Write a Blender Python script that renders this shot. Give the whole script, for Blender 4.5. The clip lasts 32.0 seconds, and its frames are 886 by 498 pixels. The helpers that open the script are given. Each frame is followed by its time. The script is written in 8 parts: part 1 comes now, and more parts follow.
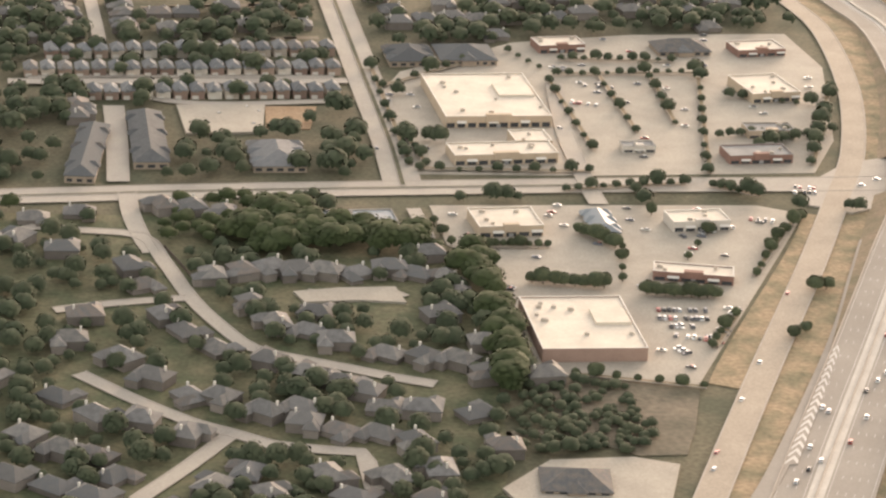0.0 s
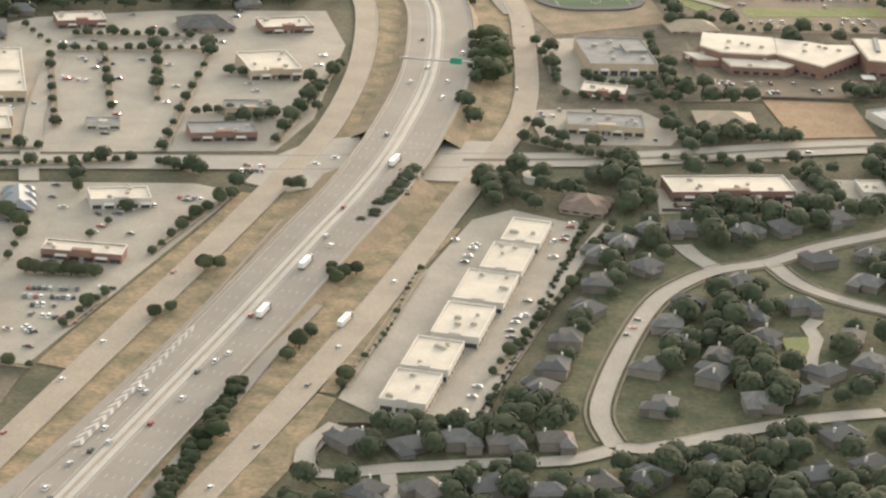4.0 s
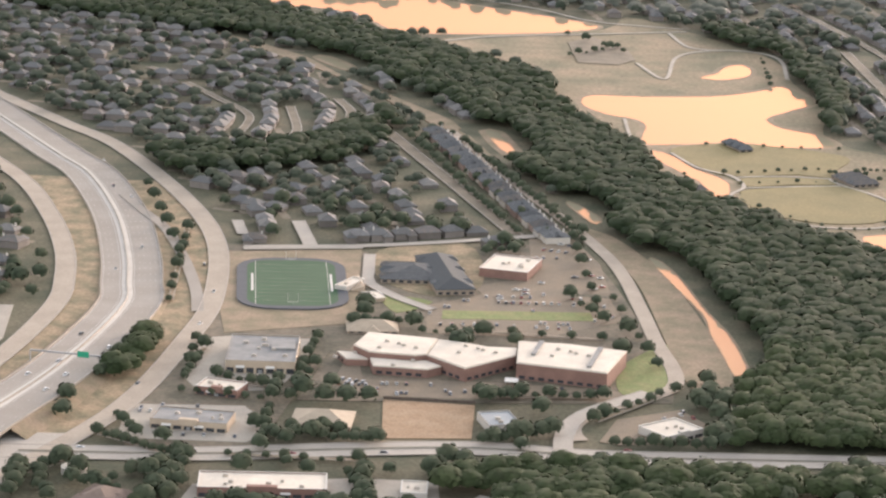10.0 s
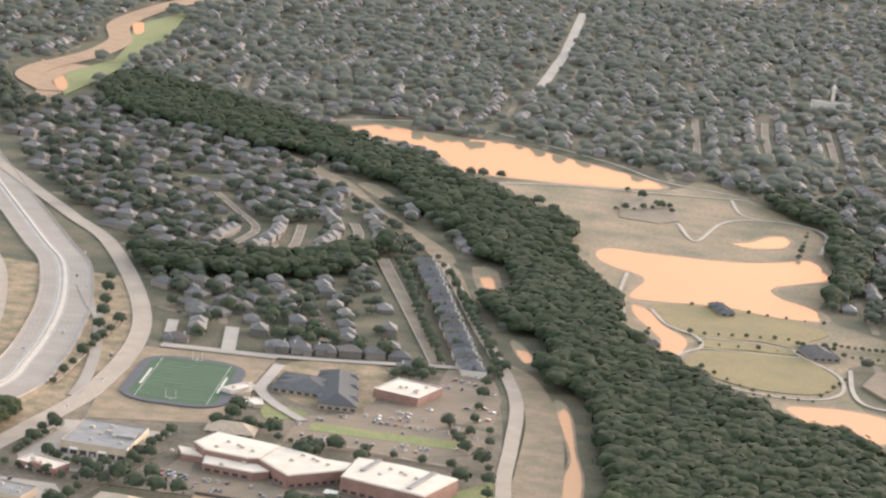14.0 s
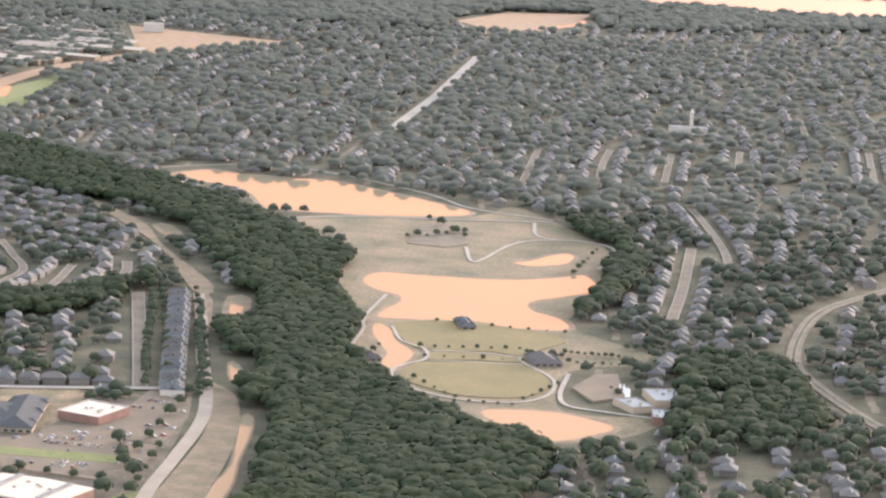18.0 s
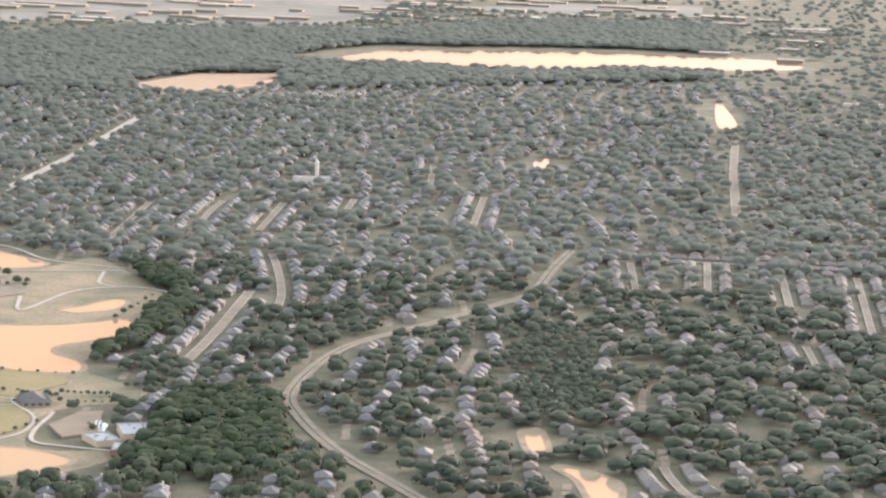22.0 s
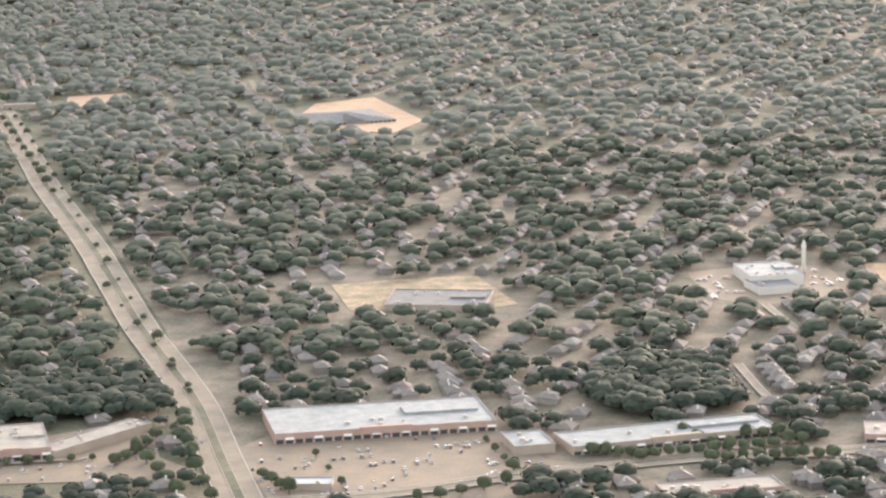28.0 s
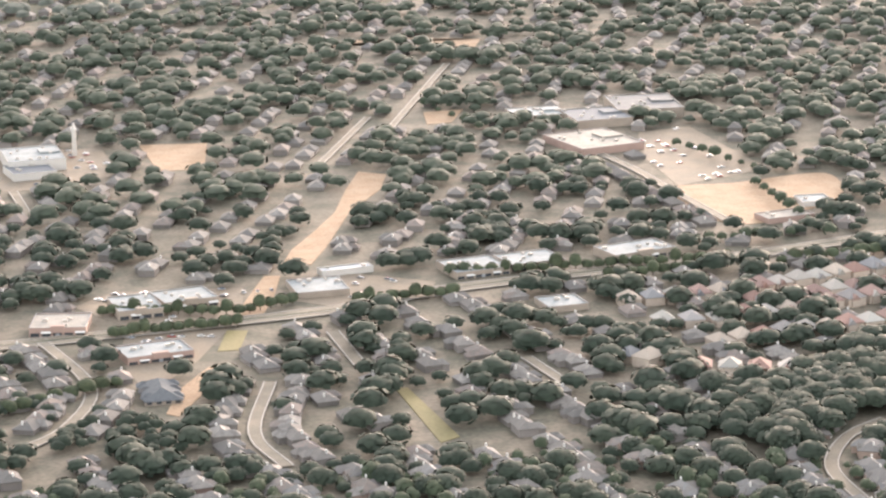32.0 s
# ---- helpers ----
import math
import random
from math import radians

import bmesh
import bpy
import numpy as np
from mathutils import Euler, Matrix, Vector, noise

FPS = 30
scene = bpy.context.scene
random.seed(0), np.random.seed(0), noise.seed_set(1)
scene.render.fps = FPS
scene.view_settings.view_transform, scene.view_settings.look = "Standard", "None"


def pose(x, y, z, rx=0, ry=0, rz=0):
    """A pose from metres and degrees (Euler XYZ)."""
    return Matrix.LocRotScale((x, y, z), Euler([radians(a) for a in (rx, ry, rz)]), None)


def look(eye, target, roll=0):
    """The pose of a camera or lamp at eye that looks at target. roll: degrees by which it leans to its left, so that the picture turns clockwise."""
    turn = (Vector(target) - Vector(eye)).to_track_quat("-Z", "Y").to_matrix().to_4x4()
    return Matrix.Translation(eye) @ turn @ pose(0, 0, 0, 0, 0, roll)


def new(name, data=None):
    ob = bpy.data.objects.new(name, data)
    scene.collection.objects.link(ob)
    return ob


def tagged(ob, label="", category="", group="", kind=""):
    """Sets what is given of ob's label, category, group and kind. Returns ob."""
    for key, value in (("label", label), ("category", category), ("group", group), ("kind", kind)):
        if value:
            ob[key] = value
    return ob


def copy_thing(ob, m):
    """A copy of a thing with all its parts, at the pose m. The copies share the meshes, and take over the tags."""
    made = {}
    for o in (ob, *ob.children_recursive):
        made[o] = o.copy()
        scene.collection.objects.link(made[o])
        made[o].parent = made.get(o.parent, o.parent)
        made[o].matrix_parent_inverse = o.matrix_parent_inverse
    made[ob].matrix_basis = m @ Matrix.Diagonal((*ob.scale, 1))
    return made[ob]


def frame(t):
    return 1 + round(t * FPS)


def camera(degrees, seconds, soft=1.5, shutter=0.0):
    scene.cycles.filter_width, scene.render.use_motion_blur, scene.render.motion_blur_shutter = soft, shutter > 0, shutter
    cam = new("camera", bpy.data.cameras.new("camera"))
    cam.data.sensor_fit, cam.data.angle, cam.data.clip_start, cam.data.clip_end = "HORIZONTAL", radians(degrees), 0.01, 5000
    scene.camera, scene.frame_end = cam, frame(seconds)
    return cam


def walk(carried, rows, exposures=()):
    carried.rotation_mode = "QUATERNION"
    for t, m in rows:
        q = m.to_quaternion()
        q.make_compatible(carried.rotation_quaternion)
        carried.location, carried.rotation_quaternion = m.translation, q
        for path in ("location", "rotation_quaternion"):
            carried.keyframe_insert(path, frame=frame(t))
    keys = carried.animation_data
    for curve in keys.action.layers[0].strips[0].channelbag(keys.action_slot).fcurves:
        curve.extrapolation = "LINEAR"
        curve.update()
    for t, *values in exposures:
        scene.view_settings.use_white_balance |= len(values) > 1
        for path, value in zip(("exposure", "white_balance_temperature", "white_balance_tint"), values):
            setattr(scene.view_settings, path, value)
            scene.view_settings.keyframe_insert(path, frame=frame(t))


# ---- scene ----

# ---- plan: metres on the ground, x along the flight, y away from it; K brings the plan to the scene ----
K = 0.47


def view(x, y, z, yaw, down, roll):
    """A pose from a place in the plan, the bearing to the right of +y, the tilt below level and the roll, in degrees."""
    a, b = radians(yaw), radians(down)
    way = Vector((math.sin(a) * math.cos(b), math.cos(a) * math.cos(b), -math.sin(b)))
    eye = Vector((x, y, z)) * K
    return look(eye, eye + way, roll)


EXPOSURES = [(0.0, 3.26, 7350, 16), (1.0, 3.12, 7150, 12), (4.0, 3.12, 6850, 8), (7.0, 3.35, 6700, 10), (9.0, 3.34, 6450, 16), (11.0, 3.36, 6400, 17), (15.0, 3.52, 6250, 15), (19.0, 3.68, 6050, 19), (21.5, 3.76, 6100, 14), (24.0, 3.98, 6150, 16), (26.0, 3.92, 6250, 16), (28.5, 3.92, 6300, 15), (30.0, 4.00, 6300, 15), (32.0, 4.08, 6350, 16)]
FLIGHT = [
    # seconds, x, y, height, bearing, tilt, roll
    (0.0, 0.0, 0.0, 500.0, 5.24, 20.14, 2.94),
    (0.5, 38.5, 0.0, 500.6, 5.23, 20.47, 3.14),
    (1.0, 77.0, 0.2, 501.2, 5.23, 20.70, 3.29),
    (1.5, 115.5, 0.3, 501.7, 5.23, 20.78, 3.28),
    (2.0, 154.0, 0.6, 502.1, 5.22, 20.78, 3.34),
    (2.5, 192.5, 0.9, 502.6, 5.16, 20.76, 3.32),
    (3.0, 231.0, 1.4, 503.0, 5.09, 20.68, 3.36),
    (3.5, 269.5, 1.8, 503.3, 5.01, 20.57, 3.31),
    (4.0, 308.0, 2.4, 503.6, 4.97, 20.47, 3.32),
    (4.5, 346.6, 3.0, 503.9, 4.89, 20.41, 3.06),
    (6.5, 500.8, 6.3, 504.6, 3.96, 19.96, 2.50),
    (7.0, 539.4, 7.2, 504.7, 3.68, 19.66, 2.22),
    (7.5, 578.0, 8.3, 504.7, 3.35, 19.35, 2.19),
    (8.0, 616.6, 9.4, 504.7, 2.68, 18.96, 2.07),
    (8.5, 655.2, 10.6, 504.6, 1.34, 18.09, 2.16),
    (9.0, 693.8, 11.9, 504.5, -0.51, 16.70, 2.00),
    (9.5, 732.4, 13.2, 504.4, -2.23, 15.44, 1.94),
    (10.0, 771.0, 14.6, 504.2, -3.79, 14.39, 1.95),
    (10.5, 809.7, 16.0, 504.0, -5.02, 13.49, 2.15),
    (11.0, 848.3, 17.6, 503.7, -5.83, 12.86, 2.64),
    (11.5, 886.9, 19.1, 503.4, -6.64, 12.50, 3.51),
    (12.0, 925.6, 20.8, 503.1, -7.52, 12.24, 4.23),
    (12.5, 964.3, 22.5, 502.7, -8.33, 12.04, 4.94),
    (13.0, 1002.9, 24.3, 502.3, -9.15, 11.92, 5.65),
    (13.5, 1041.6, 26.1, 501.8, -10.13, 11.82, 6.32),
    (14.0, 1080.3, 28.0, 501.3, -11.22, 11.53, 6.66),
    (14.5, 1119.0, 30.0, 500.8, -11.79, 11.15, 6.17),
    (15.0, 1157.7, 32.0, 500.2, -11.86, 10.76, 5.23),
    (15.5, 1196.4, 34.1, 499.6, -12.04, 10.37, 4.44),
    (17.5, 1351.3, 43.1, 496.6, -13.53, 10.29, 3.60),
    (18.0, 1390.1, 45.5, 495.8, -13.47, 10.28, 3.19),
    (18.5, 1428.8, 47.9, 494.9, -13.56, 9.93, 2.95),
    (19.0, 1467.6, 50.4, 494.0, -13.64, 9.25, 2.38),
    (19.5, 1506.4, 53.0, 493.1, -13.52, 8.68, 2.25),
    (20.0, 1545.1, 55.6, 492.1, -13.47, 8.28, 2.19),
    (20.5, 1583.9, 58.3, 491.1, -13.67, 7.99, 2.21),
    (21.0, 1622.7, 61.0, 490.0, -13.81, 7.96, 2.32),
    (21.5, 1661.5, 63.8, 488.9, -13.03, 8.17, 1.98),
    (22.0, 1700.3, 66.6, 487.7, -10.79, 8.71, 1.88),
    (22.5, 1739.2, 69.5, 486.5, -9.03, 9.26, 1.60),
    (23.0, 1778.0, 72.4, 485.3, -7.74, 9.71, 1.18),
    (23.5, 1816.8, 75.4, 484.0, -6.60, 9.95, 0.86),
    (24.0, 1855.7, 78.5, 482.7, -4.62, 10.17, 0.55),
    (24.5, 1894.5, 81.6, 481.3, -1.57, 10.38, 0.46),
    (25.0, 1933.4, 84.7, 479.9, -0.08, 10.40, 0.59),
    (25.5, 1972.2, 87.9, 478.5, 0.87, 10.38, 0.59),
    (26.0, 2011.1, 91.2, 477.0, 1.98, 10.45, 0.45),
    (26.5, 2050.0, 94.5, 475.5, 3.28, 10.62, 0.28),
    (28.5, 2205.6, 108.1, 469.0, 7.12, 11.55, -1.56),
    (29.0, 2244.5, 111.7, 467.2, 8.06, 12.28, -1.92),
    (29.5, 2283.4, 115.3, 465.5, 9.49, 13.28, -1.65),
    (30.0, 2322.4, 118.9, 463.7, 10.89, 14.02, -1.89),
    (30.5, 2361.3, 122.6, 461.8, 11.98, 14.35, -1.58),
    (31.0, 2400.3, 126.3, 459.9, 12.47, 14.18, -1.26),
    (31.5, 2439.2, 130.1, 458.0, 12.85, 13.82, -1.08),
    (32.0, 2478.2, 133.9, 456.0, 13.35, 13.77, -1.16),
]
cam = camera(17.57, 32.0, soft=2.4)
walk(cam, [(t, view(*place)) for t, *place in FLIGHT], EXPOSURES)

# ---- sky and sun: a low sun behind thin haze, ahead of the camera ----
SUN_BEARING, SUN_HEIGHT = 28.0, 3.5
world = bpy.data.worlds.new("sky")
scene.world = world
world.use_nodes = True
wn, wl = world.node_tree.nodes, world.node_tree.links
sky = wn.new("ShaderNodeTexSky")
sky.sky_type, sky.sun_disc = "NISHITA", False
sky.sun_elevation, sky.sun_rotation = radians(SUN_HEIGHT), radians(SUN_BEARING)
sky.air_density, sky.dust_density, sky.ozone_density = 1.0, 4.5, 1.0
wn["Background"].inputs["Strength"].default_value = 0.15
haze = wn.new("ShaderNodeHueSaturation")
haze.inputs["Saturation"].default_value = 0.36
wl.new(sky.outputs["Color"], haze.inputs["Color"])
wl.new(haze.outputs["Color"], wn["Background"].inputs["Color"])
sun = new("sun", bpy.data.lights.new("sun", "SUN"))
sun.data.energy, sun.data.angle, sun.data.color = 0.36, radians(18), (1.0, 0.73, 0.48)
sa, sb = radians(SUN_BEARING), radians(SUN_HEIGHT)
sun.matrix_world = look((0, 0, 900), Vector((0, 0, 900)) - Vector((math.sin(sa) * math.cos(sb), math.cos(sa) * math.cos(sb), math.sin(sb))))

# ---- materials ----
def material(name, base, rough=0.8, metal=0.0, vary=0.25, size=6.0, grain=0.6, hue=None, random_by=None, bump=0.0, spec=0.3, spread=0.3, through_light=0.0, tones=()):
    """Procedural paint: the base colour, broken up at two scales (metres of the plan); hue: a second colour that the large patches drift to."""
    m = bpy.data.materials.new(name)
    m.use_nodes = True
    n, l = m.node_tree.nodes, m.node_tree.links
    b = n["Principled BSDF"]
    b.inputs["Roughness"].default_value, b.inputs["Metallic"].default_value = rough, metal
    b.inputs["Specular IOR Level"].default_value = spec
    geo = n.new("ShaderNodeNewGeometry")
    big, small = n.new("ShaderNodeTexNoise"), n.new("ShaderNodeTexNoise")
    for tex, s, d in ((big, size, 4.0), (small, grain, 3.0)):
        tex.inputs["Scale"].default_value, tex.inputs["Detail"].default_value = 1.0 / (s * K), d
        l.new(geo.outputs["Position"], tex.inputs["Vector"])
    other = hue if hue else tuple(c * (1 - 1.3 * vary) for c in base)
    mix = n.new("ShaderNodeMix")
    mix.data_type = "RGBA"
    mix.inputs[6].default_value, mix.inputs[7].default_value = (*base, 1), (*other, 1)
    ramp = n.new("ShaderNodeMapRange")
    ramp.inputs[1].default_value, ramp.inputs[2].default_value = 0.36, 0.66
    l.new(big.outputs["Fac"], ramp.inputs[0])
    l.new(ramp.outputs[0], mix.inputs[0])
    val = n.new("ShaderNodeMapRange")
    val.inputs[1].default_value, val.inputs[2].default_value = 0.3, 0.7
    val.inputs[3].default_value, val.inputs[4].default_value = 1 - vary, 1 + vary
    l.new(small.outputs["Fac"], val.inputs[0])
    last = val.outputs[0]
    if random_by:
        if random_by == "object":
            src = n.new("ShaderNodeObjectInfo").outputs["Random"]
        else:
            src = geo.outputs["Random Per Island"]
        if tones:
            pick = n.new("ShaderNodeValToRGB")
            pick.color_ramp.interpolation = "CONSTANT"
            for i, tone in enumerate((base, *tones)):
                stop = pick.color_ramp.elements[0] if i == 0 else pick.color_ramp.elements.new(i / (len(tones) + 1))
                stop.color = (*tone, 1)
            mul3 = n.new("ShaderNodeMath")
            mul3.operation = "MULTIPLY"
            mul3.inputs[1].default_value = 7.31
            frac = n.new("ShaderNodeMath")
            frac.operation = "FRACT"
            l.new(src, mul3.inputs[0])
            l.new(mul3.outputs[0], frac.inputs[0])
            l.new(frac.outputs[0], pick.inputs[0])
            l.new(pick.outputs[0], mix.inputs[6])
            if not hue:
                l.new(pick.outputs[0], mix.inputs[7])
        each = n.new("ShaderNodeMapRange")
        each.inputs[3].default_value, each.inputs[4].default_value = 1 - spread, 1 + spread
        l.new(src, each.inputs[0])
        mul = n.new("ShaderNodeMath")
        mul.operation = "MULTIPLY"
        l.new(each.outputs[0], mul.inputs[0])
        l.new(last, mul.inputs[1])
        last = mul.outputs[0]
    tint = n.new("ShaderNodeVectorMath")
    tint.operation = "SCALE"
    l.new(mix.outputs[2], tint.inputs[0])
    l.new(last, tint.inputs["Scale"])
    l.new(tint.outputs[0], b.inputs["Base Color"])
    if through_light:
        thin, both = n.new("ShaderNodeBsdfTranslucent"), n.new("ShaderNodeMixShader")
        both.inputs[0].default_value = through_light
        l.new(tint.outputs[0], thin.inputs["Color"])
        l.new(b.outputs[0], both.inputs[1])
        l.new(thin.outputs[0], both.inputs[2])
        l.new(both.outputs[0], n["Material Output"].inputs["Surface"])
    if bump:
        bp = n.new("ShaderNodeBump")
        bp.inputs["Strength"].default_value, bp.inputs["Distance"].default_value = 0.6, bump * K
        l.new(small.outputs["Fac"], bp.inputs["Height"])
        l.new(bp.outputs[0], b.inputs["Normal"])
    return m


M = {}
M["ground"] = material("mown_and_dry_grass", (0.062, 0.066, 0.038), 0.95, vary=0.25, size=38, grain=2.5, hue=(0.128, 0.108, 0.068))
M["garden"] = material("shaded_garden_lawn", (0.064, 0.075, 0.038), 0.95, vary=0.24, size=18, grain=2.5, hue=(0.128, 0.114, 0.066))
M["meadow"] = material("tan_meadow_grass", (0.245, 0.186, 0.118), 0.95, vary=0.24, size=55, grain=4.0, hue=(0.128, 0.118, 0.070))
M["yard"] = material("far_yard_concrete", (0.165, 0.150, 0.125), 0.9, vary=0.12, size=260, grain=30, hue=(0.098, 0.094, 0.074))
M["dusty"] = material("dusty_yards_and_dry_lawn", (0.092, 0.083, 0.057), 0.95, vary=0.22, size=26, grain=3.0, hue=(0.178, 0.142, 0.102))
M["dry"] = material("dry_grass", (0.300, 0.218, 0.136), 0.95, vary=0.22, size=15, grain=2.5, hue=(0.150, 0.130, 0.076))
M["lawn"] = material("park_lawn", (0.212, 0.170, 0.078), 0.95, vary=0.12, size=40, grain=2.0, hue=(0.178, 0.148, 0.070))
M["green"] = material("green_lawn", (0.16, 0.19, 0.07), 0.95, vary=0.2, size=10, grain=1.5, hue=(0.21, 0.20, 0.085))
M["dirt"] = material("bare_brown_soil", (0.285, 0.185, 0.110), 0.95, vary=0.18, size=14, grain=1.5, hue=(0.325, 0.225, 0.142))
M["bank"] = material("brown_grassy_bank", (0.262, 0.194, 0.130), 0.95, vary=0.16, size=18, grain=1.8, hue=(0.178, 0.146, 0.090))
M["concrete"] = material("road_concrete", (0.365, 0.325, 0.272), 0.85, vary=0.10, size=25, grain=1.2, hue=(0.315, 0.28, 0.24))
M["concrete_old"] = material("worn_street_concrete", (0.222, 0.183, 0.134), 0.85, vary=0.14, size=18, grain=1.2, hue=(0.165, 0.140, 0.106), spec=0.12)
M["freeway"] = material("worn_freeway_concrete", (0.272, 0.240, 0.205), 0.9, vary=0.06, size=30, grain=1.2, hue=(0.312, 0.277, 0.238), spec=0.15)
M["frontage"] = material("tan_frontage_concrete", (0.345, 0.288, 0.225), 0.85, vary=0.12, size=22, grain=1.2, hue=(0.295, 0.245, 0.192))
M["lot"] = material("parking_lot_concrete", (0.352, 0.312, 0.255), 0.85, vary=0.12, size=20, grain=1.0, hue=(0.298, 0.264, 0.218))
M["lot_old"] = material("worn_parking_lot_concrete", (0.228, 0.178, 0.126), 0.85, vary=0.14, size=20, grain=1.0, hue=(0.186, 0.152, 0.114), spec=0.12)
M["kerb"] = material("pale_kerb_concrete", (0.37, 0.325, 0.275), 0.85, vary=0.1)
M["line"] = material("white_road_paint", (0.50, 0.47, 0.43), 0.7, vary=0.08)
M["white_roof"] = material("white_roof_membrane", (0.62, 0.55, 0.455), 0.75, vary=0.06, size=14, grain=1.5, hue=(0.53, 0.465, 0.385), spec=0.12)
M["pale_roof"] = material("weathered_pale_roof", (0.315, 0.280, 0.232), 0.85, vary=0.14, size=9, grain=1.5, hue=(0.245, 0.221, 0.188), spec=0.1)
M["grey_roof"] = material("grey_roof_membrane", (0.265, 0.258, 0.245), 0.8, vary=0.12, size=8, hue=(0.21, 0.205, 0.197), spec=0.12)
M["metal_roof"] = material("blue_grey_metal_roof", (0.235, 0.255, 0.265), 0.6, 0.0, vary=0.06, size=10)
M["brick"] = material("red_brown_brick", (0.262, 0.152, 0.120), 0.85, vary=0.14, size=8, grain=0.5)
M["tan_wall"] = material("tan_stucco_wall", (0.48, 0.38, 0.28), 0.85, vary=0.08, size=8)
M["white_wall"] = material("white_stucco_wall", (0.54, 0.49, 0.43), 0.85, vary=0.06, size=8)
M["shingle"] = material("grey_shingles", (0.192, 0.192, 0.190), 0.9, vary=0.12, size=3, grain=0.6, hue=(0.160, 0.161, 0.160), random_by="object", spread=0.15, spec=0.15, tones=((0.220, 0.218, 0.212), (0.145, 0.149, 0.152), (0.200, 0.178, 0.158), (0.172, 0.179, 0.182)))
M["shingle_warm"] = material("faded_tan_grey_shingles", (0.215, 0.190, 0.164), 0.9, vary=0.12, size=3, grain=0.6, hue=(0.180, 0.160, 0.140), random_by="object", spread=0.15, spec=0.12, tones=((0.245, 0.220, 0.190), (0.165, 0.150, 0.136), (0.225, 0.180, 0.150), (0.185, 0.175, 0.162)))
M["shingle_warm_far"] = material("mixed_tan_grey_shingles", (0.188, 0.166, 0.144), 0.9, vary=0.10, size=3, grain=0.6, hue=(0.160, 0.143, 0.126), random_by="island", spread=0.15, spec=0.12, tones=((0.215, 0.192, 0.166), (0.145, 0.133, 0.120), (0.205, 0.160, 0.134), (0.228, 0.206, 0.180)))
M["slate"] = material("charcoal_shingles", (0.124, 0.124, 0.123), 0.95, vary=0.14, size=3, grain=0.6, hue=(0.100, 0.101, 0.101), random_by="object", spread=0.18, spec=0.1, tones=((0.152, 0.152, 0.150), (0.098, 0.102, 0.104), (0.145, 0.127, 0.113)))
M["pink_brick"] = material("pale_pink_brick", (0.36, 0.245, 0.195), 0.85, vary=0.10, size=8, grain=0.5)
M["cool_roof"] = material("weathered_blue_grey_roof", (0.262, 0.270, 0.258), 0.8, vary=0.14, size=9, grain=1.5, hue=(0.205, 0.215, 0.207), spec=0.12)
M["dull_roof"] = material("dull_grey_roof", (0.168, 0.164, 0.157), 0.85, vary=0.14, size=8, hue=(0.130, 0.129, 0.125), spec=0.1)
M["median"] = material("pale_median_concrete", (0.50, 0.46, 0.405), 0.85, vary=0.08, size=18, grain=1.0, hue=(0.44, 0.40, 0.35))
M["shingle_far"] = material("mixed_grey_shingles", (0.150, 0.142, 0.133), 0.9, vary=0.10, size=3, grain=0.6, hue=(0.132, 0.126, 0.119), random_by="island", spread=0.15, tones=((0.172, 0.166, 0.158), (0.118, 0.118, 0.116), (0.174, 0.145, 0.124), (0.192, 0.178, 0.160)))
M["house_wall"] = material("house_brick_walls", (0.27, 0.19, 0.15), 0.85, vary=0.12, size=4, random_by="object", spread=0.15, tones=((0.44, 0.375, 0.31), (0.22, 0.15, 0.12), (0.50, 0.45, 0.385), (0.31, 0.225, 0.175)))
M["house_wall_far"] = material("mixed_house_walls", (0.205, 0.178, 0.156), 0.85, vary=0.10, size=4, random_by="island")
M["hall_wall"] = material("tan_brick_wall", (0.33, 0.265, 0.205), 0.85, vary=0.10, size=8)
M["glass"] = material("dark_window_glass", (0.05, 0.055, 0.06), 0.12, vary=0.1, spec=0.6)
M["leaf"] = material("oak_leaves", (0.062, 0.075, 0.043), 0.8, vary=0.2, size=3, grain=0.9, hue=(0.084, 0.094, 0.051), random_by="object", spec=0.1, spread=0.2, through_light=0.1)
M["leaf_wood"] = material("woodland_leaves", (0.025, 0.036, 0.017), 0.8, vary=0.14, size=26, grain=4.0, hue=(0.035, 0.046, 0.021), random_by="island", spec=0.1, spread=0.05)
M["leaf_green"] = material("riverside_leaves", (0.033, 0.046, 0.019), 0.8, vary=0.16, size=26, grain=4.0, hue=(0.048, 0.060, 0.025), random_by="island", spec=0.1, spread=0.06)
M["leaf_far"] = material("dark_tree_leaves", (0.029, 0.038, 0.026), 0.8, vary=0.10, size=16, grain=3.0, hue=(0.040, 0.048, 0.032), random_by="island", spec=0.1, spread=0.05)
M["leaf_near"] = material("green_tree_leaves", (0.045, 0.058, 0.034), 0.8, vary=0.12, size=16, grain=3.0, hue=(0.064, 0.074, 0.043), random_by="island", spec=0.1, spread=0.06)
# haze put into the leaf colour: paler the farther off the trees stand
M["leaf_mid"] = material("haze_paled_leaves_mid", (0.045, 0.055, 0.037), 0.8, vary=0.10, size=24, grain=5.0, hue=(0.060, 0.069, 0.046), random_by="island", spec=0.1, spread=0.04)
M["leaf_pale"] = material("haze_paled_leaves_far", (0.080, 0.087, 0.068), 0.8, vary=0.08, size=50, grain=14, hue=(0.098, 0.103, 0.081), random_by="island", spec=0.1, spread=0.04)
M["bark"] = material("tree_bark", (0.09, 0.07, 0.05), 0.9, vary=0.2, size=1)
M["turf"] = material("green_sports_turf", (0.037, 0.085, 0.040), 0.9, vary=0.08, size=20)
M["track"] = material("dark_running_track", (0.07, 0.075, 0.085), 0.85, vary=0.1)
M["cloud_white"] = material("white_painted_trim", (0.64, 0.60, 0.54), 0.7, vary=0.05)
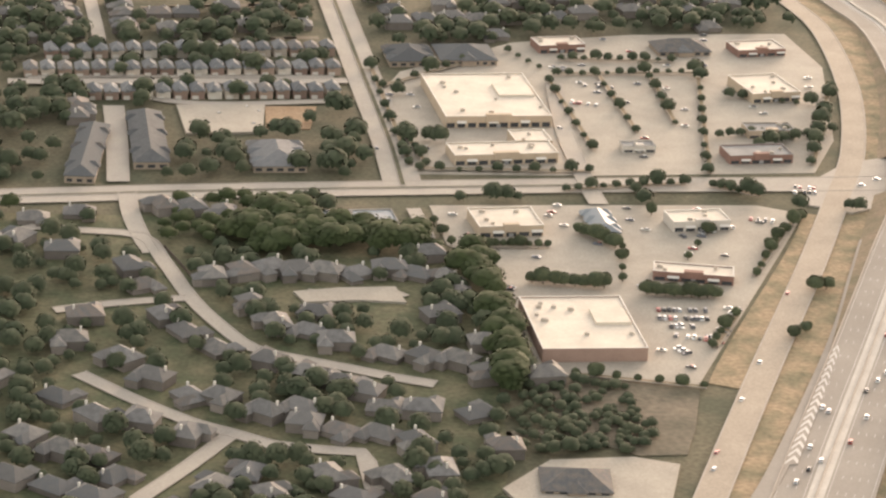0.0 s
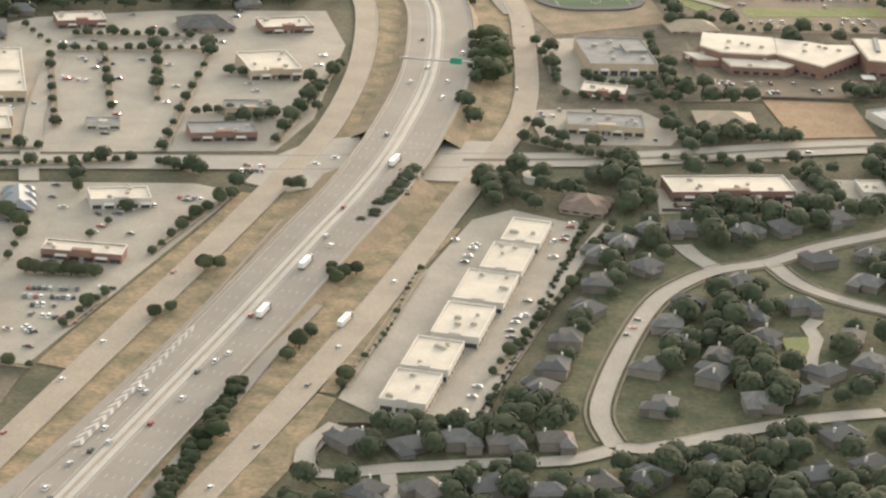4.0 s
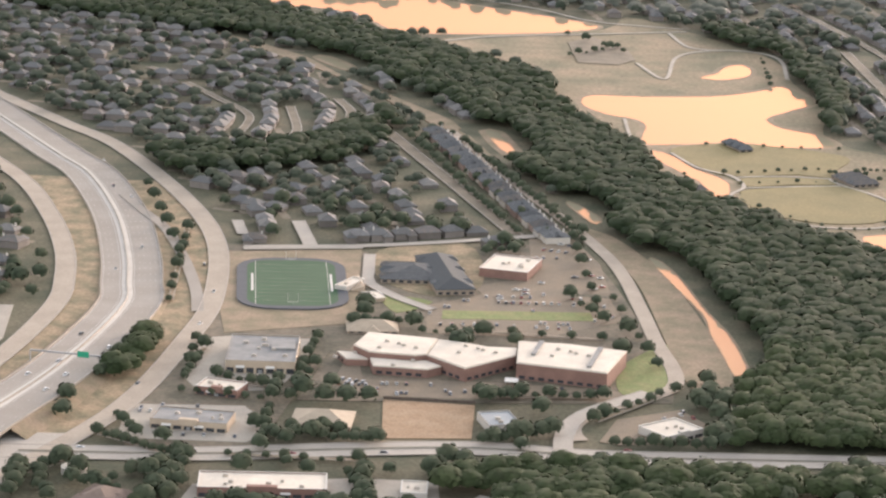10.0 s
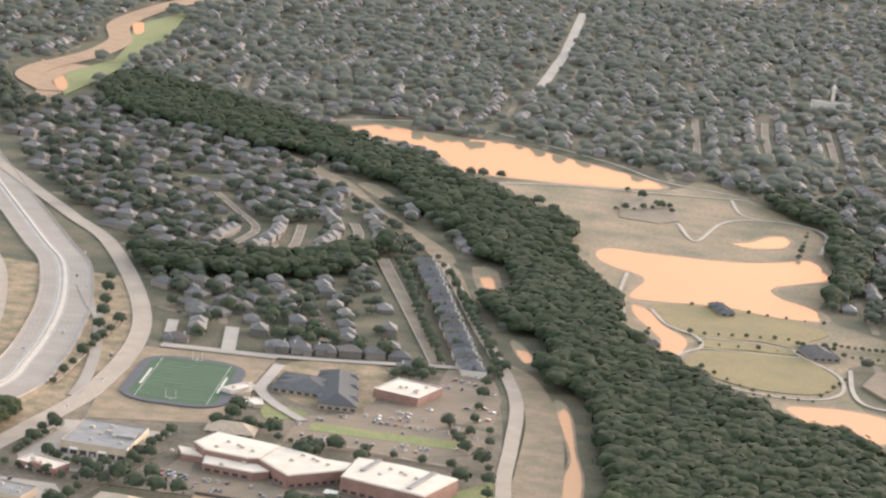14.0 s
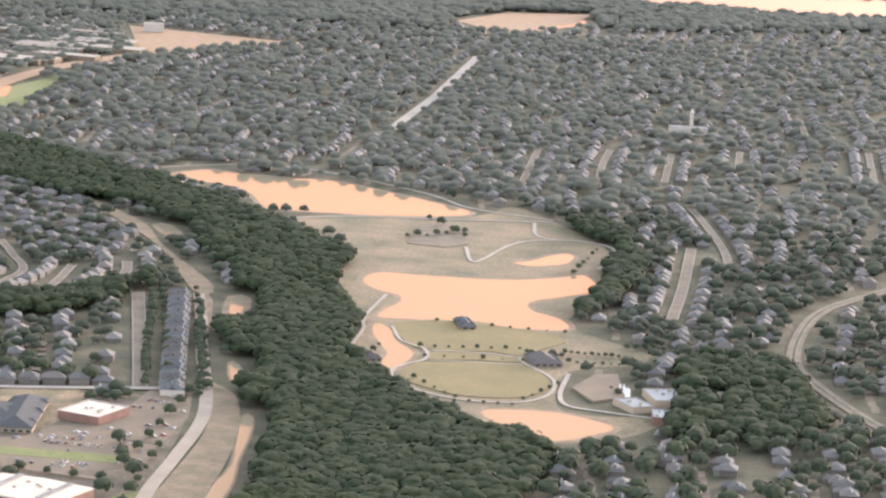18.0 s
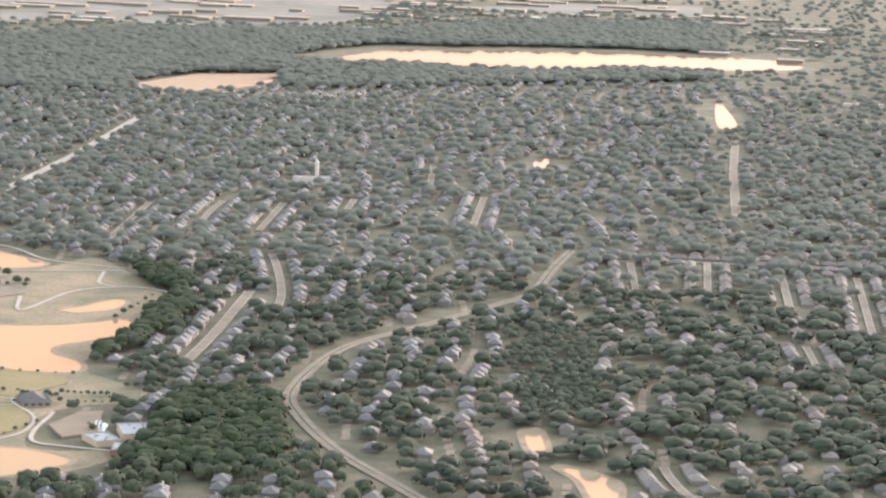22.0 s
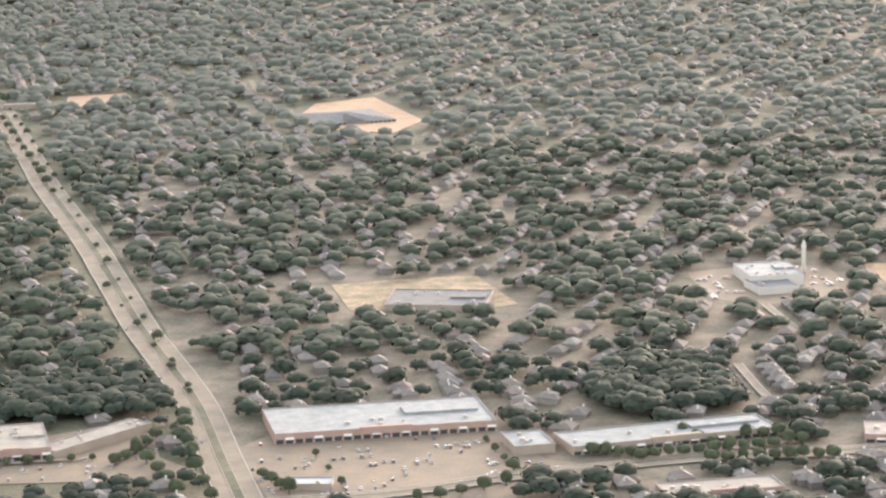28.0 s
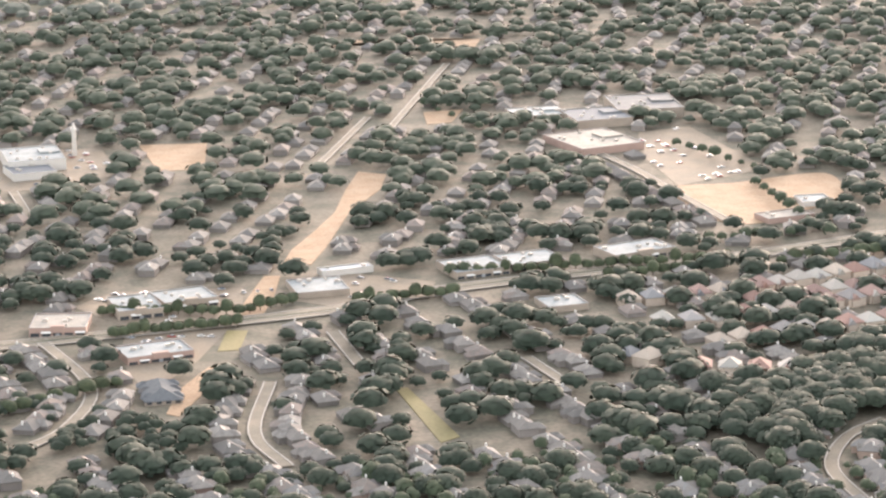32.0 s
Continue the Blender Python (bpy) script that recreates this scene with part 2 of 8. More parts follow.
M["steel"] = material("painted_grey_steel", (0.35, 0.35, 0.35), 0.5, 0.5, vary=0.08)
M["tyre"] = material("black_rubber", (0.02, 0.02, 0.02), 0.8, vary=0.1)


def water_material(name="still_muddy_water", body_tone=(0.32, 0.285, 0.195), sky_tint=(0.51, 0.216, 0.118)):
    """Silty water: a brown body under a mirror tinted with the low sky's colour."""
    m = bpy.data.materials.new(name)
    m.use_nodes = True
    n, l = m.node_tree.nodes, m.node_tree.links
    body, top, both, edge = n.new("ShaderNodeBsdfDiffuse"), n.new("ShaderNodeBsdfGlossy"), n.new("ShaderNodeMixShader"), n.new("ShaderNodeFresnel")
    body.inputs["Color"].default_value = (*body_tone, 1)
    top.inputs["Color"].default_value, top.inputs["Roughness"].default_value = (*sky_tint, 1), 0.06
    edge.inputs["IOR"].default_value = 1.33
    tex, bp, geo = n.new("ShaderNodeTexNoise"), n.new("ShaderNodeBump"), n.new("ShaderNodeNewGeometry")
    tex.inputs["Scale"].default_value = 1.0
    l.new(geo.outputs["Position"], tex.inputs["Vector"])
    bp.inputs["Strength"].default_value, bp.inputs["Distance"].default_value = 0.05, 0.05
    l.new(tex.outputs["Fac"], bp.inputs["Height"])
    l.new(bp.outputs[0], top.inputs["Normal"])
    l.new(edge.outputs[0], both.inputs[0])
    l.new(body.outputs[0], both.inputs[1])
    l.new(top.outputs[0], both.inputs[2])
    l.new(both.outputs[0], n["Material Output"].inputs["Surface"])
    return m


# reflected sky is put into the surface tints, and into the river's pale body
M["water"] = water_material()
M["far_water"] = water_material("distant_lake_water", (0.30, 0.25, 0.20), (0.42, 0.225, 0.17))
M["pale_water"] = water_material("pale_sky_tinted_water", (0.46, 0.425, 0.305), (0.50, 0.425, 0.28))


# ---- helpers for meshes, in metres of the plan ----
def build(name, verts, faces, mats, parent=None, label="", category="", kind="", group="", slots=None, smooth=False):
    me = bpy.data.meshes.new(name)
    v = np.asarray(verts, dtype=np.float64) * K
    me.from_pydata(v.tolist(), [], faces if isinstance(faces, list) else faces.tolist())
    for mt in mats if isinstance(mats, (list, tuple)) else (mats,):
        me.materials.append(mt)
    if slots is not None:
        me.polygons.foreach_set("material_index", np.asarray(slots, dtype=np.int32))
    if smooth:
        me.polygons.foreach_set("use_smooth", np.ones(len(me.polygons), dtype=bool))
    ob = new(name, me)
    if parent is not None:
        ob.parent = parent
    return tagged(ob, label, category, group, kind)


def empty(name, x, y, z=0.0, turn=0.0, label="", category="", group=""):
    ob = new(name)
    ob.empty_display_size = 0.5
    ob.location, ob.rotation_euler = (x * K, y * K, z * K), (0, 0, radians(turn))
    return tagged(ob, label, category, group)


def at(x, y, z=0.0, turn=0.0):
    return pose(x * K, y * K, z * K, 0, 0, turn)


class Shape:
    """Gathers boxes, prisms and roofs of one part."""

    def __init__(self):
        self.v, self.f = [], []

    def add(self, vs, fs):
        o = len(self.v)
        self.v += [tuple(p) for p in vs]
        self.f += [tuple(i + o for i in f) for f in fs]
        return self

    def box(self, x0, y0, z0, x1, y1, z1):
        return self.prism([(x0, y0), (x1, y0), (x1, y1), (x0, y1)], z0, z1)

    def prism(self, ring, z0, z1, inset=0.0):
        n = len(ring)
        cx, cy = sum(p[0] for p in ring) / n, sum(p[1] for p in ring) / n
        top = [(x + (cx - x) * inset, y + (cy - y) * inset, z1) for x, y in ring]
        return self.add([(x, y, z0) for x, y in ring] + top,
                        [tuple(range(n - 1, -1, -1)), tuple(range(n, 2 * n))] + [(i, (i + 1) % n, n + (i + 1) % n, n + i) for i in range(n)])

    def hip(self, x0, y0, x1, y1, z0, rise, thick=0.3):
        """A hipped roof over a rectangle, its ridge along the longer side."""
        w, d = x1 - x0, y1 - y0
        r = min(w, d) / 2 * 0.92
        if w >= d:
            a, b = (x0 + r, (y0 + y1) / 2, z0 + rise), (x1 - r, (y0 + y1) / 2, z0 + rise)
            fs = [(4, 5, 9, 8), (5, 6, 9), (6, 7, 8, 9), (7, 4, 8)]
        else:
            a, b = ((x0 + x1) / 2, y0 + r, z0 + rise), ((x0 + x1) / 2, y1 - r, z0 + rise)
            fs = [(4, 5, 8), (5, 6, 9, 8), (6, 7, 9), (7, 4, 8, 9)]
        low = [(x0, y0, z0 - thick), (x1, y0, z0 - thick), (x1, y1, z0 - thick), (x0, y1, z0 - thick)]
        return self.add(low + [(x, y, z0) for x, y, _ in low] + [a, b], fs + [(3, 2, 1, 0), (0, 1, 5, 4), (1, 2, 6, 5), (2, 3, 7, 6), (3, 0, 4, 7)])

    def gable(self, x0, y0, x1, y1, z0, rise):
        """A gabled roof, ridge along y."""
        xm = (x0 + x1) / 2
        return self.add([(x0, y0, z0), (x1, y0, z0), (x1, y1, z0), (x0, y1, z0), (xm, y0, z0 + rise), (xm, y1, z0 + rise)],
                        [(0, 3, 2, 1), (0, 1, 4), (1, 2, 5, 4), (2, 3, 5), (3, 0, 4, 5)])


def part(name, shape, mat, parent, label="", kind=""):
    return build(name, shape.v, shape.f, mat, parent, label, kind=kind)


def smooth_line(pts, step=8.0, closed=False):
    """A smooth curve through the corner points of a plan line."""
    p = np.array(pts, float)
    n = len(p)
    if n == 2 and not closed:
        k = max(2, int(np.hypot(*(p[1] - p[0])) / (step * 3)) + 1)
        return p[0] + (p[1] - p[0]) * np.linspace(0, 1, k)[:, None]
    if not closed:
        # long straight runs keep their ends from swinging out
        more = [p[0]]
        for a, b in zip(p[:-1], p[1:]):
            far = np.hypot(*(b - a))
            if far > 300:
                more += [a + (b - a) * s for s in np.linspace(0, 1, int(far / 80))[1:-1]]
            more.append(b)
        p = np.array(more)
        n = len(p)
    out = []
    for i in range(n if closed else n - 1):
        a, b = p[i], p[(i + 1) % n]
        z = p[i - 1] if (closed or i) else 2 * a - b
        c = p[(i + 2) % n] if (closed or i + 2 < n) else 2 * b - a
        k = max(1, int(np.hypot(*(b - a)) / step))
        for s in np.arange(k) / k:
            out.append(0.5 * (2 * a + (b - z) * s + (2 * z - 5 * a + 4 * b - c) * s * s + (3 * a - 3 * b + c - z) * s ** 3))
    if not closed:
        out.append(p[-1])
    return np.array(out)


def offset(line, d):
    t = np.gradient(line, axis=0)
    t /= np.hypot(t[:, 0], t[:, 1])[:, None] + 1e-9
    return line + np.stack([-t[:, 1], t[:, 0]], 1) * d


# which 4 m squares of the plan are taken: 1 road or lot, 2 building, 3 water, 4 field or meadow
GX, GY, CELL = -2300.0, 900.0, 4.0
taken = np.zeros((1700, 2700), dtype=np.uint8)


def claim(poly, code, grow=0.0):
    poly = np.asarray(poly, float)
    lo, hi = poly.min(0) - grow - CELL, poly.max(0) + grow + CELL
    i0, i1 = max(0, int((lo[0] - GX) / CELL)), min(taken.shape[0], int((hi[0] - GX) / CELL) + 1)
    j0, j1 = max(0, int((lo[1] - GY) / CELL)), min(taken.shape[1], int((hi[1] - GY) / CELL) + 1)
    if i1 <= i0 or j1 <= j0:
        return
    xs, ys = GX + (np.arange(i0, i1) + 0.5) * CELL, GY + (np.arange(j0, j1) + 0.5) * CELL
    X, Y = np.meshgrid(xs, ys, indexing="ij")
    taken[i0:i1, j0:j1][inside(X, Y, poly, grow)] = code


def inside(X, Y, poly, grow=0.0):
    res = np.zeros(X.shape, dtype=bool)
    near = np.zeros(X.shape, dtype=bool)
    n = len(poly)
    for i in range(n):
        (xa, ya), (xb, yb) = poly[i], poly[(i + 1) % n]
        if ya != yb:
            res ^= ((ya > Y) != (yb > Y)) & (X < (xb - xa) * (Y - ya) / (yb - ya) + xa)
        if grow > 0:
            dx, dy = xb - xa, yb - ya
            s = np.clip(((X - xa) * dx + (Y - ya) * dy) / (dx * dx + dy * dy + 1e-9), 0, 1)
            near |= (X - xa - s * dx) ** 2 + (Y - ya - s * dy) ** 2 < grow * grow
    return res | near


def claim_line(line, half, code):
    for a, b in zip(line[:-1], line[1:]):
        n = max(1, int(np.hypot(*(b - a)) / (CELL * 0.7)))
        for s in np.arange(n + 1) / n:
            c = a + (b - a) * s
            r = int(half / CELL + 0.6)
            i, j = int((c[0] - GX) / CELL), int((c[1] - GY) / CELL)
            taken[max(0, i - r):max(0, i + r + 1), max(0, j - r):max(0, j + r + 1)] = code


def free(x, y, r=0.0):
    i, j, k = int((x - GX) / CELL), int((y - GY) / CELL), int(r / CELL + 0.5)
    if not (k <= i < taken.shape[0] - k and k <= j < taken.shape[1] - k):
        return True
    return not taken[i - k:i + k + 1, j - k:j + k + 1].any()


level = [0.10]


def sheet(name, ring, mat, label, z=None, code=0, grow=0.0, smooth=0.0, edge=None, category="ground"):
    """A flat piece of ground with a low upstand to the land about it."""
    line = smooth_line(ring, smooth, True) if smooth else np.array(ring, float)
    if z is None:
        level[0] += 0.006
        z = level[0]
    n = len(line)
    area = np.sum(line[:, 0] * np.roll(line[:, 1], -1) - np.roll(line[:, 0], -1) * line[:, 1])
    if area < 0:
        line = line[::-1]
    vs = [(x, y, z) for x, y in line] + [(x, y, -0.3) for x, y in line]
    fs = [tuple(range(n))] + [(i, n + i, n + (i + 1) % n, (i + 1) % n) for i in range(n)]
    ob = build(name, vs, fs, mat, label=label, category=category, kind="structure")
    if code:
        claim(line, code, grow)
    return ob


def ribbon_shape(line, half, z, drop=0.4):
    a, b = offset(line, half), offset(line, -half)
    n = len(line)
    vs = [(*p, z) for p in a] + [(*p, z) for p in b] + [(*p, z - drop) for p in a] + [(*p, z - drop) for p in b]
    fs = []
    for i in range(n - 1):
        fs += [(n + i, n + i + 1, i + 1, i), (i, i + 1, 2 * n + i + 1, 2 * n + i), (n + i + 1, n + i, 3 * n + i, 3 * n + i + 1)]
    return vs, fs


def road(name, pts, width, mat, label, kerbs=True, lines=0, step=8.0, dashes=False):
    """A road as a ribbon along a plan line, with raised kerbs and painted lane lines."""
    line = smooth_line(pts, step)
    level[0] += 0.006
    z = level[0]
    vs, fs = ribbon_shape(line, width / 2, z)
    ob = build(name, vs, fs, mat, label=label, category="road", kind="structure")
    claim_line(line, width / 2 + 1.5, 1)
    if kerbs:
        for s in (1, -1):
            kv, kf = ribbon_shape(offset(line, s * (width / 2 + 0.3)), 0.35, z + 0.15)
            build("kerb", kv, kf, M["kerb"], ob, kind="structure")
    return ob, line, z


LOTS = []


def lot(ring, label):
    LOTS.append(np.array(ring, float))
    sheet("pavement", ring, M["lot_old" if ring[0][0] > 1300 or (590 < ring[0][0] < 830 and ring[0][1] > 1500) else "lot"], label, code=1, category="car park")


def grass(ring, mat, label):
    sheet("ground", ring, M[mat], label, code=4, smooth=0.0 if (len(ring) < 7 and "lawn" not in label) or "corridor" in label else 10, grow=14 if np.mean([p[1] for p in ring]) > 3000 else 0)


WOODS, FAR_WOODS, STREETS = [], [], []


def woods(ring, density):
    WOODS.append((np.array(ring, float), density))


def far_woods(ring, density):
    FAR_WOODS.append((np.array(ring, float), density))


def street(pts, width):
    width *= 0.78 if pts[0][0] > 1300 or pts[0][0] < 450 else 1.0
    ob, line, z = road("road", pts, width, M["concrete_old" if pts[0][0] > 1300 or pts[0][1] > 2300 else "concrete"], "pale concrete residential street", step=10)
    STREETS.append((line, width))


def path(pts, width):
    road("path", pts, width * 0.75, M["lot"], "pale concrete park path", kerbs=False, step=6)


def stadium(x, y, w, d, turn, r):
    """A rectangle with rounded corners."""
    out = []
    for cx, cy, a0 in ((w / 2 - r, d / 2 - r, 0), (-w / 2 + r, d / 2 - r, 90), (-w / 2 + r, -d / 2 + r, 180), (w / 2 - r, -d / 2 + r, 270)):
        for k in range(6):
            a = radians(a0 + 18 * k)
            px, py = cx + r * math.cos(a), cy + r * math.sin(a)
            c, s = math.cos(radians(turn)), math.sin(radians(turn))
            out.append((x + px * c - py * s, y + px * s + py * c))
    return out


def planter(a, b, width=3.2, mat="bank"):
    """A kerbed strip of earth in a car park or down the middle of a road."""
    line = smooth_line([a, b], 10.0) if not isinstance(a, np.ndarray) else a
    level[0] += 0.006
    z = level[0]
    vs, fs = ribbon_shape(line, width / 2 - 0.3, z + 0.18)
    ob = build("planter", vs, fs, M[mat], label="kerbed planting strip of earth and grass", category="planter", kind="structure")
    for s in (1, -1):
        kv, kf = ribbon_shape(offset(line, s * (width / 2 - 0.15)), 0.17, z + 0.24)
        build("kerb", kv, kf, M["kerb"], ob, kind="structure")

# ---- plan lines, in metres of the plan ----
LAKE_UPPER = [(376, 2963), (396, 3037), (450, 3035), (495, 3037), (546, 3043), (607, 3010), (669, 2972), (729, 2922), (695, 2881), (624, 2851), (552, 2837), (528, 2844), (485, 2923), (437, 2961)]
LAKE_MIDDLE = [(726, 2513), (731, 2556), (783, 2563), (844, 2580), (884, 2613), (906, 2639), (931, 2575), (909, 2529), (887, 2490), (897, 2453), (928, 2427), (940, 2386), (897, 2373), (864, 2384), (836, 2376), (785, 2359), (779, 2388), (782, 2434), (772, 2463), (750, 2475)]
CHANNEL = [(788, 2335), (805, 2317), (821, 2275), (845, 2238), (848, 2198), (842, 2157), (829, 2163), (828, 2219), (816, 2249), (794, 2299)]
CHANNEL_TAIL = [(832, 2153), (856, 2142), (884, 2098), (880, 2088), (852, 2125)]
LAKE_LOWER = [(942, 2067), (962, 2082), (1000, 2087), (1042, 2063), (1034, 2032), (1009, 1999), (981, 1999), (963, 2029)]
POND_SMALL = [(831, 2666), (848, 2692), (854, 2720), (869, 2741), (879, 2724), (877, 2688), (861, 2668), (845, 2660)]
CREEK_POOL = [(646, 2388), (657, 2379), (676, 2307), (679, 2278), (660, 2326)]
CREEK_RUN = [(787, 1981), (794, 1970), (807, 1928), (824, 1847), (837, 1796), (845, 1746), (848, 1703), (842, 1696), (836, 1725), (828, 1774), (824, 1831), (806, 1900), (795, 1940)]
CREEK_BEND = [(723, 2139), (731, 2130), (749, 2089), (747, 2072), (737, 2094)]
CREEK_UPPER = [(466, 2689), (477, 2684), (503, 2644), (504, 2627), (480, 2661)]
LAKE_FAR = [(439, 5505), (511, 5819), (603, 5769), (761, 5715), (960, 5657), (875, 5550), (742, 5489), (604, 5520)]
LAKE_FAR_EAST = [(453, 5516), (608, 5604), (783, 5511), (917, 5643), (1137, 5674), (1311, 5782), (1268, 5949), (982, 5983), (755, 5921), (500, 5730)]
POND_FAR = [(337, 4779), (362, 4890), (424, 5031), (439, 4970), (400, 4825)]
RIVER = [(706, 1227), (714, 1255), (725, 1292), (752, 1339), (779, 1377), (822, 1409), (860, 1437), (867, 1443), (889, 1447), (905, 1445), (877, 1418), (860, 1399), (846, 1376), (816, 1346), (809, 1318), (778, 1279), (764, 1275), (730, 1231), (716, 1221)]
POND_NEAR = [(688, 1140), (696, 1147), (709, 1144), (719, 1133), (736, 1113), (746, 1090), (742, 1068), (699, 1064), (686, 1105)]
PONDLET_A = [(1349, 2281), (1358, 2289), (1379, 2203), (1366, 2210)]
PONDLET_B = [(1392, 2166), (1419, 2152), (1445, 2120), (1452, 2054), (1436, 2063), (1417, 2123)]
PONDLET_C = [(1234, 4962), (1244, 4986), (1298, 4668), (1272, 4632)]
PONDLET_D = [(1070, 4040), (1083, 4080), (1097, 3980), (1086, 3957)]
FREEWAY = [(118, 660, 0), (251, 1037, 0), (288, 1141, 0), (321, 1231, 1.2), (363, 1347, 4), (393, 1430, 6), (419, 1528, 6), (441, 1645, 4), (451, 1778, 1.5), (442, 1845, 0.5), (428, 1919, 0), (400, 2030, 0), (357, 2150, 0), (320, 2214, 0), (-431, 3512, 0)]
GORE = [(251, 1098), (257, 1099), (303, 1231), (300, 1232)]
RAMP_WEST = [(222, 1036), (249, 1098), (300, 1232), (332, 1331), (348, 1381)]
RAMP_EAST = [(282, 1038), (309, 1118), (338, 1207), (359, 1265)]
FRONTAGE_WEST = [(75, 656), (204, 1035), (236, 1129), (269, 1224), (309, 1337), (344, 1442), (372, 1531), (395, 1653), (404, 1777), (396, 1850), (380, 1925), (350, 2020), (304, 2130), (222, 2262), (-411, 3281)]
FRONTAGE_EAST = [(155, 667), (301, 1039), (352, 1169), (401, 1305), (449, 1451), (486, 1573), (500, 1712), (502, 1813), (482, 1959), (438, 2089), (359, 2251), (301, 2328), (-242, 3046)]
ARTERIAL = [(-400, 1381), (-102, 1422), (-6, 1436), (106, 1449), (230, 1462), (341, 1471), (445, 1484), (539, 1495), (614, 1515), (690, 1531), (760, 1528), (831, 1535), (919, 1544), (1417, 1592)]
NORTH_ROAD = [(54, 2328), (87, 1829), (98, 1663), (107, 1532), (110, 1454)]
LEVEE_ROAD = [(750, 1555), (745, 1576), (756, 1609), (786, 1640), (803, 1668), (803, 1705), (793, 1760), (782, 1840), (765, 1945), (738, 2035), (694, 2155), (655, 2268), (616, 2376)]
SPINE = [(483, 1109), (480, 1141), (488, 1179), (506, 1236), (524, 1281), (541, 1306), (561, 1325), (589, 1338), (615, 1359), (637, 1373), (667, 1391), (687, 1415), (704, 1451)]
SPINE_EAST = [(548, 1360), (552, 1344), (560, 1328)]
LOOP_EAST = [(590, 1338), (598, 1311), (610, 1295), (627, 1281), (644, 1271), (656, 1262), (656, 1248), (648, 1229), (636, 1206), (629, 1183), (628, 1161), (633, 1143), (638, 1120)]
FAR_ROAD = [(497, 3432), (461, 3831), (399, 4345)]
AVENUE = [(2258, 1336), (2217, 1835), (2204, 1996), (2173, 2207), (2130, 2568), (2088, 2861), (2030, 3358), (1974, 3704), (1911, 4269), (1838, 4939), (1675, 6430)]
ROAD_WEST_LOOP = [(1367, 1954), (1294, 2058), (1225, 2157), (1167, 2271), (1138, 2357), (1130, 2496), (1140, 2597), (1176, 2697), (1223, 2840), (1248, 2935), (1244, 3108), (1244, 3235)]
HIGHWAY_FAR = [(211, 7121), (191, 7763), (124, 8480), (-18, 9061), (-213, 9690)]
ALLEY_ROAD = [(1357, 2018), (1456, 2032), (1560, 2047), (1659, 2069), (1758, 2101), (2045, 2190)]
STRAIGHT_FAR = [(1397, 3593), (1352, 4027), (1322, 4381)]
MEADOW = [(571, 2789), (630, 2851), (736, 2906), (759, 2987), (818, 2918), (902, 2779), (918, 2655), (942, 2545), (938, 2406), (1025, 2321), (1012, 2269), (975, 2229), (999, 2092), (1074, 2106), (1046, 2018), (970, 1986), (916, 2056), (845, 2148), (800, 2217), (775, 2328), (704, 2488), (689, 2604), (642, 2716)]

# ---- the ground and the water ----
G0 = Shape()
xs, ys = np.linspace(-9000, 12000, 15), np.linspace(-3000, 16000, 14)
for a in range(14):
    for b in range(13):
        G0.add([(xs[a], ys[b], 0), (xs[a + 1], ys[b], 0), (xs[a + 1], ys[b + 1], 0), (xs[a], ys[b + 1], 0)], [(0, 1, 2, 3)])
build("ground", G0.v, G0.f, M["ground"], label="flat suburban ground of mown and dry grass", category="ground", kind="structure")

FW, FE = smooth_line(FRONTAGE_WEST, 20), smooth_line(FRONTAGE_EAST, 20)
cy = np.linspace(700, 2140, 70)
cw, ce = np.interp(cy, FW[:, 1], FW[:, 0]), np.interp(cy, FE[:, 1], FE[:, 0])
build("ground", [(*p, 0.06) for p in zip(cw, cy)] + [(*p, 0.06) for p in zip(ce, cy)], [(i, 70 + i, 71 + i, i + 1) for i in range(69)], M["dry"],
      label="dry grass verges of the freeway corridor", category="ground", kind="structure")
claim(np.vstack([np.column_stack([cw, cy]), np.column_stack([ce, cy])[::-1]]), 4)
sheet("meadow", MEADOW, M["meadow"], "dry grass meadow around the park lakes", code=4, smooth=25)
for ring, label, far in (
        (LAKE_UPPER, "upper park lake, still water under a hazy sky", 1), (LAKE_MIDDLE, "park lake with a curved shore", 1),
        (CHANNEL, "narrow channel beside the park lawn", 1), (CHANNEL_TAIL, "tail of the park channel", 1), (LAKE_LOWER, "lower park lake below the lawn", 1),
        (POND_SMALL, "small pond in the meadow", 1), (CREEK_POOL, "creek pool beside the levee", 1), (CREEK_RUN, "long creek reach beside the levee", 1), (CREEK_BEND, "short creek reach below the levee", 1),
        (CREEK_UPPER, "upper creek pool below the woods", 1), (LAKE_FAR, "distant lake beyond the woods", 0), (LAKE_FAR_EAST, "distant lake on the horizon", 0),
        (POND_FAR, "distant pond beside bare fields", 0), (RIVER, "wide muddy river bend between trees", 1), (POND_NEAR, "pond beside the bare lot", 1),
        (PONDLET_A, "little pond between houses", 1), (PONDLET_B, "little pond beside the street", 1), (PONDLET_C, "distant neighbourhood pond", 0),
        (PONDLET_D, "distant small pond among houses", 0)):
    if far:
        line = smooth_line(ring, 8, True)
        sheet("bank", offset(line, (-2 if "reach" in label else -6) if np.sum(line[:, 0] * np.roll(line[:, 1], -1) - np.roll(line[:, 0], -1) * line[:, 1]) > 0 else 2 if "reach" in label else 6), M["bank"], "muddy bank of bare earth")
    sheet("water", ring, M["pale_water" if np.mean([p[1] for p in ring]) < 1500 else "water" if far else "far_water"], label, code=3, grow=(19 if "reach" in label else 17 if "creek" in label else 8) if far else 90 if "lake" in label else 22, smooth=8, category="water")


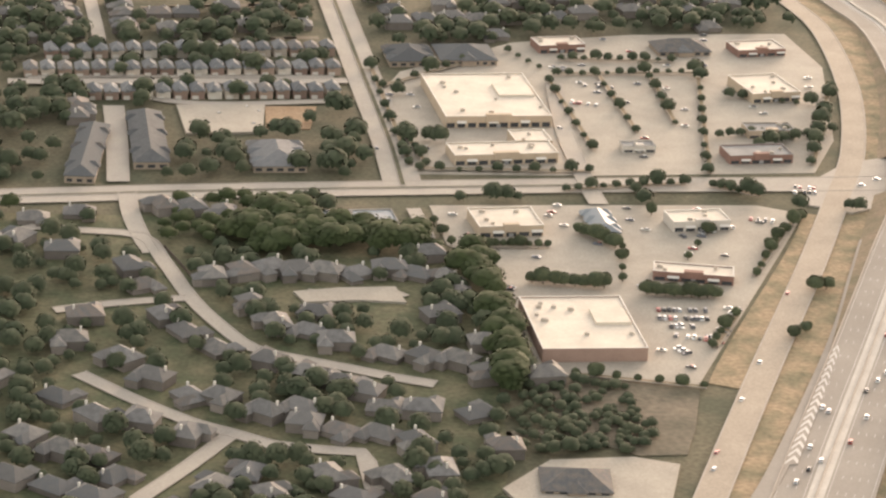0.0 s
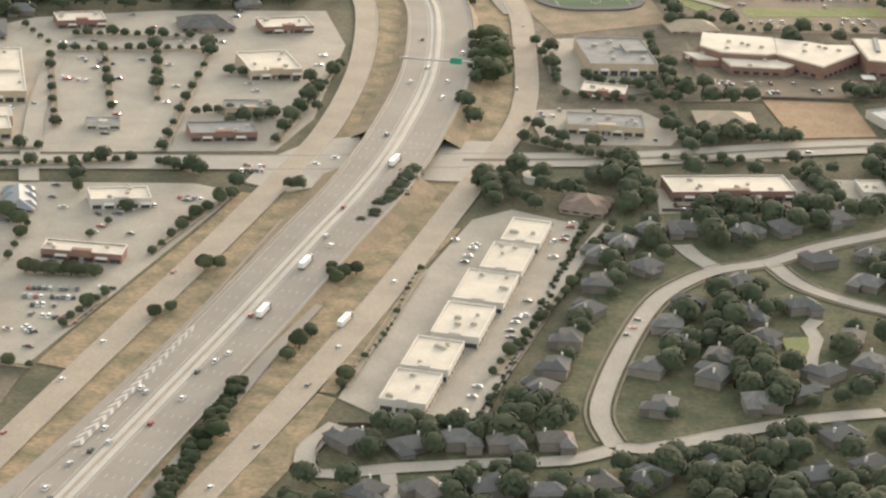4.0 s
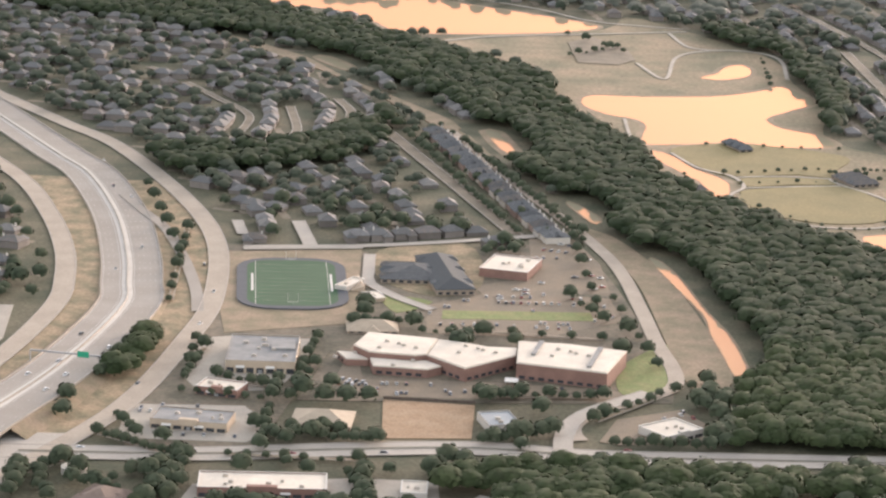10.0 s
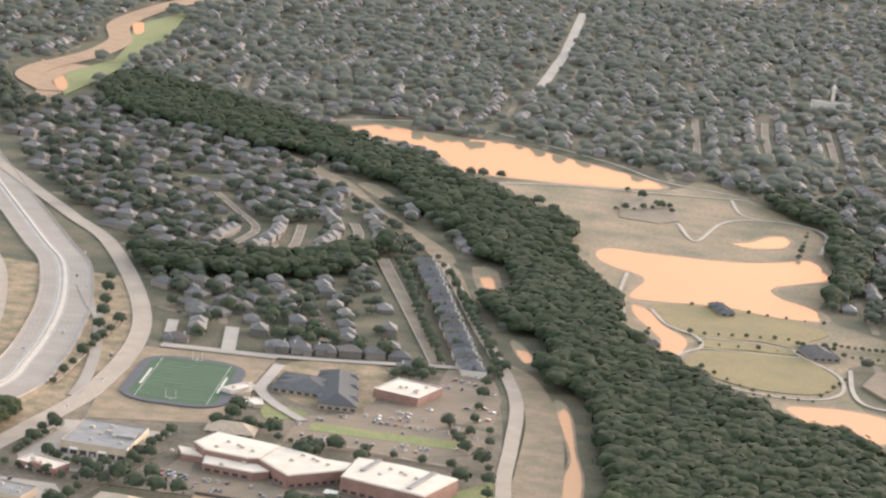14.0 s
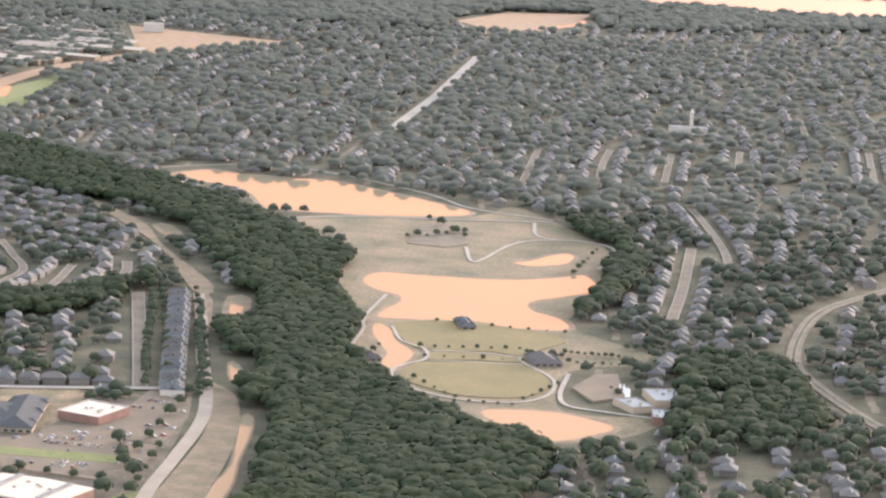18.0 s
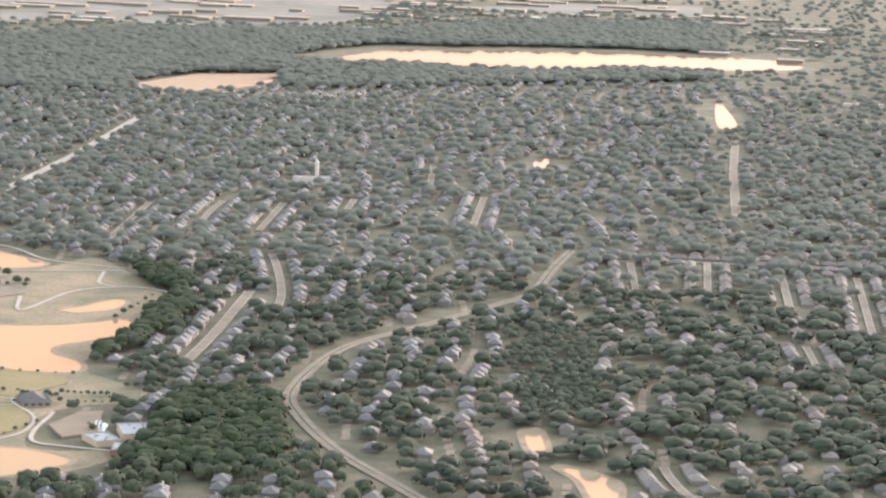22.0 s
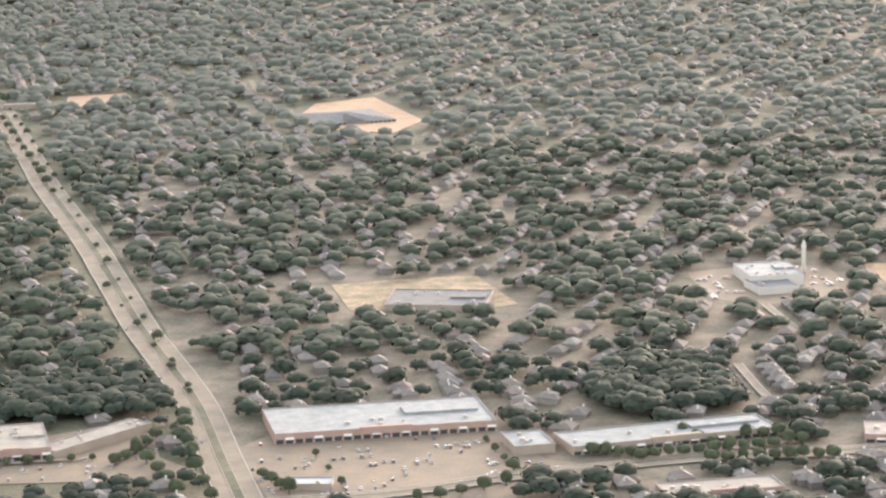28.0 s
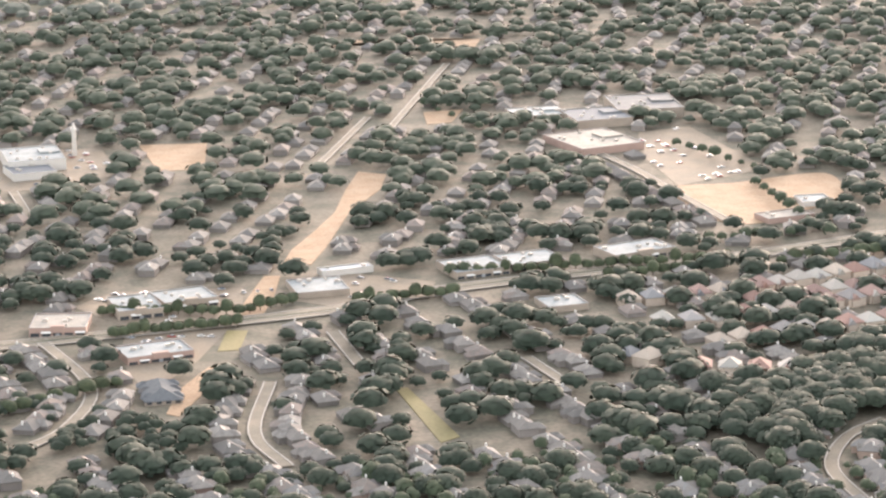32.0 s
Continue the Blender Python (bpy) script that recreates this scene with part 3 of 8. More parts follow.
# ---- lots, verges, fields and woods ----
sheet("ground", [(583, 1604), (688, 1616), (802, 1636), (806, 1690), (786, 1790), (766, 1890), (742, 1990), (690, 2000), (640, 1960), (590, 1900), (596, 1760)], M["dusty"], "worn tan grass round the school")
sheet("ground", [(500, 1500), (572, 1502), (580, 1600), (596, 1750), (590, 1955), (478, 1960), (508, 1820), (506, 1700), (492, 1573)], M["dusty"], "dry scuffed ground between the shops and the running track")
sheet("ground", [(2250, 1240), (3760, 1240), (3760, 3000), (2100, 3000), (2190, 2200)], M["dusty"], "dusty yards and dry lawns between the houses")
sheet("ground", [(440, 1120), (470, 1180), (520, 1400), (640, 1440), (705, 1440), (715, 1330), (690, 1262), (652, 1252), (632, 1100), (560, 1040), (380, 1030), (345, 1080), (372, 1124)], M["garden"], "shaded green lawns round the large houses")
sheet("ground", [(-115, 1030), (122, 1030), (134, 1100), (142, 1340), (40, 1398), (-115, 1398)], M["garden"], "shaded green lawns round the small houses")
lot([(109, 1628), (121, 1667), (196, 1737), (275, 1762), (378, 1774), (388, 1699), (365, 1551), (342, 1491), (217, 1478), (117, 1474), (107, 1557)], 'pale concrete lots around the north shops')
lot([(122, 1423), (213, 1429), (299, 1434), (322, 1422), (298, 1360), (229, 1187), (213, 1180), (158, 1197), (149, 1210), (147, 1278), (150, 1336), (127, 1363)], 'pale concrete lots around the south shops')
lot([(465, 1407), (501, 1385), (426, 1140), (388, 1131), (366, 1156), (378, 1198), (414, 1313), (443, 1390)], 'pale concrete yard around the row of offices')
lot([(547, 1447), (633, 1471), (676, 1471), (680, 1435), (641, 1422), (543, 1407)], 'concrete forecourt of the long brick shops')
lot([(600, 1637), (602, 1684), (604, 1734), (617, 1651), (678, 1659), (753, 1657), (793, 1650), (789, 1633), (685, 1625), (632, 1619)], 'concrete drive before the school')
lot([(641, 1825), (693, 1868), (761, 1863), (771, 1809), (719, 1760), (647, 1759)], 'car park behind the school')
lot([(700, 2016), (732, 2021), (753, 1952), (761, 1878), (701, 1855), (682, 1838), (670, 1879), (708, 1907)], 'car park beside the dark-roofed school')
lot([(508, 1721), (528, 1730), (581, 1731), (576, 1657), (569, 1622), (527, 1606), (511, 1637)], 'concrete lot beside the grey-roofed hall')
lot([(488, 1579), (555, 1587), (578, 1548), (565, 1521), (493, 1517)], 'concrete lot around the low shops')
lot([(761, 1556), (770, 1599), (807, 1624), (826, 1592), (819, 1565), (772, 1552)], 'concrete lot around the small office')
lot([(1465, 1997), (1545, 2007), (1571, 1916), (1513, 1879), (1482, 1905)], 'large concrete car park')
lot([(1647, 1852), (1653, 2037), (1736, 2047), (1756, 1908), (1750, 1837)], 'pale concrete parking deck')
lot([(1952, 1810), (1993, 1863), (2022, 1863), (2173, 1949), (2179, 1848), (2209, 1795)], 'concrete lot before the brick shops')
lot([(2227, 1859), (2249, 1888), (2394, 1883), (2416, 1801), (2439, 1770), (2395, 1773), (2293, 1728), (2243, 1727)], 'wide concrete car park before the shops')
lot([(2457, 1819), (2573, 1841), (2580, 1804), (2486, 1779)], 'concrete lot before the strip of shops')
lot([(2373, 1809), (2394, 1816), (2433, 1790), (2369, 1712)], 'concrete lot beside the corner shop')
lot([(2612, 2344), (2667, 2365), (2729, 2348), (2730, 2256), (2704, 2220), (2641, 2215), (2611, 2244)], 'pale car park around the meeting hall')
lot([(3148, 2274), (3193, 2282), (3198, 2111), (3116, 2077), (3125, 2201)], 'car park beside the far school')
lot([(2664, 1737), (2678, 1810), (2652, 1867), (2680, 1895), (2762, 1883), (2750, 1815), (2708, 1723), (2670, 1663)], 'concrete lot around the low shops')
lot([(2781, 1847), (2835, 1898), (2882, 1859), (2870, 1826), (2816, 1808)], 'pale lot around the small shops')
lot([(1461, 2025), (1544, 2044), (1558, 1964), (1484, 1909)], 'pale car park by the creek')
grass([(233, 1187), (300, 1358), (324, 1422), (336, 1418), (305, 1337), (265, 1224), (250, 1180)], 'dry', 'tan verge between the frontage road and the shops')
grass([(358, 1162), (365, 1160), (377, 1200), (413, 1315), (436, 1376), (428, 1376), (406, 1308)], 'dry', 'tan verge between the frontage road and the offices')
grass([(309, 1040), (357, 1160), (365, 1155), (348, 1100), (343, 1080), (326, 1040)], 'dry', 'tan verge beside the frontage road')
grass([(633, 1613), (687, 1612), (689, 1549), (639, 1541)], 'dirt', 'bare brown building lot')
grass([(639, 1537), (689, 1545), (691, 1521), (640, 1515)], 'dry', 'mown verge beside the bare lot')
grass([(641, 1191), (689, 1206), (701, 1200), (689, 1144), (675, 1124), (648, 1113), (635, 1154)], 'dirt', 'bare lot of brown soil beside the street')
grass([(494, 1937), (585, 1961), (600, 1772), (521, 1735), (505, 1813)], 'bank', 'worn grass around the running track')
grass([(597, 1960), (639, 1991), (664, 1978), (674, 1880), (644, 1847), (605, 1885)], 'dry', 'dry lawn around the dark-roofed school')
grass([(653, 1813), (749, 1826), (752, 1806), (654, 1793)], 'green', 'green strip beside the car park')
grass([(771, 1706), (802, 1760), (801, 1674), (773, 1648)], 'green', 'lawn at the end of the school')
grass([(611, 1842), (645, 1833), (624, 1802)], 'green', 'lawn beside the running track')
grass([(38, 1590), (68, 1592), (63, 1549), (38, 1547)], 'dirt', 'bare lot beside the apartments')
sheet("ground", [(150, 1194), (189, 1193), (228, 1180), (219, 1136), (211, 1108), (190, 1106), (161, 1128)], M["dusty"], "brown scrubby ground behind the store")
grass([(814, 1198), (840, 1226), (862, 1247), (899, 1256), (870, 1120), (786, 1118), (798, 1160)], 'green', 'mown green playing field')
grass([(618, 2371), (635, 2357), (699, 2149), (730, 2069), (761, 2032), (793, 1947), (821, 1823), (839, 1685), (813, 1671), (779, 1906), (748, 2006), (712, 2097), (670, 2215)], 'bank', 'brown grassy levee along the creek')
grass([(355, 2791), (451, 2689), (511, 2580), (616, 2416), (609, 2384), (506, 2577), (392, 2732)], 'bank', 'brown grassy levee along the creek')
grass([(1630, 3590), (1670, 3669), (1849, 3621), (1847, 3519), (1689, 3467), (1634, 3514)], 'dry', 'pale dry field by the campus')
grass([(1910, 3702), (1967, 3731), (1972, 3624), (1912, 3607)], 'dirt', 'brown dirt lot beside the avenue')
grass([(2098, 3500), (2167, 3511), (2170, 3444), (2096, 3405)], 'dirt', 'brown dirt lot among trees')
grass([(2362, 3298), (2383, 3374), (2454, 3412), (2492, 3216), (2449, 3134), (2386, 3173)], 'dirt', 'brown cleared ground around a school roof')
grass([(2324, 2351), (2384, 2365), (2444, 2366), (2462, 2251), (2434, 2237), (2331, 2253)], 'dry', 'pale ground around the flat school')
grass([(2759, 2354), (2812, 2343), (2795, 2248), (2760, 2250)], 'dirt', 'orange-brown dirt field')
grass([(2904, 2200), (2922, 2183), (2907, 2135), (2870, 2069), (2834, 1972), (2815, 1928), (2797, 1934), (2810, 1972), (2833, 2016), (2860, 2072), (2883, 2144)], 'dirt', 'long brown dirt corridor')
grass([(2780, 1908), (2790, 1905), (2777, 1855), (2758, 1800), (2742, 1803), (2758, 1850)], 'dirt', 'brown dirt corridor beside the shops')
grass([(2735, 1783), (2747, 1779), (2735, 1738), (2722, 1739)], 'lawn', 'yellow-green grass between the dirt corridors')
grass([(2712, 1708), (2720, 1699), (2706, 1667), (2681, 1616), (2675, 1623), (2688, 1666)], 'dirt', 'dry brown corridor among houses')
grass([(3109, 2070), (3158, 2073), (3232, 2083), (3215, 2005), (3173, 1972), (3126, 1946), (3104, 1977)], 'dirt', 'large brown dirt field')
grass([(3004, 2411), (3038, 2411), (3016, 2361), (2995, 2359)], 'dirt', 'small brown dirt field')
grass([(2992, 2751), (3032, 2786), (3107, 2732), (3106, 2660), (3139, 2747), (3064, 2781)], 'dirt', 'bare earth among far trees')
grass([(2805, 1633), (2812, 1633), (2818, 1536), (2806, 1529)], 'lawn', 'pale grass alley between houses')
grass([(1521, 1880), (1544, 1897), (1569, 1871), (1573, 1830), (1531, 1825)], 'lawn', 'round lawn beside the church')
grass([(-185, 4378), (104, 4330), (44, 4240), (-29, 4008)], 'dirt', 'pale bare ground near the far works')
grass([(238, 4857), (282, 5073), (421, 5153), (426, 4961), (350, 4712)], 'dirt', 'bare ground around the far pond')
grass([(-1189, 6107), (-896, 7204), (-326, 7372), (23, 7451), (220, 7009), (211, 6355), (-94, 6220), (-369, 6090), (-605, 5875), (-832, 5341)], 'yard', 'distant pale industrial yards')
grass([(347, 7012), (561, 7458), (941, 7570), (981, 7147), (623, 7041)], 'yard', 'distant pale works beside the highway')
grass([(-33, 3145), (26, 3150), (67, 2965), (61, 2869)], 'dirt', 'bare bend of the far road')
woods([(626, 2386), (702, 2399), (772, 2333), (811, 2148), (861, 2119), (897, 2046), (1001, 1988), (943, 1561), (837, 1553), (844, 1692), (825, 1851), (792, 1973), (733, 2117), (676, 2243)], 1.0)
woods([(1023, 1965), (1027, 1783), (859, 1695), (845, 1793), (809, 1973), (776, 2041), (739, 2174), (681, 2315), (614, 2475), (539, 2596), (423, 2776), (340, 2783), (256, 2829), (160, 2870), (91, 2987), (86, 3130), (269, 3011), (421, 2889), (550, 2770), (634, 2668), (699, 2593), (716, 2439), (774, 2329), (797, 2211), (849, 2142), (900, 2043), (944, 1984)], 1.0)
woods([(677, 1463), (700, 1488), (731, 1493), (756, 1494), (912, 1505), (953, 1502), (944, 1460), (904, 1467), (859, 1469), (812, 1426), (775, 1385), (743, 1338), (727, 1314), (710, 1377), (695, 1419)], 1.0)
woods([(707, 1210), (734, 1225), (765, 1263), (808, 1307), (860, 1385), (894, 1412), (936, 1423), (907, 1293), (870, 1291), (826, 1253), (802, 1204), (775, 1128), (753, 1127), (752, 1177), (739, 1195)], 1.0)
woods([(15, 1361), (38, 1409), (56, 1395), (113, 1375), (120, 1354), (144, 1343), (148, 1267), (150, 1211), (140, 1158), (136, 1210), (138, 1296), (116, 1342), (71, 1348), (29, 1333)], 1.0)
woods([(150, 1186), (196, 1180), (200, 1156), (206, 1124), (186, 1108), (139, 1107), (138, 1146)], 0.7)
woods([(-103, 1436), (-62, 1434), (-61, 1412), (-101, 1396)], 0.8)
woods([(-18, 1437), (36, 1445), (44, 1388), (9, 1352), (-19, 1359)], 0.8)
woods([(649, 1245), (671, 1257), (692, 1254), (692, 1213), (672, 1193), (650, 1195)], 1.0)
woods([(834, 2851), (851, 2935), (910, 2853), (958, 2674), (962, 2526), (942, 2434), (917, 2476), (942, 2545), (926, 2658), (899, 2743)], 0.9)
woods([(1051, 2287), (1084, 2337), (1137, 2326), (1162, 2226), (1195, 2120), (1164, 2051), (1088, 2055), (1071, 2186)], 0.9)
woods([(1281, 2604), (1290, 2758), (1337, 2738), (1399, 2372), (1375, 2320), (1344, 2313)], 0.8)
woods([(2476, 1995), (2512, 2046), (2572, 2023), (2572, 1924), (2555, 1897), (2483, 1892), (2465, 1919)], 0.95)
woods([(1938, 2096), (2071, 2062), (2188, 2028), (2192, 1949), (2113, 1949), (2015, 1942), (1993, 1891), (1895, 1935), (1895, 2062)], 0.9)
woods([(2607, 1661), (2646, 1626), (2674, 1607), (2671, 1526), (2639, 1566), (2609, 1565)], 0.8)
woods([(2966, 1571), (3018, 1577), (3103, 1648), (3044, 1503), (3004, 1473), (2976, 1433), (2954, 1489)], 0.9)
woods([(471, 1734), (484, 1723), (479, 1628), (463, 1615)], 1.0)
woods([(442, 1596), (461, 1609), (458, 1556), (443, 1544)], 1.0)
woods([(459, 1619), (462, 1734), (475, 1742), (483, 1681), (472, 1621)], 1.0)
woods([(426, 1582), (451, 1607), (459, 1575), (446, 1537), (433, 1540)], 1.0)
woods([(390, 2228), (448, 2259), (505, 2285), (532, 2361), (555, 2415), (579, 2374), (568, 2302), (540, 2229), (470, 2180), (406, 2163)], 0.95)
far_woods([(-565, 5015), (-123, 5964), (101, 6068), (377, 6180), (664, 6758), (1080, 6822), (1197, 5443), (524, 4893), (375, 5081), (227, 5006), (255, 4698), (15, 4634), (-351, 4532)], 1.0)
far_woods([(-1462, 7037), (-1434, 7759), (-613, 8439), (-117, 8565), (49, 7763), (-544, 7587), (-975, 7427), (-1206, 6458)], 0.7)
grass([(803, 2342), (837, 2371), (876, 2376), (947, 2346), (936, 2292), (929, 2263), (904, 2270), (851, 2253), (822, 2288)], 'lawn', 'mown dry lawn in the park')
grass([(864, 2208), (937, 2234), (959, 2204), (972, 2173), (969, 2140), (953, 2116), (911, 2108), (866, 2136), (854, 2161), (857, 2189)], 'lawn', 'mown dry lawn ringed by a path')
grass([(856, 2244), (888, 2256), (930, 2257), (934, 2242), (895, 2231), (863, 2219)], 'lawn', 'strip of mown lawn between two paths')
path([(803, 2329), (825, 2277), (851, 2253), (860, 2217), (850, 2190), (848, 2160), (872, 2118), (914, 2095), (957, 2102), (976, 2133), (975, 2175), (963, 2206), (934, 2244), (929, 2261)], 4)
path([(851, 2248), (887, 2260), (929, 2261)], 3)
path([(861, 2214), (897, 2225), (936, 2236)], 3)
path([(763, 2458), (772, 2353), (784, 2307), (793, 2238), (804, 2196), (825, 2183)], 4)
path([(571, 2789), (634, 2837), (743, 2879), (820, 2912)], 5)
path([(347, 3024), (427, 3101), (522, 3098), (657, 3016), (725, 2948), (817, 2925)], 5)
path([(864, 1260), (857, 1261), (840, 1229), (818, 1208)], 5)
path([(771, 2724), (798, 2651), (809, 2762), (838, 2806), (879, 2814), (909, 2779), (913, 2675)], 5)
path([(802, 2898), (820, 2826), (844, 2810)], 5)
sheet('pavement', [(702, 2820), (726, 2856), (761, 2797), (770, 2739), (754, 2711), (715, 2714)], M['concrete_old'], 'small car park in the meadow', code=1, category='car park')
path([(977, 2219), (985, 2147), (998, 2112), (1026, 2105), (1070, 2101)], 5)
path([(703, 1210), (714, 1175), (730, 1139), (742, 1116)], 4)

# ---- roads ----
def deck(y):
    """Height of the freeway above the ground at y of the plan."""
    return float(np.interp(y, [p[1] for p in FREEWAY], [p[2] for p in FREEWAY])) + 0.35


def ribbon3(line, half, top, drop):
    a, b = offset(line[:, :2], half), offset(line[:, :2], -half)
    n = len(line)
    z = line[:, 2]
    vs = [(*p, h + top) for p, h in zip(a, z)] + [(*p, h + top) for p, h in zip(b, z)]
    vs += [(*p, h + top - drop) for p, h in zip(a, z)] + [(*p, h + top - drop) for p, h in zip(b, z)]
    fs = []
    for i in range(n - 1):
        fs += [(n + i, n + i + 1, i + 1, i), (i, i + 1, 2 * n + i + 1, 2 * n + i), (n + i + 1, n + i, 3 * n + i, 3 * n + i + 1), (2 * n + i, 2 * n + i + 1, 3 * n + i + 1, 3 * n + i)]
    return vs, fs


F3 = np.array(FREEWAY, float)
plan_line = smooth_line(F3[:, :2], 8.0)
F3L = np.column_stack([plan_line, [deck(y) for y in plan_line[:, 1]]])
HALF = 21.0
vs, fs = ribbon3(F3L, HALF, 0, 1.3)
freeway = build("road", vs, fs, M["freeway"], label="wide concrete freeway with many lanes on a bridge", category="freeway", kind="structure")
claim_line(plan_line, HALF + 2, 1)
for s in (1, -1):
    edge = np.column_stack([offset(plan_line, s * (HALF - 0.3)), F3L[:, 2]])
    vs, fs = ribbon3(edge, 0.25, 0.85, 0.9)
    build("barrier", vs, fs, M["kerb"], freeway, "pale concrete barrier wall", kind="structure")
    # banks of earth under the raised lanes, left open where the arterial passes below
    for lo, hi in ((700, 1446), (1506, 2300)):
        keep = [i for i in range(len(F3L)) if lo < F3L[i, 1] < hi and F3L[i, 2] > 0.4]
        if len(keep) > 1:
            a, b = offset(plan_line, s * (HALF - 0.4))[keep], np.array([offset(plan_line, s * (HALF + 1.9 * max(0.2, h)))[i] for i, h in enumerate(F3L[:, 2])])[keep]
            h = F3L[keep, 2]
            n = len(keep)
            vs = [(*p, q - 0.2) for p, q in zip(a, h)] + [(*p, -0.1) for p in b]
            fs = [(i, i + 1, n + i + 1, n + i) for i in range(n - 1)]
            build("embankment", vs, fs, M["bank"], freeway, "grassy bank under the raised lanes", kind="structure")
for y in (1446, 1476, 1506):
    i = int(np.argmin(abs(plan_line[:, 1] - y)))
    for o in np.linspace(-17, 17, 5):
        c = offset(plan_line, o)[i]
        build("pier", [(c[0] + a * 0.8, c[1] + b * 0.8, z) for z in (-0.3, F3L[i, 2] - 1.2) for a, b in ((-1, -1), (1, -1), (1, 1), (-1, 1))],
              [(0, 1, 5, 4), (1, 2, 6, 5), (2, 3, 7, 6), (3, 0, 4, 7)], M["kerb"], freeway, "square concrete bridge pier", kind="structure")
# the barrier between the two directions, and the lane lines
mid = offset(plan_line, 3.0)
vs, fs = ribbon3(np.column_stack([mid, F3L[:, 2]]), 0.35, 1.0, 1.0)
build("median_barrier", vs, fs, M["kerb"], freeway, "concrete median barrier", kind="structure")
vs, fs = ribbon3(np.column_stack([mid, F3L[:, 2]]), 3.4, 0.02, 0.02)
build("median_strip", vs, fs, M["median"], freeway, "pale concrete median strip", kind="structure")
line_v, line_f = [], []


def dash(a, b, half, z0, z1):
    d = (b - a) / (np.hypot(*(b - a)) + 1e-9)
    nrm = np.array([-d[1], d[0]]) * half
    o = len(line_v)
    line_v.extend([(*(a - nrm), z0), (*(b - nrm), z1), (*(b + nrm), z1), (*(a + nrm), z0)])
    line_f.append((o, o + 1, o + 2, o + 3))


for o, solid in ((19.2, 1), (15.6, 0), (12, 0), (7.8, 1), (-1.6, 1), (-5.2, 0), (-8.8, 0), (-12.4, 0), (-16, 0), (-19.4, 1)):
    ln = offset(plan_line, o)
    for i in range(len(ln) - 1):
        if plan_line[i, 1] < 2300 and (solid or i % 2 == 0):
            dash(ln[i], ln[i] + (ln[i + 1] - ln[i]) * (1.0 if solid else 0.42), 0.13, F3L[i, 2] + 0.03, F3L[i + 1, 2] + 0.03)
build("lane_lines", line_v, line_f, M["line"], freeway, "white painted lane lines", kind="stuff")

road("road", ARTERIAL, 22, M["concrete"], "concrete arterial road passing under the freeway")
sheet("pavement", [(339, 1478), (363, 1509), (390, 1521), (386, 1447), (349, 1424), (325, 1437)], M["concrete"], "wide paved crossing beside the bridge", code=1, category="road")
sheet("pavement", [(428, 1515), (473, 1519), (474, 1490), (452, 1448), (417, 1449)], M["concrete"], "wide paved crossing beside the bridge", code=1, category="road")
road("road", FRONTAGE_WEST, 13, M["frontage"], "concrete frontage road beside the freeway")
road("road", FRONTAGE_EAST, 13, M["frontage"], "concrete frontage road beside the freeway")
road("road", RAMP_WEST, 8, M["freeway"], "ramp leaving the freeway", kerbs=False)
road("road", RAMP_EAST, 7, M["freeway"], "ramp joining the freeway", kerbs=False)
road("road", ((392, 2090), (416, 2040), (441, 1990), (469, 1903), (488, 1830), (497, 1780)), 8, M["freeway"], "ramp between the freeway and the frontage road", kerbs=False)
# chevrons where the ramp parts from the lanes
g0 = np.array(GORE, float)
gore = sheet("gore", GORE, M["freeway"], "painted gore between ramp and lanes")
line_v, line_f = [], []
for i in range(17):
    s0, s1 = i / 17, (i + 0.45) / 17
    l0, l1, r0, r1 = g0[0] + (g0[3] - g0[0]) * s0, g0[0] + (g0[3] - g0[0]) * s1, g0[1] + (g0[2] - g0[1]) * s0, g0[1] + (g0[2] - g0[1]) * s1
    tip0, tip1 = (l0 + r0) / 2 + (g0[3] - g0[0]) * 0.045, (l1 + r1) / 2 + (g0[3] - g0[0]) * 0.045
    for a, b, c, d in ((l0, tip0, tip1, l1), (tip0, r0, r1, tip1)):
        o = len(line_v)
        line_v.extend([(*p, max(deck(p[1]), level[0]) + 0.05) for p in (a, b, c, d)])
        line_f.append((o, o + 1, o + 2, o + 3))
build("chevrons", line_v, line_f, M["line"], gore, "white painted chevrons", kind="stuff")
road("road", NORTH_ROAD, 20, M["concrete"], "concrete divided road between shops")
road("road", LEVEE_ROAD, 10, M["frontage"], "pale road along the levee", kerbs=False)
road("road", SPINE, 7.6, M["concrete"], "curved residential street")
STREETS.append((smooth_line(SPINE, 10), 9))
road("road", SPINE_EAST, 9, M["concrete"], "curved residential street")
STREETS.append((smooth_line(SPINE_EAST, 10), 9))
road("road", LOOP_EAST, 7.6, M["concrete"], "curved residential street")
STREETS.append((smooth_line(LOOP_EAST, 10), 9))
for line in (SPINE, LOOP_EAST):
    walk_line = smooth_line(line, 6)
    for s in (6.4, -6.4):
        road("pavement", offset(walk_line, s)[1:-1], 1.2, M["concrete_old"], "pale concrete pavement beside the street", kerbs=False, step=12)
road("road", FAR_ROAD, 12, M["concrete"], "straight far road")
claim_line(smooth_line(AVENUE, 10), 15, 1)
road("road", AVENUE, 26, M["concrete_old"], "long straight avenue through the trees")
road("road", ROAD_WEST_LOOP, 12, M["concrete_old"], "winding divided road", kerbs=False)
road("road", HIGHWAY_FAR, 40, M["concrete_old"], "distant highway")
road("road", ALLEY_ROAD, 10, M["concrete_old"], "pale street along the creek")
road("road", STRAIGHT_FAR, 10, M["concrete_old"], "straight far street")
for line, width in ((AVENUE, 6.5), (ROAD_WEST_LOOP, 3.5), (NORTH_ROAD, 3.0), (ARTERIAL[:5], 2.5), (ARTERIAL[6:], 2.5)):
    planter(smooth_line(line, 12.0), None, width, "ground")

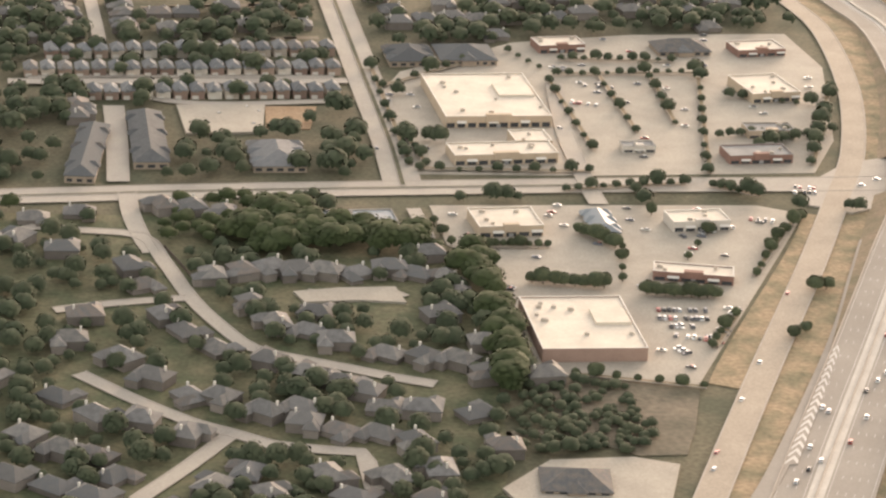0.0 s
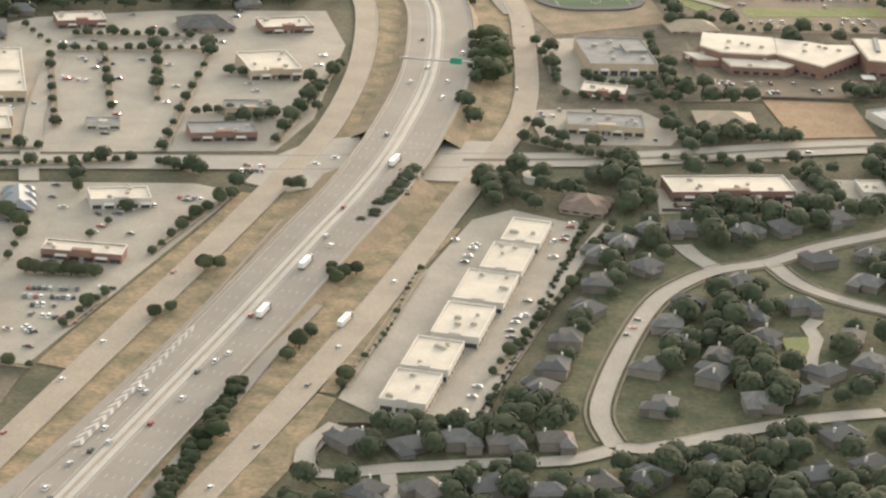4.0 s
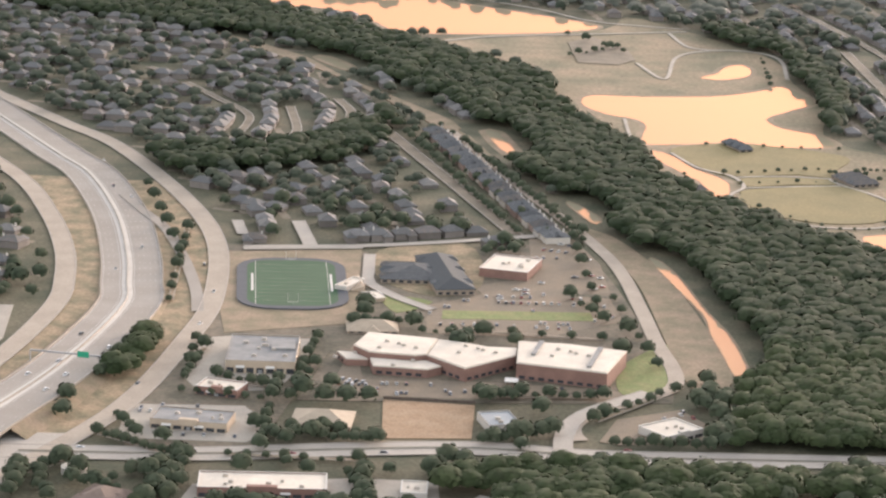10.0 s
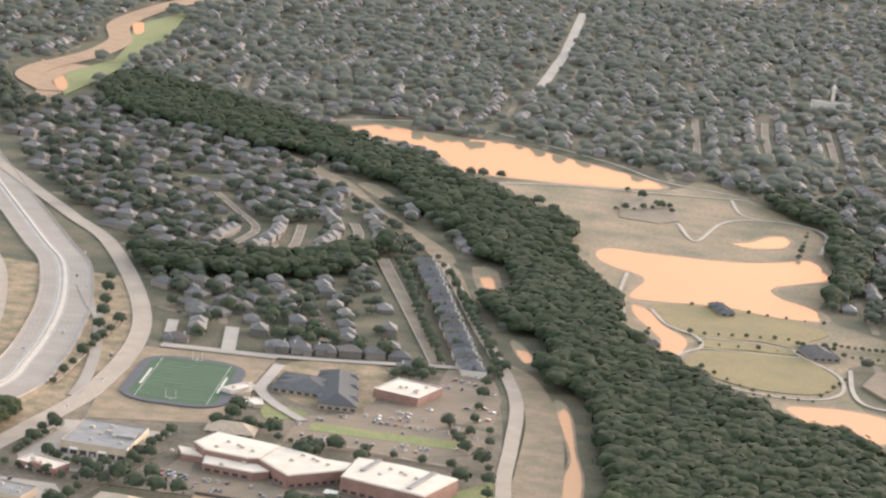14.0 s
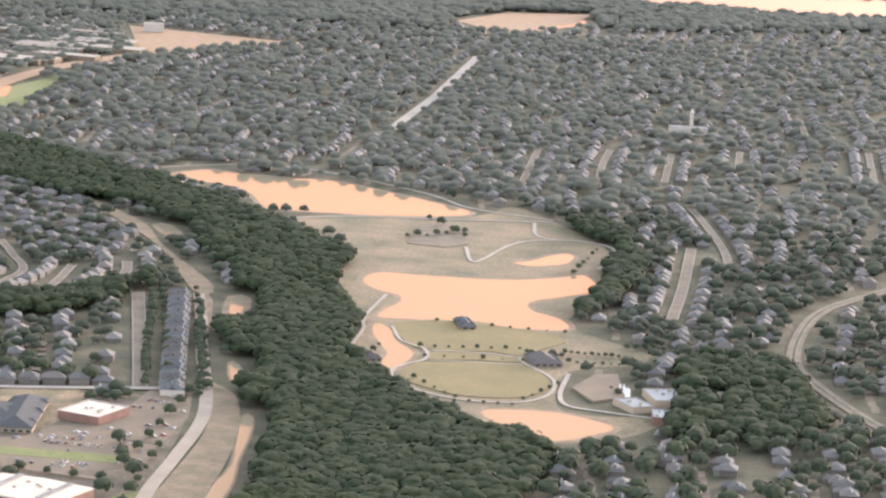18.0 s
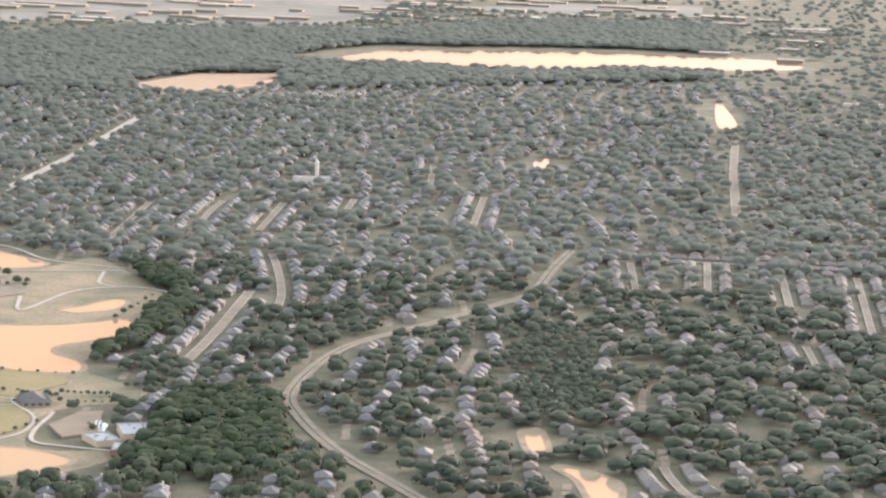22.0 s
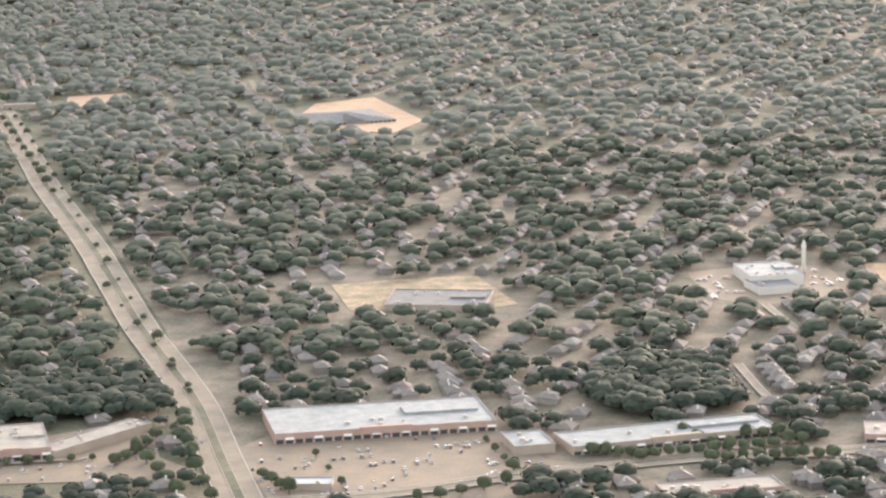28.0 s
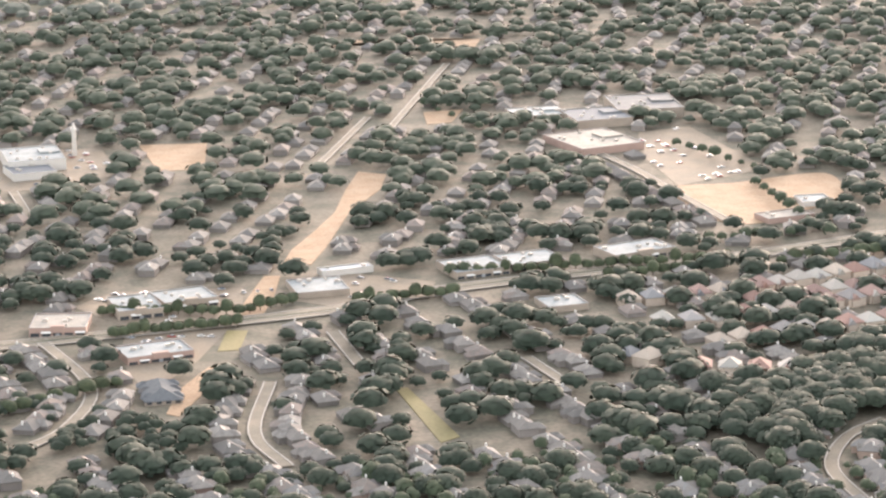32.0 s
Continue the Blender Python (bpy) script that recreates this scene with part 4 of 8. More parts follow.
# ---- residential streets ----
street([(-62, 1373), (-28, 1366), (-16, 1331), (-2, 1281), (12, 1246), (27, 1219), (50, 1206), (70, 1197), (90, 1187), (108, 1180)], 9)
street([(-4, 1281), (-39, 1272), (-66, 1262)], 8)
street([(-51, 1186), (-23, 1155), (2, 1132), (17, 1123), (33, 1112), (55, 1107), (71, 1105), (75, 1068)], 9)
street([(17, 1123), (-2, 1088), (-22, 1055)], 9)
street([(53, 1292), (74, 1285), (94, 1295), (100, 1287)], 9)
street([(-37, 1435), (-34, 1400), (-28, 1366), (-22, 1342)], 11)
street([(-103, 1358), (-82, 1376), (-62, 1373)], 9)
street([(-98, 1640), (-67, 1626), (-7, 1592), (81, 1602)], 8)
street([(-101, 1634), (-51, 1642), (80, 1650)], 7)
street([(-72, 1813), (-65, 1747), (-62, 1715)], 9)
street([(-49, 1583), (-45, 1521), (-42, 1449)], 14)
street([(-4, 1586), (-1, 1544)], 8)
street([(15, 1588), (17, 1541)], 8)
street([(113, 1416), (116, 1392), (118, 1371)], 8)
street([(213, 1429), (211, 1461), (209, 1550), (213, 1649)], 12)
street([(483, 1109), (495, 1107), (537, 1127), (578, 1144), (609, 1152)], 8)
street([(481, 1106), (460, 1094), (423, 1089), (388, 1083), (354, 1076), (351, 1099), (365, 1126)], 8)
street([(384, 1079), (385, 1047)], 7)
street([(425, 1135), (435, 1170), (456, 1230), (487, 1320), (514, 1387)], 8)
street([(599, 1261), (593, 1251), (594, 1237), (588, 1218), (584, 1196), (586, 1178)], 6)
street([(677, 1389), (681, 1356)], 7)
street([(743, 1502), (741, 1562), (752, 1606), (788, 1653)], 10)
street([(592, 1947), (596, 1898), (600, 1869), (622, 1837), (646, 1812)], 7)
street([(503, 1946), (585, 1965)], 6)
street([(531, 2033), (549, 1961)], 9)
street([(487, 2026), (497, 1986)], 7)
street([(367, 2528), (405, 2465), (444, 2394), (444, 2300)], 8)
street([(510, 2484), (528, 2427), (530, 2348)], 8)
street([(567, 2356), (632, 2181), (694, 2012)], 10)
street([(503, 1950), (598, 1974), (724, 2031)], 7)
street([(473, 2443), (491, 2346), (486, 2305)], 7)
street([(323, 2591), (346, 2569)], 7)
street([(202, 3295), (246, 3284)], 8)
street([(817, 3160), (788, 3343), (774, 3466)], 7)
street([(879, 3240), (847, 3481)], 7)
street([(942, 3390), (921, 3551)], 7)
street([(1019, 2449), (1004, 2605), (976, 2834)], 9)
street([(935, 3080), (963, 2994), (1009, 2833), (1030, 2726)], 7)
street([(1051, 2346), (1092, 2341), (1136, 2349)], 9)
street([(947, 3928), (984, 3719)], 7)
street([(1071, 3637), (1108, 3351)], 7)
street([(737, 3125), (694, 3420)], 7)
street([(223, 3049), (330, 3124), (424, 3129)], 7)
street([(1319, 3170), (1351, 2974)], 8)
street([(1401, 3201), (1423, 2993)], 8)
street([(1486, 3154), (1511, 2944)], 9)
street([(1567, 3164), (1604, 2776)], 8)
street([(1608, 3228), (1627, 2982)], 7)
street([(1667, 3066), (1696, 2694)], 8)
street([(1542, 2729), (1561, 2617)], 7)
street([(1156, 3189), (1194, 3062)], 7)
street([(1267, 3198), (1424, 3207), (1611, 3229)], 7)
street([(1472, 2184), (1482, 2147), (1502, 2096), (1525, 2092)], 8)
street([(1699, 2237), (1707, 2130)], 7)
street([(1747, 2238), (1752, 2129)], 7)
street([(1626, 2115), (1671, 2129)], 6)
street([(1667, 3028), (1721, 2490)], 8)
street([(1759, 3029), (1797, 2647)], 8)
street([(1817, 2520), (1834, 2318)], 8)
street([(1919, 2362), (1925, 2266), (1934, 2146)], 9)
street([(2020, 2287), (2024, 2169)], 7)
street([(1834, 2037), (1841, 2154)], 8)
street([(1988, 4543), (2035, 4274)], 8)
street([(2033, 3907), (2065, 3524)], 8)
street([(2624, 1794), (2641, 1684), (2620, 1613), (2593, 1580)], 8)
street([(2795, 1759), (2796, 1683)], 9)
street([(2740, 1665), (2715, 1573), (2721, 1511)], 8)
street([(2449, 1609), (2461, 1525), (2467, 1472)], 9)
street([(3042, 1498), (3012, 1476), (2985, 1430), (2981, 1376)], 8)
street([(2891, 1671), (2898, 1615)], 8)
street([(3091, 2224), (3102, 2143), (3107, 2051), (3114, 1947)], 7)
street([(2585, 2024), (2585, 1926), (2599, 1921)], 7)
street([(2647, 2211), (2650, 2129)], 7)
street([(2978, 1688), (2984, 1623)], 8)
street([(2955, 2402), (2876, 2221)], 6)
street([(3076, 2624), (2962, 2350)], 6)
MAIN_EAST = [(2222, 1730), (2310, 1739), (2394, 1765), (2440, 1773), (2505, 1785), (2594, 1787), (2692, 1795), (2816, 1810), (2872, 1833), (2965, 1848), (3083, 1859), (3200, 1887), (3686, 2003)]
road("road", MAIN_EAST, 17, M["concrete_old"], "divided concrete road past the shops")
planter(smooth_line(MAIN_EAST, 12.0), None, 4.5, "ground")
sheet("running_track", stadium(548, 1860, 74, 130, 8, 26), M["track"], "dark running track around the sports field", code=4, category="running track")
field = sheet("sports_field", stadium(548, 1860, 60, 116, 8, 16), M["turf"], "green sports field with white lines", code=4, category="sports field")
lv, lf = [], []
ct, st = math.cos(radians(8)), math.sin(radians(8))


def mark(x0, y0, x1, y1):
    o = len(lv)
    lv.extend([(548 + a * ct - b * st, 1860 + a * st + b * ct, level[0] + 0.03) for a, b in ((x0, y0), (x1, y0), (x1, y1), (x0, y1))])
    lf.append((o, o + 1, o + 2, o + 3))


for i in range(-5, 6):
    mark(-24, i * 9.1 - 0.08, 24, i * 9.1 + 0.08)
for sx in (-1, 1):
    mark(sx * 24.4 - 0.15, -55, sx * 24.4 + 0.15, 55)
    mark(sx * 26.5 - 0.8, -22, sx * 26.5 + 0.8, 22)
build("field_lines", lv, lf, M["line"], field, "white painted field lines", kind="stuff")
for sy in (-1, 1):
    e = empty("goal_posts", 548 - sy * 55 * st, 1860 + sy * 55 * ct, 0, 8, "white metal goal posts on the sports field", "goal posts", "goal posts")
    part("post", Shape().box(-0.1, -0.1, -0.2, 0.1, 0.1, 3), M["cloud_white"], e)
    part("crossbar", Shape().box(-3.5, -0.1, 3, 3.5, 0.1, 3.2), M["cloud_white"], e)
    for sx in (-1, 1):
        part("upright", Shape().box(sx * 3.4 - 0.1, -0.1, 3.2, sx * 3.4 + 0.1, 0.1, 9), M["cloud_white"], e)

# ---- hedge beside the ramp, forecourt of the house by the frontage road, a bright lawn ----
woods([(325, 1171), (324, 1149), (299, 1048), (290, 1044), (294, 1072), (312, 1142)], 0.8)
lot([(128, 1070), (151, 1099), (187, 1103), (206, 1096), (195, 1051), (168, 1035), (136, 1049)], "pale forecourt round the low building")
grass([(577, 1236), (590, 1238), (585, 1214), (577, 1217)], "green", "bright green garden lawn")

# ---- far bare strip of earth that winds along the upper creek, its meadow and pools ----
strip = smooth_line([(54, 2941), (1, 3012), (-13, 3091), (-7, 3167), (-3, 3252), (-17, 3378), (-66, 3527), (-75, 3769), (-47, 3967), (-17, 4126), (44, 4226), (125, 4327)], 20)
sheet("meadow", [(-48, 3521), (-38, 3729), (39, 3369), (69, 3036), (74, 2923), (23, 3076), (30, 3219), (-1, 3372)], M["green"], "green meadow beside the upper creek", code=4)
level[0] += 0.02
vs, fs = ribbon_shape(strip, 15, level[0])
build("bare_bank", vs, fs, M["dirt"], label="bare pale earth strip winding along the creek", category="ground", kind="structure")
claim_line(strip, 20, 4)
for ring in ([(33, 3005), (31, 3042), (57, 2985), (62, 2950)], [(-52, 3530), (-47, 3556), (-15, 3461), (-20, 3446)]):
    sheet("water", ring, M["water"], "small creek pool in the green meadow", code=3, grow=30, smooth=8, category="water")
lot([(1690, 3640), (1963, 3680), (1945, 3860), (1696, 3850)], "pale campus car park")
lot([(47, 1291), (69, 1297), (97, 1300), (101, 1279), (79, 1281), (52, 1277)], "pale turning place of the short street")
lot([(2287, 1722), (2405, 1712), (2427, 1644), (2383, 1623), (2282, 1649)], "concrete lot round three small shops")
road("road", ((-112, 1624), (-10, 1633), (88, 1642)), 9, M["concrete"], "pale concrete street between the rows of narrow houses")
lot([(-13, 1586), (38, 1590), (36, 1539), (-7, 1534)], "pale concrete lot beside the apartments")

# ---- kinds of things ----
M["rust_roof"] = material("rust_red_tiles", (0.30, 0.14, 0.10), 0.85, vary=0.12, size=4)
M["blue_canvas"] = material("teal_pool_water", (0.10, 0.40, 0.40), 0.45, vary=0.05, spec=0.2)
M["pool_water"] = material("pale_pool_water", (0.26, 0.36, 0.38), 0.3, vary=0.08, size=8)
M["green_sign"] = material("green_sign_sheet", (0.02, 0.30, 0.17), 0.5, vary=0.05)
M["fence"] = material("weathered_fence_boards", (0.13, 0.10, 0.08), 0.9, vary=0.2, size=3)
M["brown_roof"] = material("faded_brown_shingles", (0.215, 0.158, 0.126), 0.9, vary=0.12, size=4)
M["tan_roof"] = material("tan_shingles", (0.42, 0.34, 0.25), 0.9, vary=0.1, size=4)
M["garage"] = material("pale_garage_door", (0.58, 0.54, 0.48), 0.7, vary=0.06)
M["roof_vent"] = material("pale_roof_machines", (0.46, 0.41, 0.35), 0.6, 0.2, vary=0.1)
CAR_PAINT = [material("car_paint_" + n, c, 0.3, 0.2, vary=0.03, spec=0.5) for n, c in
             (("white", (0.75, 0.75, 0.74)), ("silver", (0.45, 0.46, 0.47)), ("black", (0.03, 0.03, 0.035)), ("red", (0.28, 0.035, 0.03)), ("grey", (0.15, 0.15, 0.16)))]
rng = np.random.default_rng(7)


def shop(x, y, l, d, turn, h, wall, roof, label, front=0):
    """A flat-roofed building: walls, a roof slab behind a raised parapet with coping, machines on the roof, and a glazed front."""
    far = y > 2600
    if x > 1300 and roof == "white_roof":
        roof = "cool_roof" if x > 2450 and wall != "brick" else "pale_roof"
    if x > 1300:
        roof = ("cool_roof" if y < 1950 else "dull_roof") if roof == "grey_roof" else roof
        wall = {"brick": "pink_brick", "tan_wall": "hall_wall"}.get(wall, wall)
    h += (int(x) % 9) * 0.06
    claim(np.array([(a * math.cos(radians(turn)) - b * math.sin(radians(turn)) + x, a * math.sin(radians(turn)) + b * math.cos(radians(turn)) + y)
                    for a, b in ((-l / 2, -d / 2), (l / 2, -d / 2), (l / 2, d / 2), (-l / 2, d / 2))]), 2, 4)
    e = empty("shop_building", x, y, 0, turn, label, "building")
    part("wall", Shape().box(-l / 2, -d / 2, -0.5, l / 2, d / 2, h - 0.9), M[wall], e)
    top = part("roof", Shape().box(-l / 2 + 0.45, -d / 2 + 0.45, h - 0.9, l / 2 - 0.45, d / 2 - 0.45, h - 0.55), M[roof], e)
    p = Shape()
    for a, b, c, f in ((-l / 2, -d / 2, l / 2, -d / 2 + 0.4), (-l / 2, d / 2 - 0.4, l / 2, d / 2), (-l / 2, -d / 2 + 0.4, -l / 2 + 0.4, d / 2 - 0.4), (l / 2 - 0.4, -d / 2 + 0.4, l / 2, d / 2 - 0.4)):
        p.box(a, b, h - 0.9, c, f, h)
    rim = part("parapet", p, M[wall], e)
    c = Shape()
    for a, b, w, f in ((-l / 2, -d / 2, l / 2, -d / 2 + 0.5), (-l / 2, d / 2 - 0.5, l / 2, d / 2), (-l / 2, -d / 2 + 0.5, -l / 2 + 0.5, d / 2 - 0.5), (l / 2 - 0.5, -d / 2 + 0.5, l / 2, d / 2 - 0.5)):
        c.box(a - 0.06, b - 0.06, h, w + 0.06, f + 0.06, h + 0.12)
    part("coping", c, M["cloud_white" if roof == "white_roof" else "grey_roof"], rim)
    r = random.Random(int(x * 7 + y))
    for _ in range(0 if far else min(8, int(l * d / 260) + 1)):
        a, b, s = r.uniform(-l / 2 + 3, l / 2 - 3), r.uniform(-d / 2 + 3, d / 2 - 3), r.uniform(0.8, 1.6)
        m = Shape().box(a - s, b - s * 0.7, h - 0.55, a + s, b + s * 0.7, h + 0.45 + s * 0.3)
        m.box(a - s * 0.6, b - s * 0.4, h + 0.45 + s * 0.3, a + s * 0.2, b + s * 0.4, h + 0.7 + s * 0.3)
        part("roof_machine", m, M["roof_vent"], top, "pale roof machine")
    if l > 40 and d > 30:
        part("upper_roof", Shape().box(l * 0.12, -d * 0.05, h - 0.6, l * 0.46, d * 0.22, h + 0.9), M[roof], e)
    if front:
        n = max(3, int(l / 6))
        step = l / n
        for i in range(n):
            a = -l / 2 + step * i
            if front == 1 and i % 3 == 1:
                part("awning", Shape().add([(a + .4, -d / 2, h * .62), (a + step - .4, -d / 2, h * .62), (a + step - .4, -d / 2 - 1.4, h * .5), (a + .4, -d / 2 - 1.4, h * .5),
                                            (a + .4, -d / 2, h * .56), (a + step - .4, -d / 2, h * .56), (a + step - .4, -d / 2 - 1.4, h * .45), (a + .4, -d / 2 - 1.4, h * .45)],
                                           [(0, 3, 2, 1), (4, 5, 6, 7), (2, 3, 7, 6), (3, 0, 4, 7), (1, 2, 6, 5)]), M["cloud_white"], e)
            part("window", Shape().box(a + 0.8, -d / 2 - 0.06, 0.6, a + step - 0.8, -d / 2 + 0.1, h * 0.45), M["glass"], e)
        part("door", Shape().box(-1.2, -d / 2 - 0.12, 0, 1.2, -d / 2 - 0.06, 2.4), M["steel"], e)
        # a raised entrance block breaks the roofline
        if "school" not in label and "hall" not in label:
            part("entrance", Shape().box(-l * 0.12, -d / 2 - 0.8, h * 0.5, l * 0.12, -d / 2 + 2.5, h + 1.1), M[wall], e)
        if front == 2:
            m = max(3, int(d / 6))
            for i in range(m):
                b = -d / 2 + d / m * i
                part("side_window", Shape().box(l / 2 - 0.1, b + 1, 0.8, l / 2 + 0.06, b + d / m - 1, 2.6), M["glass"], e)
    return e


def hall(x, y, l, d, turn, h, label):
    """A large building under hipped roofs, with a cross wing, gable and chimney."""
    claim(np.array([(a * math.cos(radians(turn)) - b * math.sin(radians(turn)) + x, a * math.sin(radians(turn)) + b * math.cos(radians(turn)) + y)
                    for a, b in ((-l / 2, -d / 2), (l / 2, -d / 2), (l / 2, d / 2), (-l / 2, d / 2))]), 2, 4)
    e = empty("hall", x, y, 0, turn, label, "building")
    w = Shape().box(-l / 2, -d / 2, -0.5, l / 2, d / 2, h * 0.55)
    part("wall", w, M["hall_wall"], e)
    mat = M["tan_roof"] if "tan" in label else M["brown_roof"] if "brown" in label else M["metal_roof"] if "blue" in label else M["slate"] if "apartment" in label or "dark" in label else M["shingle"]
    part("roof", Shape().hip(-l / 2 - 0.6, -d / 2 - 0.6, l / 2 + 0.6, d / 2 + 0.6, h * 0.55, min(min(l, d) * 0.17 + 1.5, 5.5)), mat, e)
    long = l >= d
    if long:
        part("cross_roof", Shape().hip(-l * 0.15, -d / 2 - 2.5, l * 0.15, 0, h * 0.55 + 0.2, l * 0.04 + 1.6), mat, e)
        part("cross_wall", Shape().box(-l * 0.13, -d / 2 - 2, -0.4, l * 0.13, -d / 2, h * 0.55), M["hall_wall"], e)
    else:
        for s in (-0.3, 0.05, 0.35):
            part("cross_roof", Shape().hip(-l / 2 - 1.6, d * s - 3, l / 2 + 1.6, d * s + 3, h * 0.55 + 0.2, 2.4), mat, e)
    n = max(2, int(l / 5))
    for i in range(n):
        a = -l / 2 + l / n * i
        part("window", Shape().box(a + 1.2, -d / 2 - 0.06, 0.9, a + l / n - 1.2, -d / 2 + 0.1, min(2.6, h * 0.45)), M["glass"], e)
    return e


def house_meshes(v):
    """Nine plans of a suburban house, front to -y, under several crossing roofs: shapes of its parts."""
    r = random.Random(v)
    w, d, h = r.uniform(14.5, 17), r.uniform(10.5, 12.5), (3.0, 5.0, 5.2, 3.1, 4.8, 3.0, 4.4, 4.9, 4.2)[v]
    gw, side = r.uniform(6.2, 7.0), 1 if v % 2 else -1
    gx0, gx1 = (w / 2 - gw, w / 2) if side > 0 else (-w / 2, -w / 2 + gw)
    bx0, bx1 = (-w / 2 + 1, w * 0.05) if side > 0 else (-w * 0.05, w / 2 - 1)
    back, low = r.uniform(3.2, 5.0), h * 0.86
    wall = Shape().box(-w / 2, -d / 2, -0.3, w / 2, d / 2, h)
    wing = Shape().box(gx0, -d / 2 - 4.5, -0.3, gx1, -d / 2, low)
    rear = Shape().box(bx0, d / 2, -0.3, bx1, d / 2 + back, low)
    pitch = r.uniform(0.34, 0.42)
    roof = Shape().hip(-w / 2 - .5, -d / 2 - .5, w / 2 + .5, d / 2 + .5, h, d * pitch)
    wing_roof = Shape().hip(gx0 - .45, -d / 2 - 5.0, gx1 + .45, 1.5, low, gw * 0.46)
    rear_roof = Shape().hip(bx0 - .4, -0.5, bx1 + .4, d / 2 + back + .4, low, (bx1 - bx0) * 0.42)
    gable_x = -side * w * 0.16
    gh = 1.7 + 0.25 * (v % 3)
    dormer = Shape().gable(gable_x - gh, -d / 2 - 1.2, gable_x + gh, 0.5, h - 0.2, gh * 1.15)
    dormer.gable(gable_x - side * 3.4 - 1.1, -d / 2 - 0.8, gable_x - side * 3.4 + 1.1, 0, h - 0.1, 1.7)
    y0 = -d / 2 - 1.28
    face = Shape().add([(gable_x - gh + .2, y0, h - .18), (gable_x + gh - .2, y0, h - .18), (gable_x, y0, h - .3 + gh * 1.1), (gable_x - gh + .2, y0 + .12, h - .18), (gable_x + gh - .2, y0 + .12, h - .18), (gable_x, y0 + .12, h - .3 + gh * 1.1)],
                       [(0, 1, 2), (5, 4, 3), (0, 3, 4, 1), (1, 4, 5, 2), (2, 5, 3, 0)])
    bay = Shape().box(gable_x - gh + .25, -d / 2 - 1.15, -0.3, gable_x + gh - .25, -d / 2, h - .2)
    chim = Shape().box(-side * (w / 2 - 3) - .36, 1.2, h * .5, -side * (w / 2 - 3) + .36, 1.9, h + d * pitch + 0.3)
    gar = Shape().box(gx0 + .7, -d / 2 - 4.58, 0, gx1 - .7, -d / 2 - 4.45, 2.3)
    door = Shape().box(gable_x - .55, -d / 2 - 1.22, 0, gable_x + .55, -d / 2 - 1.1, 2.1)
    wins = [Shape().box(gable_x - side * s - .8, -d / 2 - .07, .9, gable_x - side * s + .8, -d / 2 + .05, 2.3) for s in (2.9, 4.6)]
    drive = Shape().box(gx0 + .4, -d / 2 - 12.5, -.2, gx1 - .4, -d / 2 - 4.5, .16)
    return w, d, h, dict(wall=wall, wing=wing, rear_wing=rear, bay=bay, roof=roof, wing_roof=wing_roof, rear_roof=rear_roof, dormer=dormer, gable_front=face, chimney=chim, garage_door=gar, door=door, driveway=drive), wins


HOUSE_WORDS = ("grey-shingled brick house with hipped roof and garage", "two-storey brick house with dark hipped roof", "two-storey house with grey-brown shingles and white chimney",
               "low brick house with hipped roofs and driveway", "two-storey tan brick house with front gable", "low house with dark shingles and pale garage door",
               "large brick house with charcoal hipped roofs and gables", "large two-storey house with dark slate-coloured roofs", "large stone-fronted house with dark crossing roofs")
HOUSES = []
for v in range(9):
    w, d, h, shapes, wins = house_meshes(v)
    e = empty("house", -4000 - v * 40, 800, 0, 0, HOUSE_WORDS[v], "house", "suburban houses")
    made = {}
    tiles = "slate" if v > 5 else "shingle_warm" if v > 2 else "shingle"
    under = {"garage_door": "wing", "dormer": "roof", "gable_front": "roof", "bay": "wall", "door": "wall"}
    for nm, mt in (("wall", "house_wall"), ("wing", "house_wall"), ("rear_wing", "house_wall"), ("bay", "house_wall"), ("roof", tiles), ("wing_roof", tiles), ("rear_roof", tiles), ("dormer", tiles),
                   ("gable_front", "house_wall"), ("chimney", "cloud_white"), ("garage_door", "garage"), ("door", "steel"), ("driveway", "lot")):
        made[nm] = part(nm, shapes[nm], M[mt], made[under[nm]] if nm in under else e)
    for s in wins:
        part("window", s, M["glass"], made["wall"])
    HOUSES.append((e, w, d, h))
used_house = set()


def house(x, y, turn, v, size=1.0):
    e, w, d, h = HOUSES[v]
    m = at(x, y, 0, turn)
    if v not in used_house:
        used_house.add(v)
        e.matrix_basis = m
    else:
        copy_thing(e, m).scale = (size, size, 0.5 + size * 0.5)


